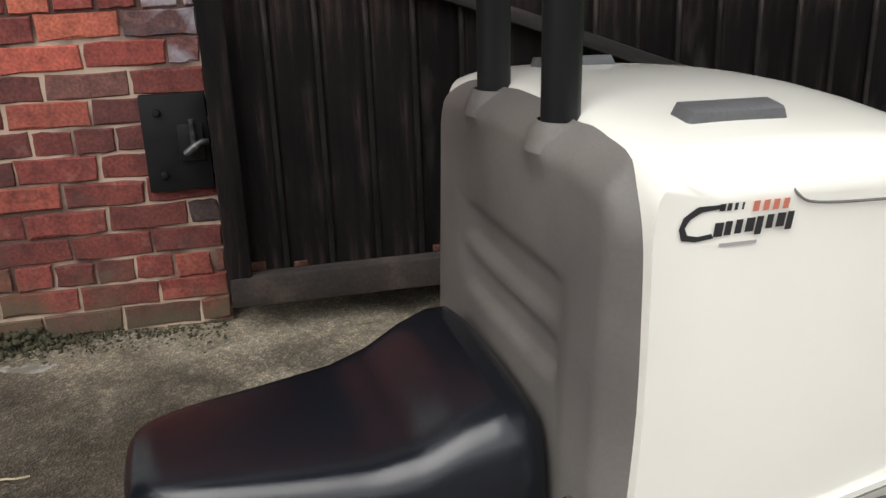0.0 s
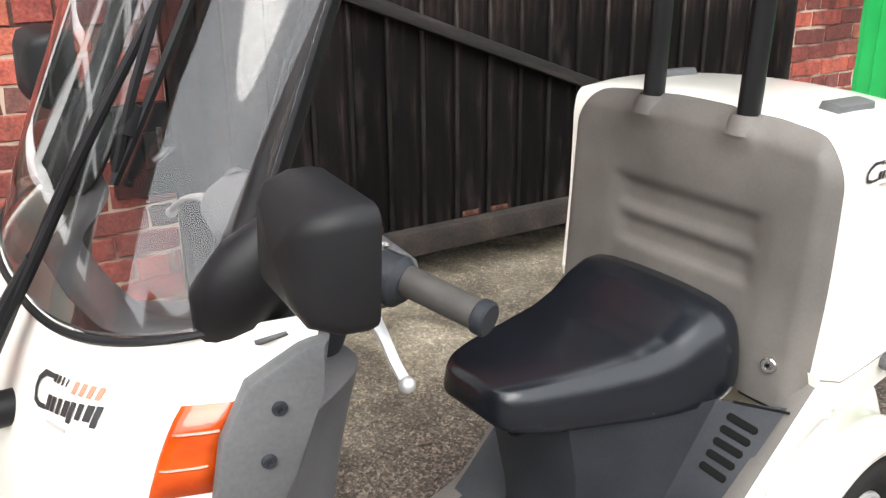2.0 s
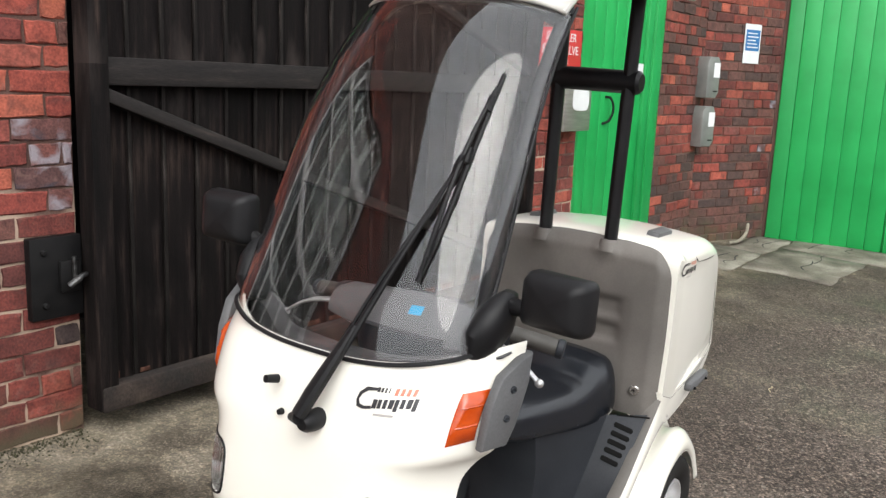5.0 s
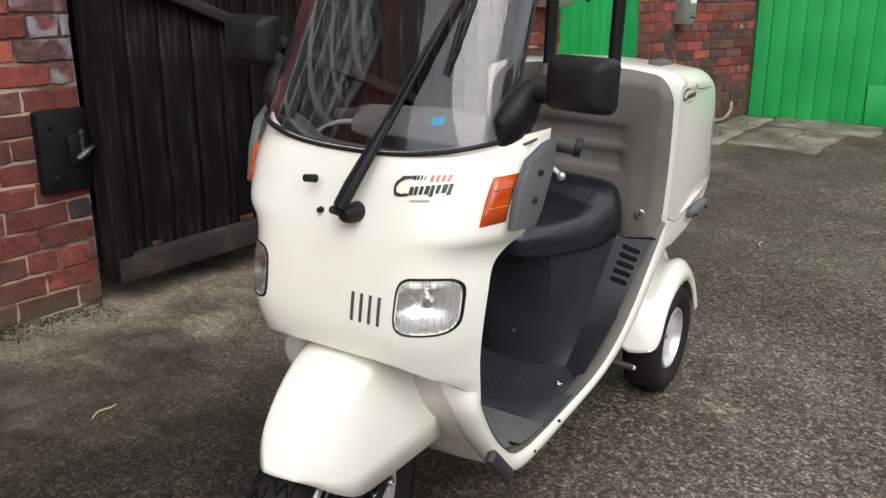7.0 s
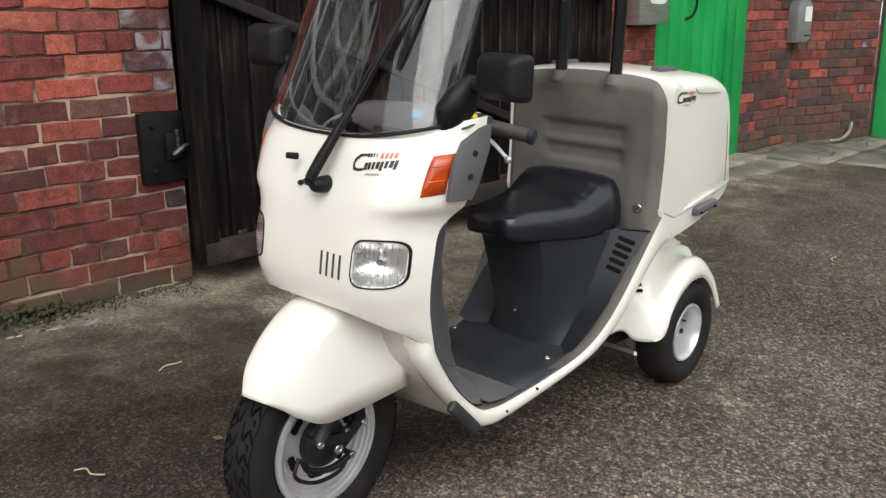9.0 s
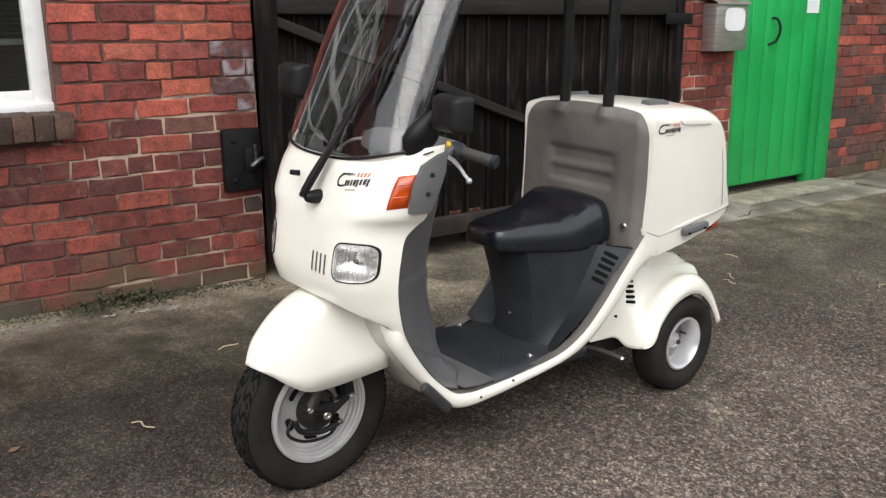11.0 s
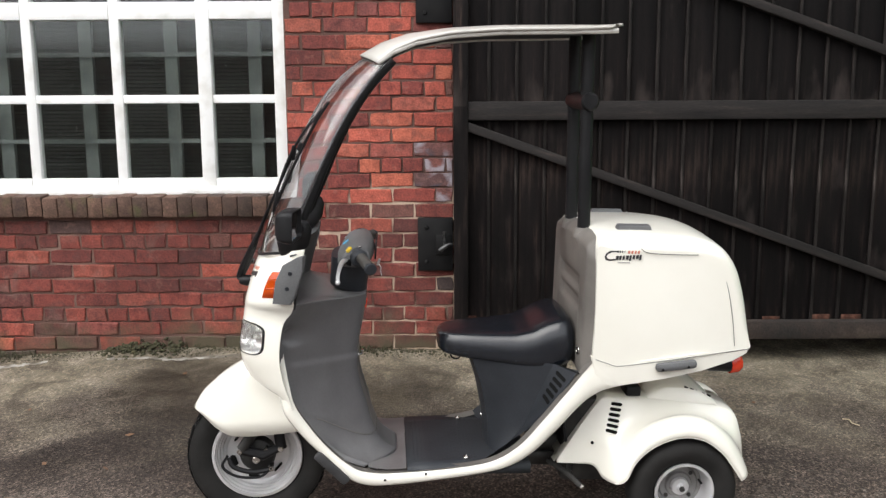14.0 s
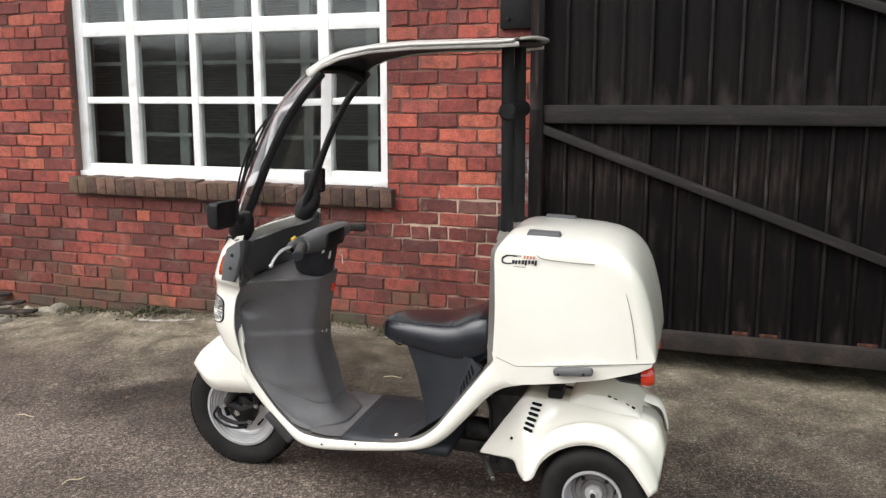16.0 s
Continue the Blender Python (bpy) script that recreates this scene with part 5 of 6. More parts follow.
for s in (-1, 1):
    rows = []
    for o, i in zip(outer, inner):
        sink = 0.014 * step(0.445, 0.505, o.z) * step(0.3, 0.2, o.x)
        edge, w = s * o.y, s * (o.y - sink)
        sect = [(i.x, edge - s * 0.014, i.z - 0.008), (i.x, edge - s * 0.003, i.z - 0.001)]
        sect += [(i.x * (1 - t) + o.x * t, edge - s * sink * t + s * 0.007 * math.sin(math.pi * t) * step(1.16, 1.02, o.x), i.z * (1 - t) + o.z * t) for t in (0.15, 0.4, 0.65, 0.85)]
        turn_in = clamp((0.40 - o.x) / 0.12, 0, 1)
        sect += [(o.x - 0.002 * turn_in, w - s * 0.008, o.z - 0.001), (o.x + 0.006 - 0.007 * turn_in, w - s * 0.03, o.z + 0.004 - 0.005 * turn_in), (o.x + 0.001, w - s * 0.046, o.z + 0.004 - 0.003 * turn_in), (o.x + 0.02 * turn_in, w - s * (0.048 + 0.02 * turn_in), o.z + 0.006 + 0.02 * turn_in)]
        rows.append(sect)
    part("side_rail", sheet(rows), M_SHELL, sc, "white body rail", smooth=50)
    # grey edging between rail and floor
    rows = [[(i.x + 0.001, s * (o.y - 0.0005), i.z + 0.0006), (i.x - 0.004, s * (o.y - 0.024), i.z + 0.004), (i.x + 0.002, s * (o.y - 0.04), i.z - 0.004)] for o, i in zip(outer[8:], inner[8:])]
    part("rail_edging", sheet(rows), M_GREY, sc, smooth=50)
    # black foot bumper
    d = Vector((0.098, 0, -0.097))
    bmx = box(0, d.length, -0.012, 0.012, -0.016, 0.016, bevel=0.010)
    part("foot_bumper", bmx, M_BUMPER, sc, "dark rubber bumper strip", at=Matrix.Translation((0.212, s * 0.226, 0.318)) @ Matrix.Rotation(radians(44.5), 4, "Y"))
    for k, x in enumerate((0.43, 0.56)):
        bolt(sc, (x, s * 0.226, 0.228 + 0.02 * k), (0, s, 0), 0.0034, M_SEAM, "rail_screw")

# beige plate under the leg shield, behind the front wheel
rows = []
for o in outer[2:39]:
    half = o.y - 0.040
    rows.append([(o.x - 0.012 * (1 - k * k) + 0.006, half * k, o.z - 0.008 * (1 - k * k) + 0.003) for k in (-1, -0.9, -0.6, 0, 0.6, 0.9, 1)])
part("under_plate", sheet(rows), M_HORN, sc, "stained beige plate under the leg shield")

# -- leg shield: z, edge x, centre x, half width
SHIELD = [(0.262, 0.385, 0.47, 0.200), (0.30, 0.30, 0.418, 0.212), (0.36, 0.232, 0.384, 0.218), (0.44, 0.172, 0.356, 0.218), (0.54, 0.124, 0.330, 0.220), (0.64, 0.104, 0.335, 0.234), (0.73, 0.112, 0.350, 0.240), (0.785, 0.142, 0.358, 0.258), (0.806, 0.150, 0.358, 0.272)]


def shield_p(s, z, off=0.0):
    xe, xc, w = look_up(SHIELD, z)
    t = step(0.0, 1.0, clamp((0.93 - abs(s)) / 0.66, 0, 1)) ** 0.85
    x = xe + (xc - xe) * t
    # gutter by the rail, fuller lower half, hollow by each shoulder
    x += 0.018 * step(0.965, 0.925, abs(s)) - 0.014
    x += 0.012 * step(0.612, 0.588, z) * step(0.36, 0.42, z) * step(0.92, 0.80, abs(s)) * step(0.15, 0.45, abs(s))
    x -= 0.028 * step(1.0, 0.2, math.hypot((abs(s) - 0.80) / 0.13, (z - 0.695) / 0.045))
    x -= 0.004 * step(0.335, 0.331, z - 0.10 * step(0.45, 0.95, abs(s)))
    return Vector((x + off, w * s, z))


rows = [[tuple(shield_p(2 * k / 80 - 1, z)) for k in range(81)] for z in np.linspace(0.262, 0.806, 90)]
shelf = [[(x + (0.14 - x) * u if x > 0.15 else x, y, 0.808 + 0.004 * u) for x, y, z in rows[-1]] for u in (0.02, 0.5, 1.0)]
thicken(part("leg_shield", sheet([*rows, *shelf]), M_SHIELD, sc, "faded grey plastic leg shield", smooth=50), 0.004)
# inner dash: one sheet, deep in the middle, rising to both shoulders
rows = []
for v in np.linspace(0, 1, 14):
    row = []
    for k in range(49):
        s = 2 * k / 48 - 1
        a = abs(s)
        z = 0.800 + (0.130 + 0.048 * a ** 2.5) * v
        x = 0.110 + 0.066 * step(0.35, 0.82, a) - 0.022 * (1 - v) * step(0.5, 0.9, a) + 0.010 * v * a - 0.030 * math.sin(math.pi * v) * step(0.98, 0.7, a) * step(0.35, 0.6, a)
        row.append((x, (0.274 + 0.030 * step(0.0, 0.45, v)) * s, z))
    rows.append(row)
last = rows[-1]
rows.append([(x - 0.012, y, z + 0.003) for x, y, z in last])
rows.append([(x - 0.045, y * 0.97, z - 0.006) for x, y, z in last])
thicken(part("dash_panel", sheet(rows), M_DASH, sc, "grey inner dash panel rising to both shoulders", smooth=50), 0.004)
seam = [shield_p(u, 0.331 + 0.10 * step(0.45, 0.95, abs(u)), 0.002) for u in np.linspace(-0.84, 0.84, 40)]
part("shield_seam", tube(seam, 0.0016, 6), M_JOINT, sc)
part("ignition_lock", prism(rounded(0.012, 0.016, 0.005), 0, 0.006, bevel=0.002), M_RED, sc, "red ignition surround", at=framed((0.357, 0.046, 0.742), (0, -1, 0), (0.1, 0, 1)))
part("key", box(-0.004, 0.004, -0.003, 0.003, -0.012, 0.012, bevel=0.002), M_LEVER, sc, "ignition key", at=pose(0.400, 0.02, 0.888, 0, 20, 0))
part("key_strap", tube(smooth_path([(0.402, 0.02, 0.880), (0.408, 0.02, 0.870), (0.407, 0.021, 0.856), (0.411, 0.02, 0.843)], 4), 0.0042, 8, flat=0.4), M_WHITE_WOOD, sc, "pale strap hanging from the key")
part("bag_hook", tube(smooth_path([(0.326, 0.0, 0.580), (0.340, 0.0, 0.574), (0.350, 0.0, 0.580), (0.350, 0.0, 0.592)], 4), 0.004, 8), M_CHROME, sc)

# -- floor
fl = part("floor_board", sheet([[(x, y, 0.262 + 0.012 * clamp((x - 0.45) / 0.3, 0, 1)) for y in np.linspace(-0.216, 0.216, 9)] for x in (0.50, 0.58, 0.66, 0.74, 0.82, 0.90)]), M_MAT, sc, "dark ribbed rubber floor mat")
thicken(fl, 0.03)
part("floor_front", sheet([[(x, y, z) for y in np.linspace(-0.214, 0.214, 9)] for x, z in ((0.375, 0.266), (0.44, 0.258), (0.4985, 0.262))]), M_SHIELD, sc, "worn grey front floor piece")
bm = bmesh.new()
for i in range(17):
    for j in range(14):
        x, y = 0.525 + 0.0125 * i, -0.15 + 0.0235 * j + 0.011 * (i % 2)
        add_box(bm, x - 0.0014, x + 0.0014, y - 0.007, y + 0.007, 0.262, 0.2633 + 0.012 * clamp((x - 0.45) / 0.3, 0, 1))
part("tread_ribs", bm, M_MAT, sc, smooth=None)
for y in (-0.164, 0.174):
    bolt(sc, (0.694, y, 0.275), (0, 0, 1), 0.010, M_CHROME, "floor_bolt")

# -- seat base and its side panels
A = [(0.768, 0.078, 0.262), (0.758, 0.088, 0.38), (0.732, 0.10, 0.5), (0.698, 0.106, 0.60)]
rows = [[(x + 0.012 * abs(k) ** 2, w * k, z) for k in (-1, -0.8, -0.4, 0, 0.4, 0.8, 1)] for x, w, z in A]
part("seat_base", sheet(rows), M_MAT, sc, "dark grey front of the seat base", smooth=60)
bolt(sc, (0.760, 0.0, 0.36), (-1, 0, 0), 0.006, M_CHROME, "base_bolt")
B = [(0.80, 0.132, 0.266), (0.885, 0.145, 0.38), (0.925, 0.165, 0.5), (0.965, 0.178, 0.602)]
C = [(0.742, 0.205, 0.283), (0.905, 0.232, 0.42), (0.972, 0.248, 0.515), (1.028, 0.262, 0.607)]


def side_point(u, v, s):
    """A point on the side panel: u from the front edge to the rail, v upwards."""
    a, b, c = (Vector((P[0], s * P[1], P[2])) for P in ([float(np.interp(v * 3, (0, 1, 2, 3), [r[k] for r in T])) for k in range(3)] for T in (A, B, C)))
    a.x += 0.012
    return a.lerp(b, u * 2) if u < 0.5 else b.lerp(c, u * 2 - 1)


for s in (-1, 1):
    part("side_panel", sheet([[side_point(u, v, s) for u in np.linspace(0, 1, 13)] for v in np.linspace(0, 1, 13)]), M_GREY_DK, sc, "dark grey side panel with vent slots", smooth=40)
    for k in range(5):
        v = 0.655 + 0.068 * k
        a, b = side_point(0.63, v, s), side_point(0.91, v - 0.075, s)
        n = (side_point(0.8, v, s) - side_point(0.7, v, s)).cross(side_point(0.8, v, s) - side_point(0.8, v - 0.05, s)).normalized()
        n = n if n.y * s > 0 else -n
        across = (b - a).normalized().cross(n) * 0.0066
        rows = []
        for t, w in ((0.0, 0.35), (0.03, 0.7), (0.08, 1.0), (0.92, 1.0), (0.97, 0.7), (1.0, 0.35)):
            rows.append([a.lerp(b, t) + across * w * q + n * h for q, h in ((-1, 0.0012), (-0.6, 0.0018), (0.6, 0.0018), (1, 0.0012))])
        part("vent_slot", sheet(rows), M_SEAM, sc)
    part("panel_seam", tube([side_point(0.62, 1.0, s), Vector((1.028, s * 0.268, 0.601))], 0.0022, 6), M_SEAM, sc)

# -- seat: x, half width, bottom, top
SEAT = [(0.598, 0.022, 0.628, 0.646), (0.602, 0.046, 0.618, 0.660), (0.611, 0.066, 0.611, 0.669), (0.632, 0.084, 0.604, 0.676), (0.68, 0.102, 0.597, 0.681), (0.77, 0.124, 0.589, 0.686), (0.85, 0.142, 0.581, 0.693), (0.90, 0.153, 0.578, 0.708), (0.945, 0.161, 0.577, 0.735), (0.985, 0.167, 0.581, 0.750), (1.012, 0.165, 0.594, 0.750), (1.028, 0.157, 0.610, 0.736), (1.036, 0.142, 0.635, 0.705)]
rows = []
for p in smooth_path([(x, w, b) for x, w, b, t in SEAT], 4):
    top = float(np.interp(p.x, [r[0] for r in SEAT], [r[3] for r in SEAT]))
    h = top - p.z
    row = []
    for u, v in ((1.06, 0.10), (1.07, 0.20), (1.05, 0.42), (1.015, 0.62), (0.975, 0.76), (0.915, 0.865), (0.83, 0.925), (0.65, 0.965), (0.35, 0.99), (0.0, 1.0)):
        row.append((p.x, p.y * u, p.z + h * v))
    row = row + [(x, -y, z) for x, y, z in row[-2::-1]]
    under = [(-1.02, 0.05), (-0.95, 0.0), (-0.6, 0.0), (0.0, 0.0), (0.6, 0.0), (0.95, 0.0), (1.02, 0.05)]
    row += [(p.x, p.y * u, p.z + h * v) for u, v in under]
    rows.append(row)
seat = part("seat", sheet(rows, True, caps=True), M_VINYL, sc, "black vinyl saddle", smooth=70)
part("seat_loop", tube(smooth_path([(0.64, -0.05, 0.60), (0.65, -0.05, 0.58), (0.67, -0.05, 0.578), (0.68, -0.05, 0.60)], 4), 0.003, 6), M_BLACK, sc)
part("seat_tray", box(0.74, 1.03, -0.10, 0.10, 0.555, 0.60, bevel=0.01), M_BLACK, sc)

# -- backrest panel
rows = []
NZ, NY, ZB, ZT, RB = 64, 72, 0.592, 1.040, 0.075


for i in range(NZ + 1):
    v = i / NZ
    z0 = ZB + (ZT - ZB) * (1 - (1 - v) ** 1.15)
    over = max(0.0, z0 - (ZT - RB))
    w = 0.274 - RB + math.sqrt(max(1e-6, RB * RB - over * over))
    row = []
    for k in range(NY + 1):
        y = w * math.sin(math.pi / 2 * (2 * k / NY - 1)) ** 1.0
        d = min(w - abs(y), ZT - z0)
        x = 1.034 + 0.038 * max(0.0, 1 - d / 0.040) ** 2.2 + 0.003 * (y / 0.26) ** 2
        yy = abs(y + 0.012)
        for zc, half in ((0.862, 0.017), (0.795, 0.017)):
            x += 0.010 * step(0.145, 0.125, yy) * step(half + 0.013, half - 0.004, abs(z0 - zc))
        x += 0.004 * step(0.17, 0.145, yy) * step(0.90, 0.885, z0)
        for s in (-1, 1):
            x -= 0.008 * step(0.042, 0.022, abs(y - s * 0.094)) * step(0.97, 1.02, z0)
        row.append((x, y, z0 - 0.020 * (y / 0.262) ** 2 * step(0.85, 1.05, z0)))
    rows.append(row)
part("backrest_panel", sheet(rows), M_GREY, sc, "faded grey backrest panel with moulded grooves", smooth=60)
for s in (-1, 1):
    lk = bolt(sc, (1.034, s * 0.216, 0.660), (-1, s * 0.2, 0), 0.0135, M_CHROME, "box_lock")
    part("keyhole", lathe([(0.0, 0.0), (0.003, 0.0), (0.003, 0.002)], 12, Matrix.Translation((1.0288, s * 0.216, 0.660)) @ Matrix.Rotation(radians(-90), 4, "Z")), M_SEAM, lk)

# -- rear box: side outline, drawn across with rounded edges
CURVE = [(1.064, 0.655), (1.066, 0.80), (1.062, 0.93), (1.060, 0.99), (1.066, 1.030), (1.09, 1.048), (1.16, 1.054), (1.26, 1.053), (1.36, 1.047), (1.42, 1.035), (1.465, 1.012), (1.50, 0.970), (1.53, 0.905), (1.556, 0.82), (1.572, 0.74), (1.579, 0.686)]
PROF = [(p.x, p.z) for p in smooth_path([(x, 0, z) for x, z in CURVE], 4)] + [(1.574, 0.679), (1.52, 0.673), (1.40, 0.660), (1.30, 0.647), (1.22, 0.637), (1.15, 0.629), (1.138, 0.629), (1.10, 0.642)]
BW, BR = 0.281, 0.05


def inset(poly, d):
    n, out = len(poly), []
    for i in range(n):
        p, q, r = (Vector((*poly[(i + k) % n], 0)) for k in (-1, 0, 1))
        a, b = (q - p).normalized(), (r - q).normalized()
        nrm = (Vector((a.y, -a.x, 0)) + Vector((b.y, -b.x, 0))).normalized()
        out.append(q + d * nrm)
    return out


def box_width(x):
    return 1 - 0.10 * clamp((x - 1.2) / 0.38, 0, 1) ** 2


def box_row(u):
    """The outline at a share u of the half width."""
    y = BW * u
    over = max(0.0, abs(y) - (BW - BR))
    d = BR - math.sqrt(max(0.0, BR * BR - over * over))
    out = []
    for (px, pz), p in zip(PROF, inset(PROF, d * 0.75)):
        k = step(0.66, 0.80, pz) * step(1.062, 1.12, px)
        p = Vector((px + (p.x - px) * k, pz + (p.y - pz) * k, 0))
        crown = 0.022 * u * u * step(0.90, 1.04, p.y)
        out.append((p.x, y * box_width(p.x), p.y - crown))
    return out


us = [-1, -0.998, -0.993, -0.984, -0.97, -0.952, -0.93, -0.905, -0.87, -0.82, -0.6, -0.3, 0, 0.3, 0.6, 0.82, 0.87, 0.905, 0.93, 0.952, 0.97, 0.984, 0.993, 0.998, 1]
bx = part("cargo_box", sheet([box_row(u) for u in us], True, caps=True), M_SHELL, sc, "cream-white rear cargo box with a hinged lid", smooth=50)


def box_side(x, z, s=-1, off=0.0008):
    return (x, s * (BW * box_width(x) + off), z)


for s in (-1, 1):
    lid = smooth_path([(1.200, s * 0.205, 1.0395), (1.197, s * 0.240, 1.031), (1.195, s * 0.268, 1.013), box_side(1.198, 0.998, s), box_side(1.222, 0.988, s), box_side(1.30, 0.984, s), box_side(1.375, 0.983, s)], 6)
    part("lid_gap", tube(lid, 0.0013, 6), M_JOINT, bx)
    part("rear_gap", tube(smooth_path([box_side(1.428, 0.992, s, -0.014), box_side(1.449, 0.955, s, -0.006), box_side(1.480, 0.88, s, -0.001), box_side(1.503, 0.79, s), box_side(1.52, 0.690, s)], 6), 0.0011, 6), M_JOINT, bx)
    part("base_gap", tube([box_side(x, z, s, -0.0006) for x, z in ((1.075, 0.650), (1.10, 0.642), (1.138, 0.6285), (1.15, 0.6285), (1.22, 0.6365), (1.30, 0.6465), (1.40, 0.6595), (1.52, 0.6725), (1.574, 0.678))], 0.0011, 6), M_JOINT, bx)
    part("lid_hinge", prism([(-0.058, 0.0), (-0.05, 0.02), (0.05, 0.02), (0.06, 0.0)], -0.018, 0.018, bevel=0.005), M_GREY_MID, bx, "grey plastic hinge block", at=pose(1.197, s * 0.172, 1.037, -s * 8, 0, 0))


def box_badge(u, v, s=-1):
    x, z = 1.088 + 0.112 * u, 0.962 + 0.036 * v
    return box_side(x, z, s, 0.0016)


decal(box_badge, M_INK, "badge")

# tray under the box, carrying on the rails
TRAY = [(1.060, 0.662), (1.14, 0.636), (1.25, 0.648), (1.40, 0.668), (1.572, 0.684), (1.566, 0.664), (1.52, 0.640), (1.42, 0.612), (1.30, 0.588), (1.20, 0.572), (1.13, 0.560), (1.08, 0.58)]
tr = part("box_tray", prism(TRAY, -0.2797, 0.2797, bevel=0.003, seg=3), M_SHELL, sc, "white tray under the box", smooth=40)
for v in tr.data.vertices:
    v.co.y *= 1 - 0.10 * clamp((v.co.x - 1.2) / 0.38, 0, 1) ** 2
for s in (-1, 1):
    hb = part("lift_handle", box(-0.064, 0.064, -0.014, 0.014, -0.014, 0.014, bevel=0.011), M_GREY_MID, sc, "grey lifting handle", at=pose(1.328, s * 0.289, 0.634, 0, -8, -s * -4))
    for x in (-0.045, 0.035):
        bolt(hb, (x, s * 0.014, -0.004), (0, s, 0), 0.004, M_SEAM)
    tl = part("tail_lamp", tube([(1.44, s * 0.19, 0.620), (1.47, s * 0.19, 0.614), (1.535, s * 0.19, 0.613)], [0.022, 0.034, 0.036], 14, flat=0.85), M_BLACK, sc, "black tail lamp housing with red lens")
    part("lens", tube([(1.535, s * 0.19, 0.613), (1.560, s * 0.19, 0.615), (1.574, s * 0.19, 0.617)], [0.038, 0.037, 0.027], 14, flat=0.95), M_RED, tl, "orange-red lens")

# -- rear wing: arch lip, crest of the flare and upper crease, front to rear (x, y, z each)
WING = [((1.000, 0.150, 0.249), (1.000, 0.149, 0.250), (0.998, 0.146, 0.253)), ((1.060, 0.153, 0.247), (1.050, 0.150, 0.290), (1.045, 0.138, 0.326)), ((1.119, 0.160, 0.243), (1.108, 0.156, 0.330), (1.095, 0.132, 0.402)),
        ((1.146, 0.192, 0.213), (1.150, 0.176, 0.330), (1.142, 0.130, 0.464)), ((1.176, 0.243, 0.216), (1.188, 0.214, 0.300), (1.185, 0.130, 0.466)), ((1.205, 0.262, 0.238), (1.214, 0.238, 0.330), (1.228, 0.130, 0.467)),
        ((1.231, 0.263, 0.296), (1.245, 0.244, 0.374), (1.272, 0.130, 0.466)), ((1.284, 0.263, 0.348), (1.289, 0.245, 0.410), (1.322, 0.130, 0.465)), ((1.363, 0.263, 0.381), (1.370, 0.244, 0.439), (1.385, 0.130, 0.460)),
        ((1.443, 0.263, 0.376), (1.456, 0.243, 0.431), (1.462, 0.130, 0.450)), ((1.511, 0.263, 0.333), (1.535, 0.243, 0.374), (1.545, 0.132, 0.437)), ((1.553, 0.263, 0.283), (1.580, 0.243, 0.312), (1.595, 0.140, 0.410)), ((1.588, 0.262, 0.234), (1.612, 0.246, 0.252), (1.622, 0.150, 0.330))]
for s in (-1, 1):
    lo, mid, hi = (smooth_path([w[k] for w in WING], 5) for k in range(3))
    rows = []
    for i, (a, b, c) in enumerate(zip(lo, mid, hi)):
        flare = step(0.17, 0.24, b.y)
        row = []
        for t in (0.0, 0.12, 0.3, 0.5, 0.7, 0.88):
            q = a.lerp(b, t)
            q += Vector((0, 0.010, 0.004)) * flare * math.sin(math.pi * t ** 0.8)
            row.append(q)
        for t in (0.0, 0.12, 0.25, 0.4, 0.55, 0.7, 0.85, 0.96):
            q = b.lerp(c, t)
            q.z -= 0.016 * flare * math.sin(math.pi * t) ** 2 - 0.006 * flare * math.sin(math.pi * min(1, t * 4))
            q.y -= 0.012 * flare * math.sin(math.pi * t)
            row.append(q)
        row += [c, c + Vector((0.002, -0.006, 0.003)), c + Vector((0.004, -0.03, 0.006)), c + Vector((0.006, -0.11, 0.008))]
        rows.append([(q.x, s * q.y, q.z) for q in row])
    wing = thicken(part("rear_wing", sheet(rows), M_SHELL, sc, "white rear wheel wing", smooth=60), 0.004)
    for k in range(6):
        t = k / 5
        x0, x1, yv, z = 1.174 - 0.021 * t, 1.209 - 0.022 * t, 0.1345 + 0.030 * t, 0.450 - 0.081 * t
        part("vent_slot", tube([(x0, s * (yv - 0.001), z), (x0 + 0.004, s * yv, z), (x1 - 0.004, s * (yv + 0.004 + 0.010 * t), z - 0.002), (x1, s * (yv + 0.003 + 0.010 * t), z - 0.002)], [0.003, 0.0058, 0.0058, 0.003], 8), M_SEAM, wing)
    bolt(wing, (1.112, s * 0.158, 0.323), (0, s, 0), 0.005, M_SEAM)
    part("wing_rim", tube([(p.x, s * (p.y - 0.003), p.z + 0.001) for p in lo[20:]], 0.004, 6), M_SHELL, wing)
    part("flange", sheet([[(p.x - 0.006, s * (p.y - d), p.z - 0.004 - 0.15 * d) for d in (0.004, 0.03, 0.06)] for p in hi[:16]]), M_HORN, wing, "stained inner flange")
rows = []
for x, z in ((1.290, 0.462), (1.298, 0.478), (1.322, 0.496), (1.36, 0.510), (1.42, 0.509), (1.48, 0.491), (1.525, 0.462), (1.562, 0.420), (1.588, 0.37)):
    zl = min(0.448, z - 0.004)
    rows.append([(x, k * y, zl + (z - zl) * v) for k, y, v in ((-1, 0.132, 0.0), (-1, 0.128, 0.55), (-1, 0.118, 0.85), (-1, 0.095, 0.97), (0, 0.0, 1.0), (1, 0.095, 0.97), (1, 0.118, 0.85), (1, 0.128, 0.55), (1, 0.132, 0.0))])
part("engine_cover", sheet(rows), M_SHELL, sc, "white rear engine cover", smooth=40)
for k in range(5):
    x = 1.425 + 0.020 * k
    part("vent_slot", tube([(x, -0.112, 0.499 - 0.35 * (x - 1.425)), (x + 0.011, -0.112, 0.495 - 0.35 * (x - 1.425))], 0.005, 8), M_SEAM, sc)
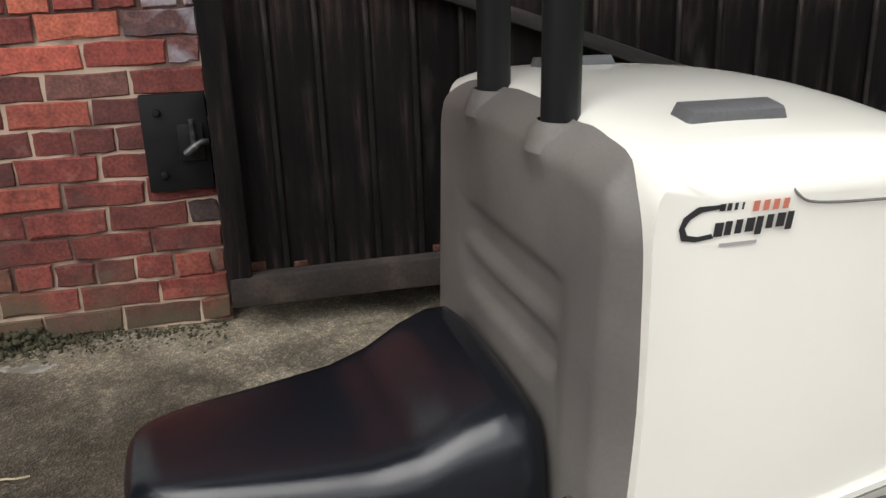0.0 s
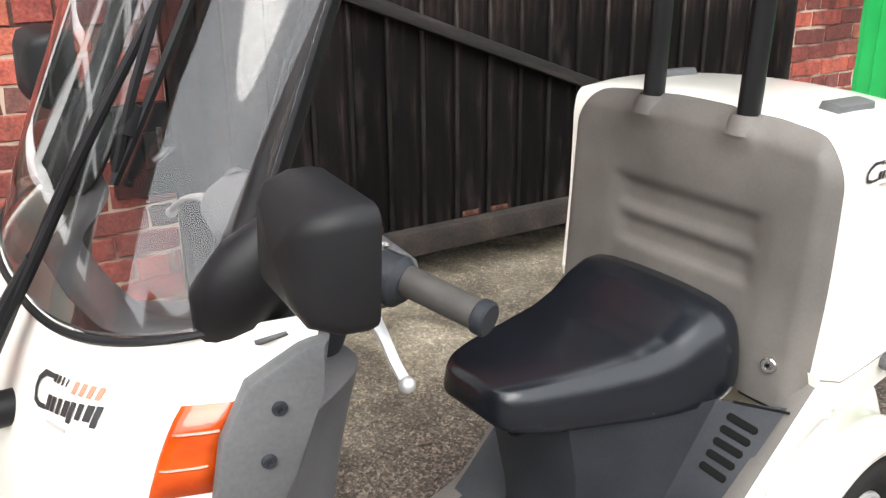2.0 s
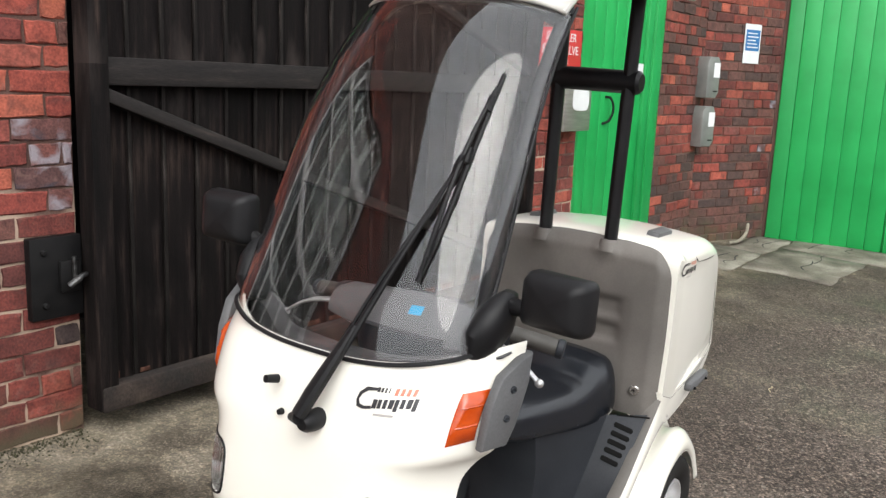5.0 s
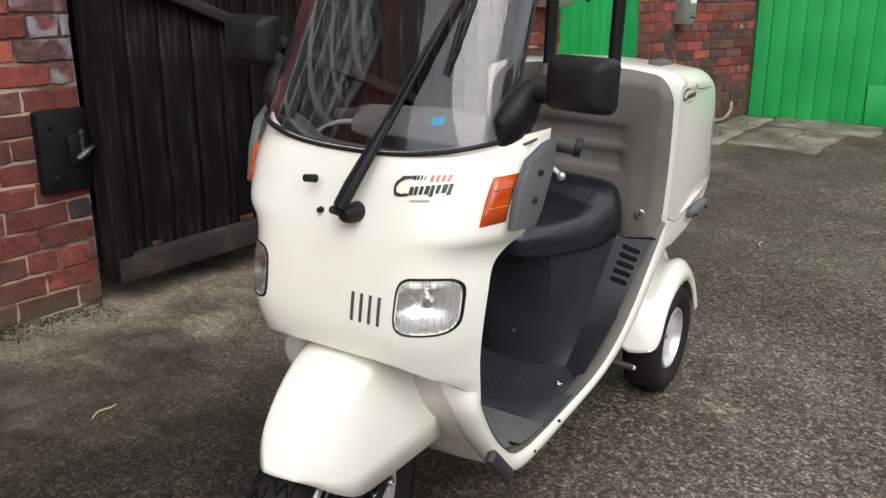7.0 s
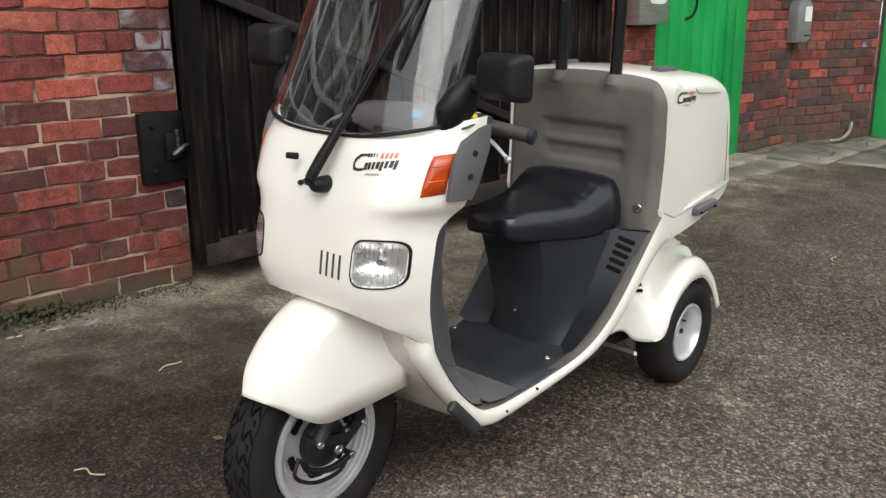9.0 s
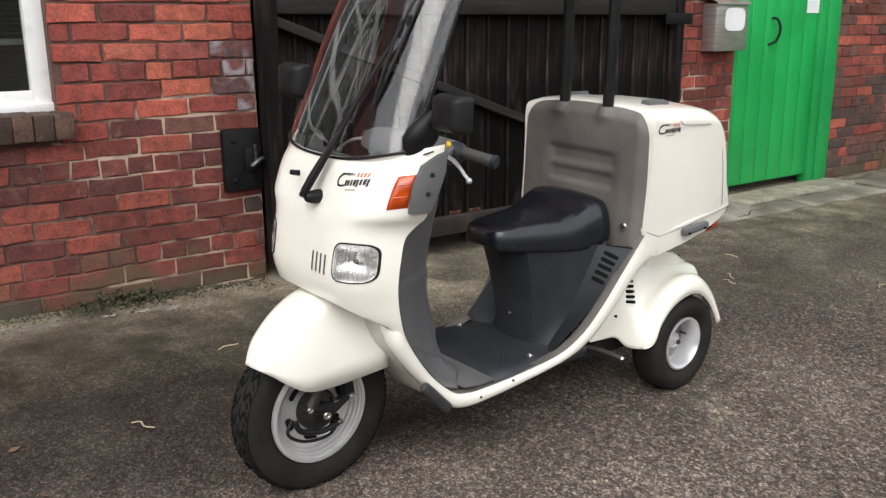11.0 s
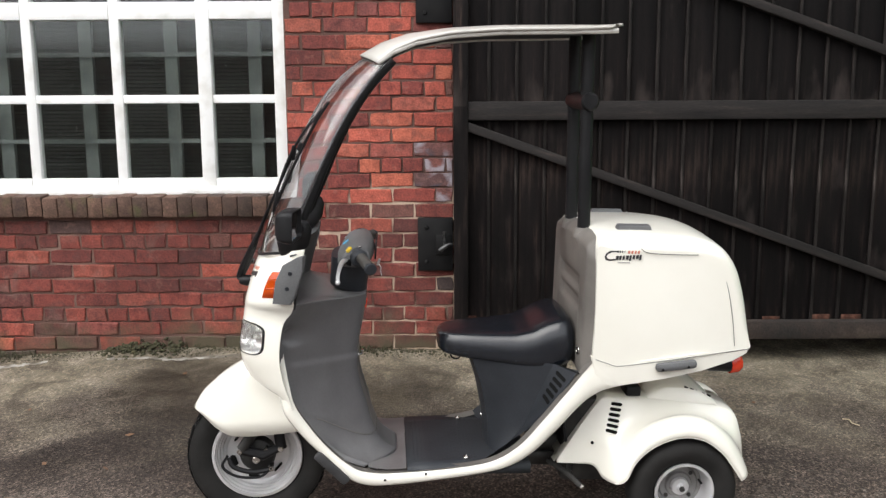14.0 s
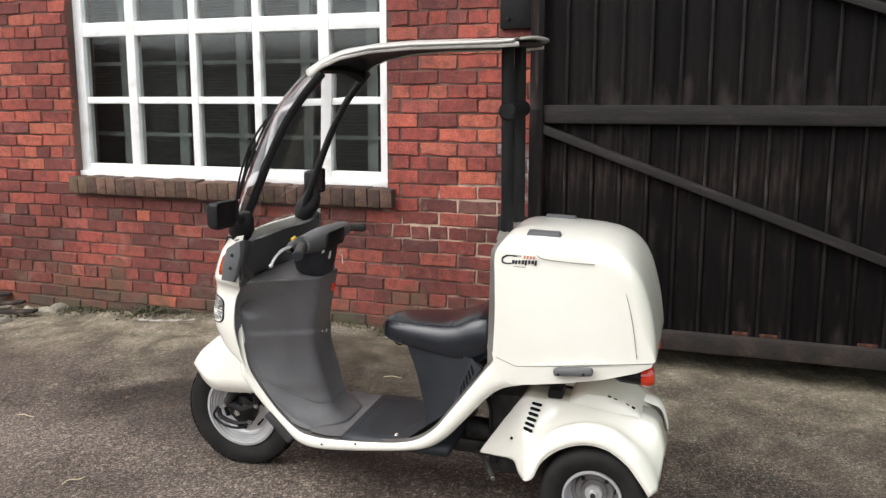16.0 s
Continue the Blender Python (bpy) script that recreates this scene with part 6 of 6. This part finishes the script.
part("bracket", box(1.225, 1.275, -0.128, -0.05, 0.472, 0.505, bevel=0.006), M_BLACK, sc)

# -- engine, axle and stand
part("engine_block", box(1.02, 1.36, -0.11, 0.11, 0.16, 0.46, bevel=0.02), M_ENGINE, sc, "dark oily engine under the rear cover")
part("frame_spine", box(0.45, 1.08, -0.05, 0.05, 0.19, 0.245, bevel=0.012), M_ENGINE, sc)
part("tilt_joint", tube([(0.92, 0, 0.27), (1.06, 0, 0.27)], 0.045, 14), M_ENGINE, sc)
for y in (-0.06, -0.085, 0.07):
    part("cable", tube(smooth_path([(0.98, y, 0.47), (1.02, y * 1.2, 0.40), (1.03, y * 1.4, 0.32), (1.08, y * 1.2, 0.25)], 4), 0.006, 6), M_BLACK, sc)
part("spring", tube([(1.045 + 0.012 * math.cos(a), -0.13 + 0.012 * math.sin(a), 0.24 - a * 0.0012) for a in np.linspace(0, 28, 80)], 0.0025, 5), M_ENGINE, sc)
part("stand_lever", tube([(0.98, -0.10, 0.235), (1.03, -0.17, 0.22), (1.066, -0.232, 0.204)], [0.010, 0.010, 0.009], 10), M_ENGINE, sc, "black stand lever with a bare metal tip")
part("lever_tip", tube([(1.062, -0.226, 0.2055), (1.070, -0.239, 0.201)], 0.0075, 10), M_CHROME, sc)
part("kick_arm", tube([(1.10, -0.125, 0.25), (1.16, -0.13, 0.235), (1.17, -0.165, 0.232)], 0.008, 8), M_ENGINE, sc)
part("axle", tube([(1.41, -0.17, 0.19), (1.41, 0.17, 0.19)], 0.022, 12), M_ENGINE, sc)


def tyre(radius, half, rim, seg=120):
    """A tyre round the y axis."""
    prof = [(rim, half * 0.62), (rim + 0.012, half * 0.86), ((radius + rim) / 2, half), (radius - 0.022, half * 0.98), (radius - 0.010, half * 0.86), (radius - 0.003, half * 0.62), (radius, half * 0.3), (radius, 0.0)]
    prof = [(r, -y) for r, y in prof] + [(r, y) for r, y in prof[-2::-1]]
    rows = []
    for r, y in prof:
        rows.append([(r * math.cos(2 * math.pi * k / seg), y, r * math.sin(2 * math.pi * k / seg)) for k in range(seg)])
    return sheet(rows, True)


# -- front wheel
fw = part("front_wheel", tyre(0.217, 0.046, 0.138), M_TYRE, sc, "black front tyre on a silver rim", smooth=30, at=pose(0, 0, 0.230, 0, 0, 1) @ Matrix.Diagonal((1.075, 1.04, 1.075, 1)))
part("rim", lathe([(0.141, -0.036), (0.139, -0.042), (0.130, -0.043), (0.1285, -0.036), (0.1255, -0.0355), (0.123, -0.0275), (0.1185, -0.0265), (0.116, -0.0185), (0.111, -0.0175), (0.1085, -0.009), (0.101, -0.007), (0.100, 0.007), (0.115, 0.026), (0.127, 0.036), (0.139, 0.042), (0.141, 0.036)], 56), M_RIM, fw, "silver pressed steel rim with stepped rings", smooth=20)
part("wheel_disc", lathe([(0.103, -0.008), (0.096, -0.004), (0.06, -0.006), (0.045, -0.012), (0.042, -0.018), (0.0, -0.018), (0.0, 0.018), (0.045, 0.018), (0.06, 0.006), (0.103, 0.006)], 48), M_RIM, fw, smooth=30)
for k in range(6):
    a = radians(60 * k + 20)
    part("rim_slot", tube([(0.082 * math.cos(a + d), -0.0115 + 0.001 * abs(d), 0.082 * math.sin(a + d)) for d in (-0.22, -0.18, 0.18, 0.22)], [0.004, 0.009, 0.009, 0.004], 8, flat=0.4), M_SEAM, fw)
bm = bmesh.new()


def on_tread(a, y):
    r = 0.2166 - 7.5 * max(0, abs(y) - 0.012) ** 2
    return (r * math.cos(a), y, r * math.sin(a))


for side in (-1, 1):
    for k in range(28):
        a0 = 2 * math.pi * (k + 0.5 * (side > 0)) / 28
        tube([on_tread(a0 + d, side * u) for u, d in ((0.005, -0.07), (0.010, 0.05), (0.016, 0.085), (0.021, 0.02), (0.026, -0.02), (0.033, 0.05), (0.038, 0.10))], [0.0016, 0.0036, 0.0036, 0.0036, 0.0036, 0.003, 0.0016], 5, bm)
        tube([on_tread(a0 + d, side * u) for u, d in ((0.024, 0.10), (0.030, 0.13), (0.031, 0.17))], [0.0016, 0.003, 0.0016], 5, bm)
    tube([on_tread(2 * math.pi * k / 112, side * (0.0395 + 0.0012 * (k % 4 > 1))) for k in range(113)], 0.0012, 5, bm)
part("tread_pattern", bm, M_SEAM, fw, "cut zigzag tread")
part("brake_drum", lathe([(0.0, -0.045), (0.03, -0.045), (0.05, -0.038), (0.056, -0.028), (0.056, -0.010)], 32), M_ENGINE, fw, "dark brake drum")
part("trailing_arm", tube([(0.075, -0.055, 0.035), (0.02, -0.064, 0.012), (-0.05, -0.060, 0.028)], [0.013, 0.017, 0.015], 10), M_BLACK, fw, "black trailing suspension arm")
part("brake_arm", tube(smooth_path([(-0.085, -0.055, 0.0), (-0.07, -0.062, -0.028), (-0.01, -0.062, -0.045), (0.05, -0.06, -0.035)], 4), 0.008, 8), M_BLACK, fw)
part("damper", tube([(-0.045, -0.062, 0.03), (0.0, -0.058, 0.10), (0.03, -0.05, 0.16)], [0.017, 0.017, 0.012], 12), M_ENGINE, fw)
part("fork_leg", tube([(0.075, -0.055, 0.035), (0.065, -0.055, 0.11), (0.06, -0.05, 0.22)], [0.017, 0.016, 0.016], 12), M_BLACK, fw)
part("fork_leg", tube([(0.075, 0.055, 0.035), (0.065, 0.055, 0.11), (0.06, 0.05, 0.22)], [0.017, 0.016, 0.016], 12), M_BLACK, fw)
part("brake_hose", tube(smooth_path([(-0.09, -0.05, 0.005), (-0.105, -0.056, -0.03), (-0.06, -0.064, -0.058), (0.01, -0.064, -0.06), (0.045, -0.058, -0.03)], 5), 0.0045, 8), M_BLACK, fw)
for x, z, r in ((0.0, 0.0, 0.012), (0.075, 0.035, 0.009), (-0.05, 0.028, 0.009), (0.045, -0.032, 0.008), (0.03, 0.028, 0.007)):
    bolt(fw, (x, -0.072 if r > 0.008 else -0.066, z), (0, -1, 0), r, M_CHROME)
    part("bolt_shank", tube([(x, -0.07, z), (x, -0.03, z)], r * 0.8, 8), M_ENGINE, fw)

# front mudguard
G = [((-0.214, 0, 0.4055), (-0.212, 0.022, 0.405), (-0.208, 0.030, 0.4025)), ((-0.190, 0, 0.447), (-0.184, 0.047, 0.438), (-0.178, 0.056, 0.383)), ((-0.160, 0, 0.478), (-0.153, 0.062, 0.466), (-0.143, 0.080, 0.356)), ((-0.105, 0, 0.522), (-0.098, 0.071, 0.510), (-0.094, 0.098, 0.332)), ((-0.03, 0, 0.562), (-0.026, 0.079, 0.546), (-0.028, 0.110, 0.331)), ((0.05, 0, 0.582), (0.052, 0.089, 0.556), (0.05, 0.128, 0.342)), ((0.15, 0, 0.578), (0.14, 0.100, 0.546), (0.134, 0.150, 0.358))]
tops, crs, bots = (smooth_path([g[k] for g in G], 5) for k in range(3))
rows = []
for t, c, b in zip(tops, crs, bots):
    half = []
    for u in (0.0, 0.35, 0.7, 0.9):
        half.append((t.x + (c.x - t.x) * u, c.y * u, t.z + (c.z - t.z) * u ** 3))
    half.append((c.x, c.y, c.z))
    for u in (0.06, 0.2, 0.45, 0.75, 1.0):
        bulge = 0.006 * math.sin(math.pi * u) * clamp((c.z - b.z) / 0.12, 0, 1)
        half.append((c.x + (b.x - c.x) * u, c.y + (b.y - c.y) * u ** 0.8 + bulge, c.z + (b.z - c.z) * u))
    rows.append([(x, -y, z) for x, y, z in half[:0:-1]] + half)
thicken(part("front_mudguard", sheet(rows), M_SHELL, sc, "white front mudguard", smooth=50, at=Matrix.Translation((0.058, 0, 0)) @ Matrix.Rotation(radians(6.0), 4, "Z") @ Matrix.Translation((-0.05, 0, 0))), 0.004)

# -- rear wheels
for s in (-1, 1):
    rw = part("rear_wheel", tyre(0.178, 0.060, 0.098, 72), M_TYRE, sc, "fat black rear tyre on a silver rim", smooth=50, at=pose(1.405, s * 0.198, 0.186) @ Matrix.Rotation(0 if s < 0 else math.pi, 4, "Z"))
    part("rim", lathe([(0.100, -0.044), (0.098, -0.050), (0.092, -0.051), (0.088, -0.044), (0.084, -0.020), (0.082, 0.006), (0.078, 0.020)], 48), M_RIM, rw, "dished silver rim", smooth=30)
    part("wheel_disc", lathe([(0.080, 0.016), (0.074, 0.024), (0.068, 0.026), (0.062, 0.018), (0.046, 0.016), (0.041, 0.008), (0.034, 0.008), (0.0, 0.008)], 48), M_DISC, rw, "dull dirty wheel disc", smooth=30)
    part("hub", lathe([(0.0, -0.022), (0.012, -0.022), (0.014, -0.010), (0.028, -0.008), (0.030, 0.006)], 24), M_RIM, rw)
    part("hub_nut", lathe([(0.0, -0.030), (0.008, -0.030), (0.010, -0.022), (0.010, -0.012)], 6), M_ENGINE, rw)
    for k in range(4):
        a = radians(45 + 90 * k)
        bolt(rw, (0.055 * math.cos(a), 0.017, 0.055 * math.sin(a)), (0, -1, 0), 0.007, M_ENGINE)
    part("valve", tube([(0.070, 0.020, 0.012), (0.070, -0.006, 0.012)], 0.004, 8), M_BLACK, rw)

# -- handlebar
MIDDLE = [(0.262, 0.900), (0.264, 0.918), (0.274, 0.940), (0.290, 0.958), (0.312, 0.974), (0.340, 0.982), (0.366, 0.979), (0.384, 0.966), (0.389, 0.945), (0.384, 0.920), (0.366, 0.900), (0.34, 0.890), (0.30, 0.888), (0.275, 0.890)]
OUTER = [(0.282, 0.922), (0.282, 0.932), (0.286, 0.944), (0.297, 0.957), (0.315, 0.967), (0.338, 0.972), (0.358, 0.969), (0.370, 0.960), (0.374, 0.946), (0.371, 0.932), (0.360, 0.920), (0.34, 0.914), (0.31, 0.914), (0.29, 0.916)]
hc = []
for y in (-0.194, -0.192, -0.186, -0.16, -0.13, -0.10, -0.07, -0.035, 0, 0.035, 0.07, 0.10, 0.13, 0.16, 0.186, 0.192, 0.194):
    t, k = clamp(abs(y) / 0.186, 0, 1) ** 1.3, 1 - 0.25 * step(0.186, 0.194, abs(y))
    pts = [((a + (c - a) * t), (b + (d - b) * t)) for (a, b), (c, d) in zip(MIDDLE, OUTER)]
    hc.append([(0.33 + (x - 0.33) * k, y, 0.943 + (z - 0.943) * k) for x, z in pts])
part("handlebar_cover", sheet(hc, True, caps=True), M_GREY_MID, sc, "grey handlebar cover", smooth=45)
rows = []
for t in np.linspace(0, 1, 9):
    row = []
    for k in range(32):
        a = 2 * math.pi * k / 32
        c, d = (math.copysign(abs(q) ** 0.65, q) for q in (math.cos(a), math.sin(a)))
        w = 0.112 - 0.050 * t ** 2
        x = 0.312 - 0.012 * t + (0.064 - 0.006 * t) * c
        low = 0.826 - 0.45 * (x - 0.248)
        row.append((x, w * d, 0.925 + (low - 0.925) * t))
    rows.append(row)
part("column_cover", sheet(rows, True, caps=True), M_GREY_DK, sc, "dark steering column cover", smooth=50)
part("instrument_panel", prism(rounded(0.075, 0.030, 0.012), 0, 0.006, bevel=0.002), M_BLACK, sc, "black instrument panel", at=framed((0.388, 0.0, 0.945), (0, -1, 0), (0.05, 0, 1)))
for y, z, w, h in ((-0.012, 0.880, 0.009, 0.014), (-0.075, 0.905, 0.012, 0.006)):
    part("label", prism(rounded(w, h, 0.001), 0, 0.001), M_WHITE_WOOD, sc, "small white label", at=framed((0.381 - 0.1 * (0.945 - z) - 0.003, y, z), (0, -1, 0), (0.2, 0, 1)))
for s in (-1, 1):
    g0, g1 = Vector((0.338, s * 0.170, 0.951)), Vector((0.380, s * 0.297, 0.931))
    gr = part("grip", tube([g0, g0.lerp(g1, 0.10), g0.lerp(g1, 0.12), g0.lerp(g1, 0.90)], [0.022, 0.022, 0.0165, 0.0160], 18), M_GRIP, sc, "worn dark rubber grip")
    part("end_cap", tube([g0.lerp(g1, 0.895), g0.lerp(g1, 0.91), g0.lerp(g1, 0.985), g1], [0.0165, 0.0185, 0.0185, 0.016], 18), M_GREY_DK, gr)
    part("collar", tube([(0.334, s * 0.172, 0.946), (0.344, s * 0.194, 0.943), (0.347, s * 0.202, 0.942)], [0.029, 0.028, 0.020], 18), M_GREY_DK, gr)
    part("lever_slot", tube([(0.296, s * 0.172, 0.933), (0.318, s * 0.1945, 0.930)], [0.012, 0.014], 10, flat=0.8), M_SEAM, sc)
    lev = smooth_path([(0.304, s * 0.176, 0.937), (0.296, s * 0.200, 0.937), (0.289, s * 0.228, 0.933), (0.284, s * 0.258, 0.921), (0.281, s * 0.282, 0.906), (0.282, s * 0.298, 0.894)], 4)
    n = len(lev)
    lv = part("brake_lever", tube(lev, [0.0115 - 0.0055 * min(1, 1.6 * k / n) for k in range(n)], 10, flat=0.55), M_LEVER, sc, "bare aluminium brake lever")
    bm = bmesh.new()
    bmesh.ops.create_icosphere(bm, subdivisions=2, radius=0.0085, matrix=Matrix.Translation((0.282, s * 0.300, 0.892)))
    part("lever_ball", bm, M_LEVER, lv)
part("choke_switch", box(-0.010, 0.010, -0.006, 0.006, -0.006, 0.006, bevel=0.0025), M_YELLOW, sc, "yellow switch", at=pose(0.310, -0.181, 0.967, 0, -32, 55))
part("sticker", prism(rounded(0.014, 0.011, 0.001), 0, 0.0008), M_CYAN, sc, "small blue sticker", at=framed((0.2925, -0.022, 0.9625), (0.12, -1, 0.05), (0.62, 0, 0.5)))
part("cover_screw", lathe([(0.0, -0.002), (0.006, -0.002), (0.007, 0.002)], 12, pose(0.342, -0.165, 0.9735, 90, 0, 0)), M_CHROME, sc)

# -- mirrors
def mirror(s, base, head, turn_, tall):
    root = part("mirror", tube([base + Vector((-0.035, -s * 0.018, -0.052)), base + Vector((-0.026, -s * 0.008, -0.02)), base + Vector((-0.004, s * 0.004, 0.014)), base + Vector((0.014, s * 0.014, 0.046)), base + Vector((0.016, s * 0.018, 0.062))], [0.024, 0.042, 0.043, 0.028, 0.014], 18, flat=0.75), M_BLACK, sc, "black plastic mirror on a moulded stalk")
    part("stalk", tube([base + Vector((0.010, s * 0.012, 0.04)), head + Vector((0.005, -s * 0.045, -0.022))], [0.016, 0.013], 12), M_BLACK, root)
    q = Matrix.Translation(head) @ Matrix.Rotation(turn_, 4, "Z")
    shell = rounded(0.060, 0.045 * tall, 0.014)
    rows_ = [[(y, x * k, z * k) for x, z in shell] for k, y in ((0.90, 0.012), (0.92, 0.021), (0.97, 0.021), (1.0, 0.014), (0.99, -0.004), (0.86, -0.024), (0.6, -0.032), (0.05, -0.034))]
    part("housing", sheet(rows_, True, caps=True), M_BLACK, root, smooth=50, at=q)
    part("glass", prism(rounded(0.053, 0.039, 0.011), 0, 0.002), M_MIRROR, root, at=q @ Matrix.Translation((0.013, 0, 0)) @ Matrix.Rotation(radians(-90), 4, "Z"))
    return root


mirror(-1, Vector((0.165, -0.262, 1.008)), Vector((0.150, -0.378, 1.075)), radians(-8), 1.0)
mirror(1, Vector((0.165, 0.262, 1.008)), Vector((0.150, 0.340, 1.100)), radians(0), 1.12)

# -- wiper
piv = Vector((-0.022, -0.046, 0.837))
wp = part("wiper", lathe([(0.0, -0.024), (0.010, -0.024), (0.015, -0.016), (0.018, 0.0), (0.018, 0.02)], 20, Matrix.Translation(piv) @ Matrix.Rotation(radians(-90), 4, "Z")), M_BLACK, sc, "black wiper with a double arm and blade")
JOINT = screen_at(-0.180, 1.252, 0.020)


def wiper_line(start, lift):
    """A nearly straight rod from the pivot to the blade's joint, kept clear of the screen."""
    pts = []
    for t in np.linspace(0, 1, 12):
        p = start.lerp(JOINT, float(t))
        clear_x = screen_at(p.y, max(0.94, p.z)).x - lift
        pts.append(Vector((min(p.x, clear_x), p.y, p.z)))
    return pts


arm = wiper_line(piv + Vector((-0.022, 0.002, 0.012)), 0.016)
link = wiper_line(piv + Vector((-0.018, 0.020, 0.016)), 0.016)
part("arm", tube(arm, [0.008, 0.008, 0.0078, 0.0074, 0.007, 0.0064, 0.006, 0.0055, 0.005, 0.0046, 0.0042, 0.004], 8, flat=0.8), M_BLACK, wp)
part("link", tube(link, 0.0036, 8), M_BLACK, wp)
cover = [a.lerp(c, 0.5) + Vector((-0.002, 0, 0)) for a, c in zip(arm[:5], link[:5])]
part("arm_cover", tube(cover, [0.017, 0.0195, 0.017, 0.0135, 0.008], 10, flat=0.6), M_BLACK, wp, "black moulded cover over the arm's foot")
part("arm_head", tube([piv + Vector((-0.016, 0.030, 0.004)), piv + Vector((-0.024, 0.006, 0.010))], [0.007, 0.012], 10), M_BLACK, wp)
bl = [screen_at(y, z, 0.006) for y, z in ((-0.164, 1.075), (-0.173, 1.13), (-0.181, 1.20), (-0.187, 1.28), (-0.190, 1.35), (-0.190, 1.412))]
part("blade", tube(smooth_path(bl, 4), 0.0045, 6), M_BLACK, wp)
bk = [screen_at(y, z, o) for y, z, o in ((-0.166, 1.085, 0.008), (-0.176, 1.15, 0.020), (-0.184, 1.24, 0.026), (-0.188, 1.32, 0.020), (-0.190, 1.39, 0.008))]
part("blade_frame", tube(smooth_path(bk, 4), 0.0042, 6), M_BLACK, wp)
for y, z in ((-0.172, 1.125), (-0.186, 1.275), (-0.190, 1.36)):
    part("blade_clip", tube([screen_at(y, z - 0.012, 0.012), screen_at(y, z + 0.012, 0.012)], 0.0075, 8, flat=0.7), M_BLACK, wp)
part("joint", tube([JOINT + Vector((0, 0.006, -0.022)), JOINT, JOINT + Vector((0.004, -0.006, 0.022))], [0.005, 0.0095, 0.006], 10, flat=0.8), M_BLACK, wp)
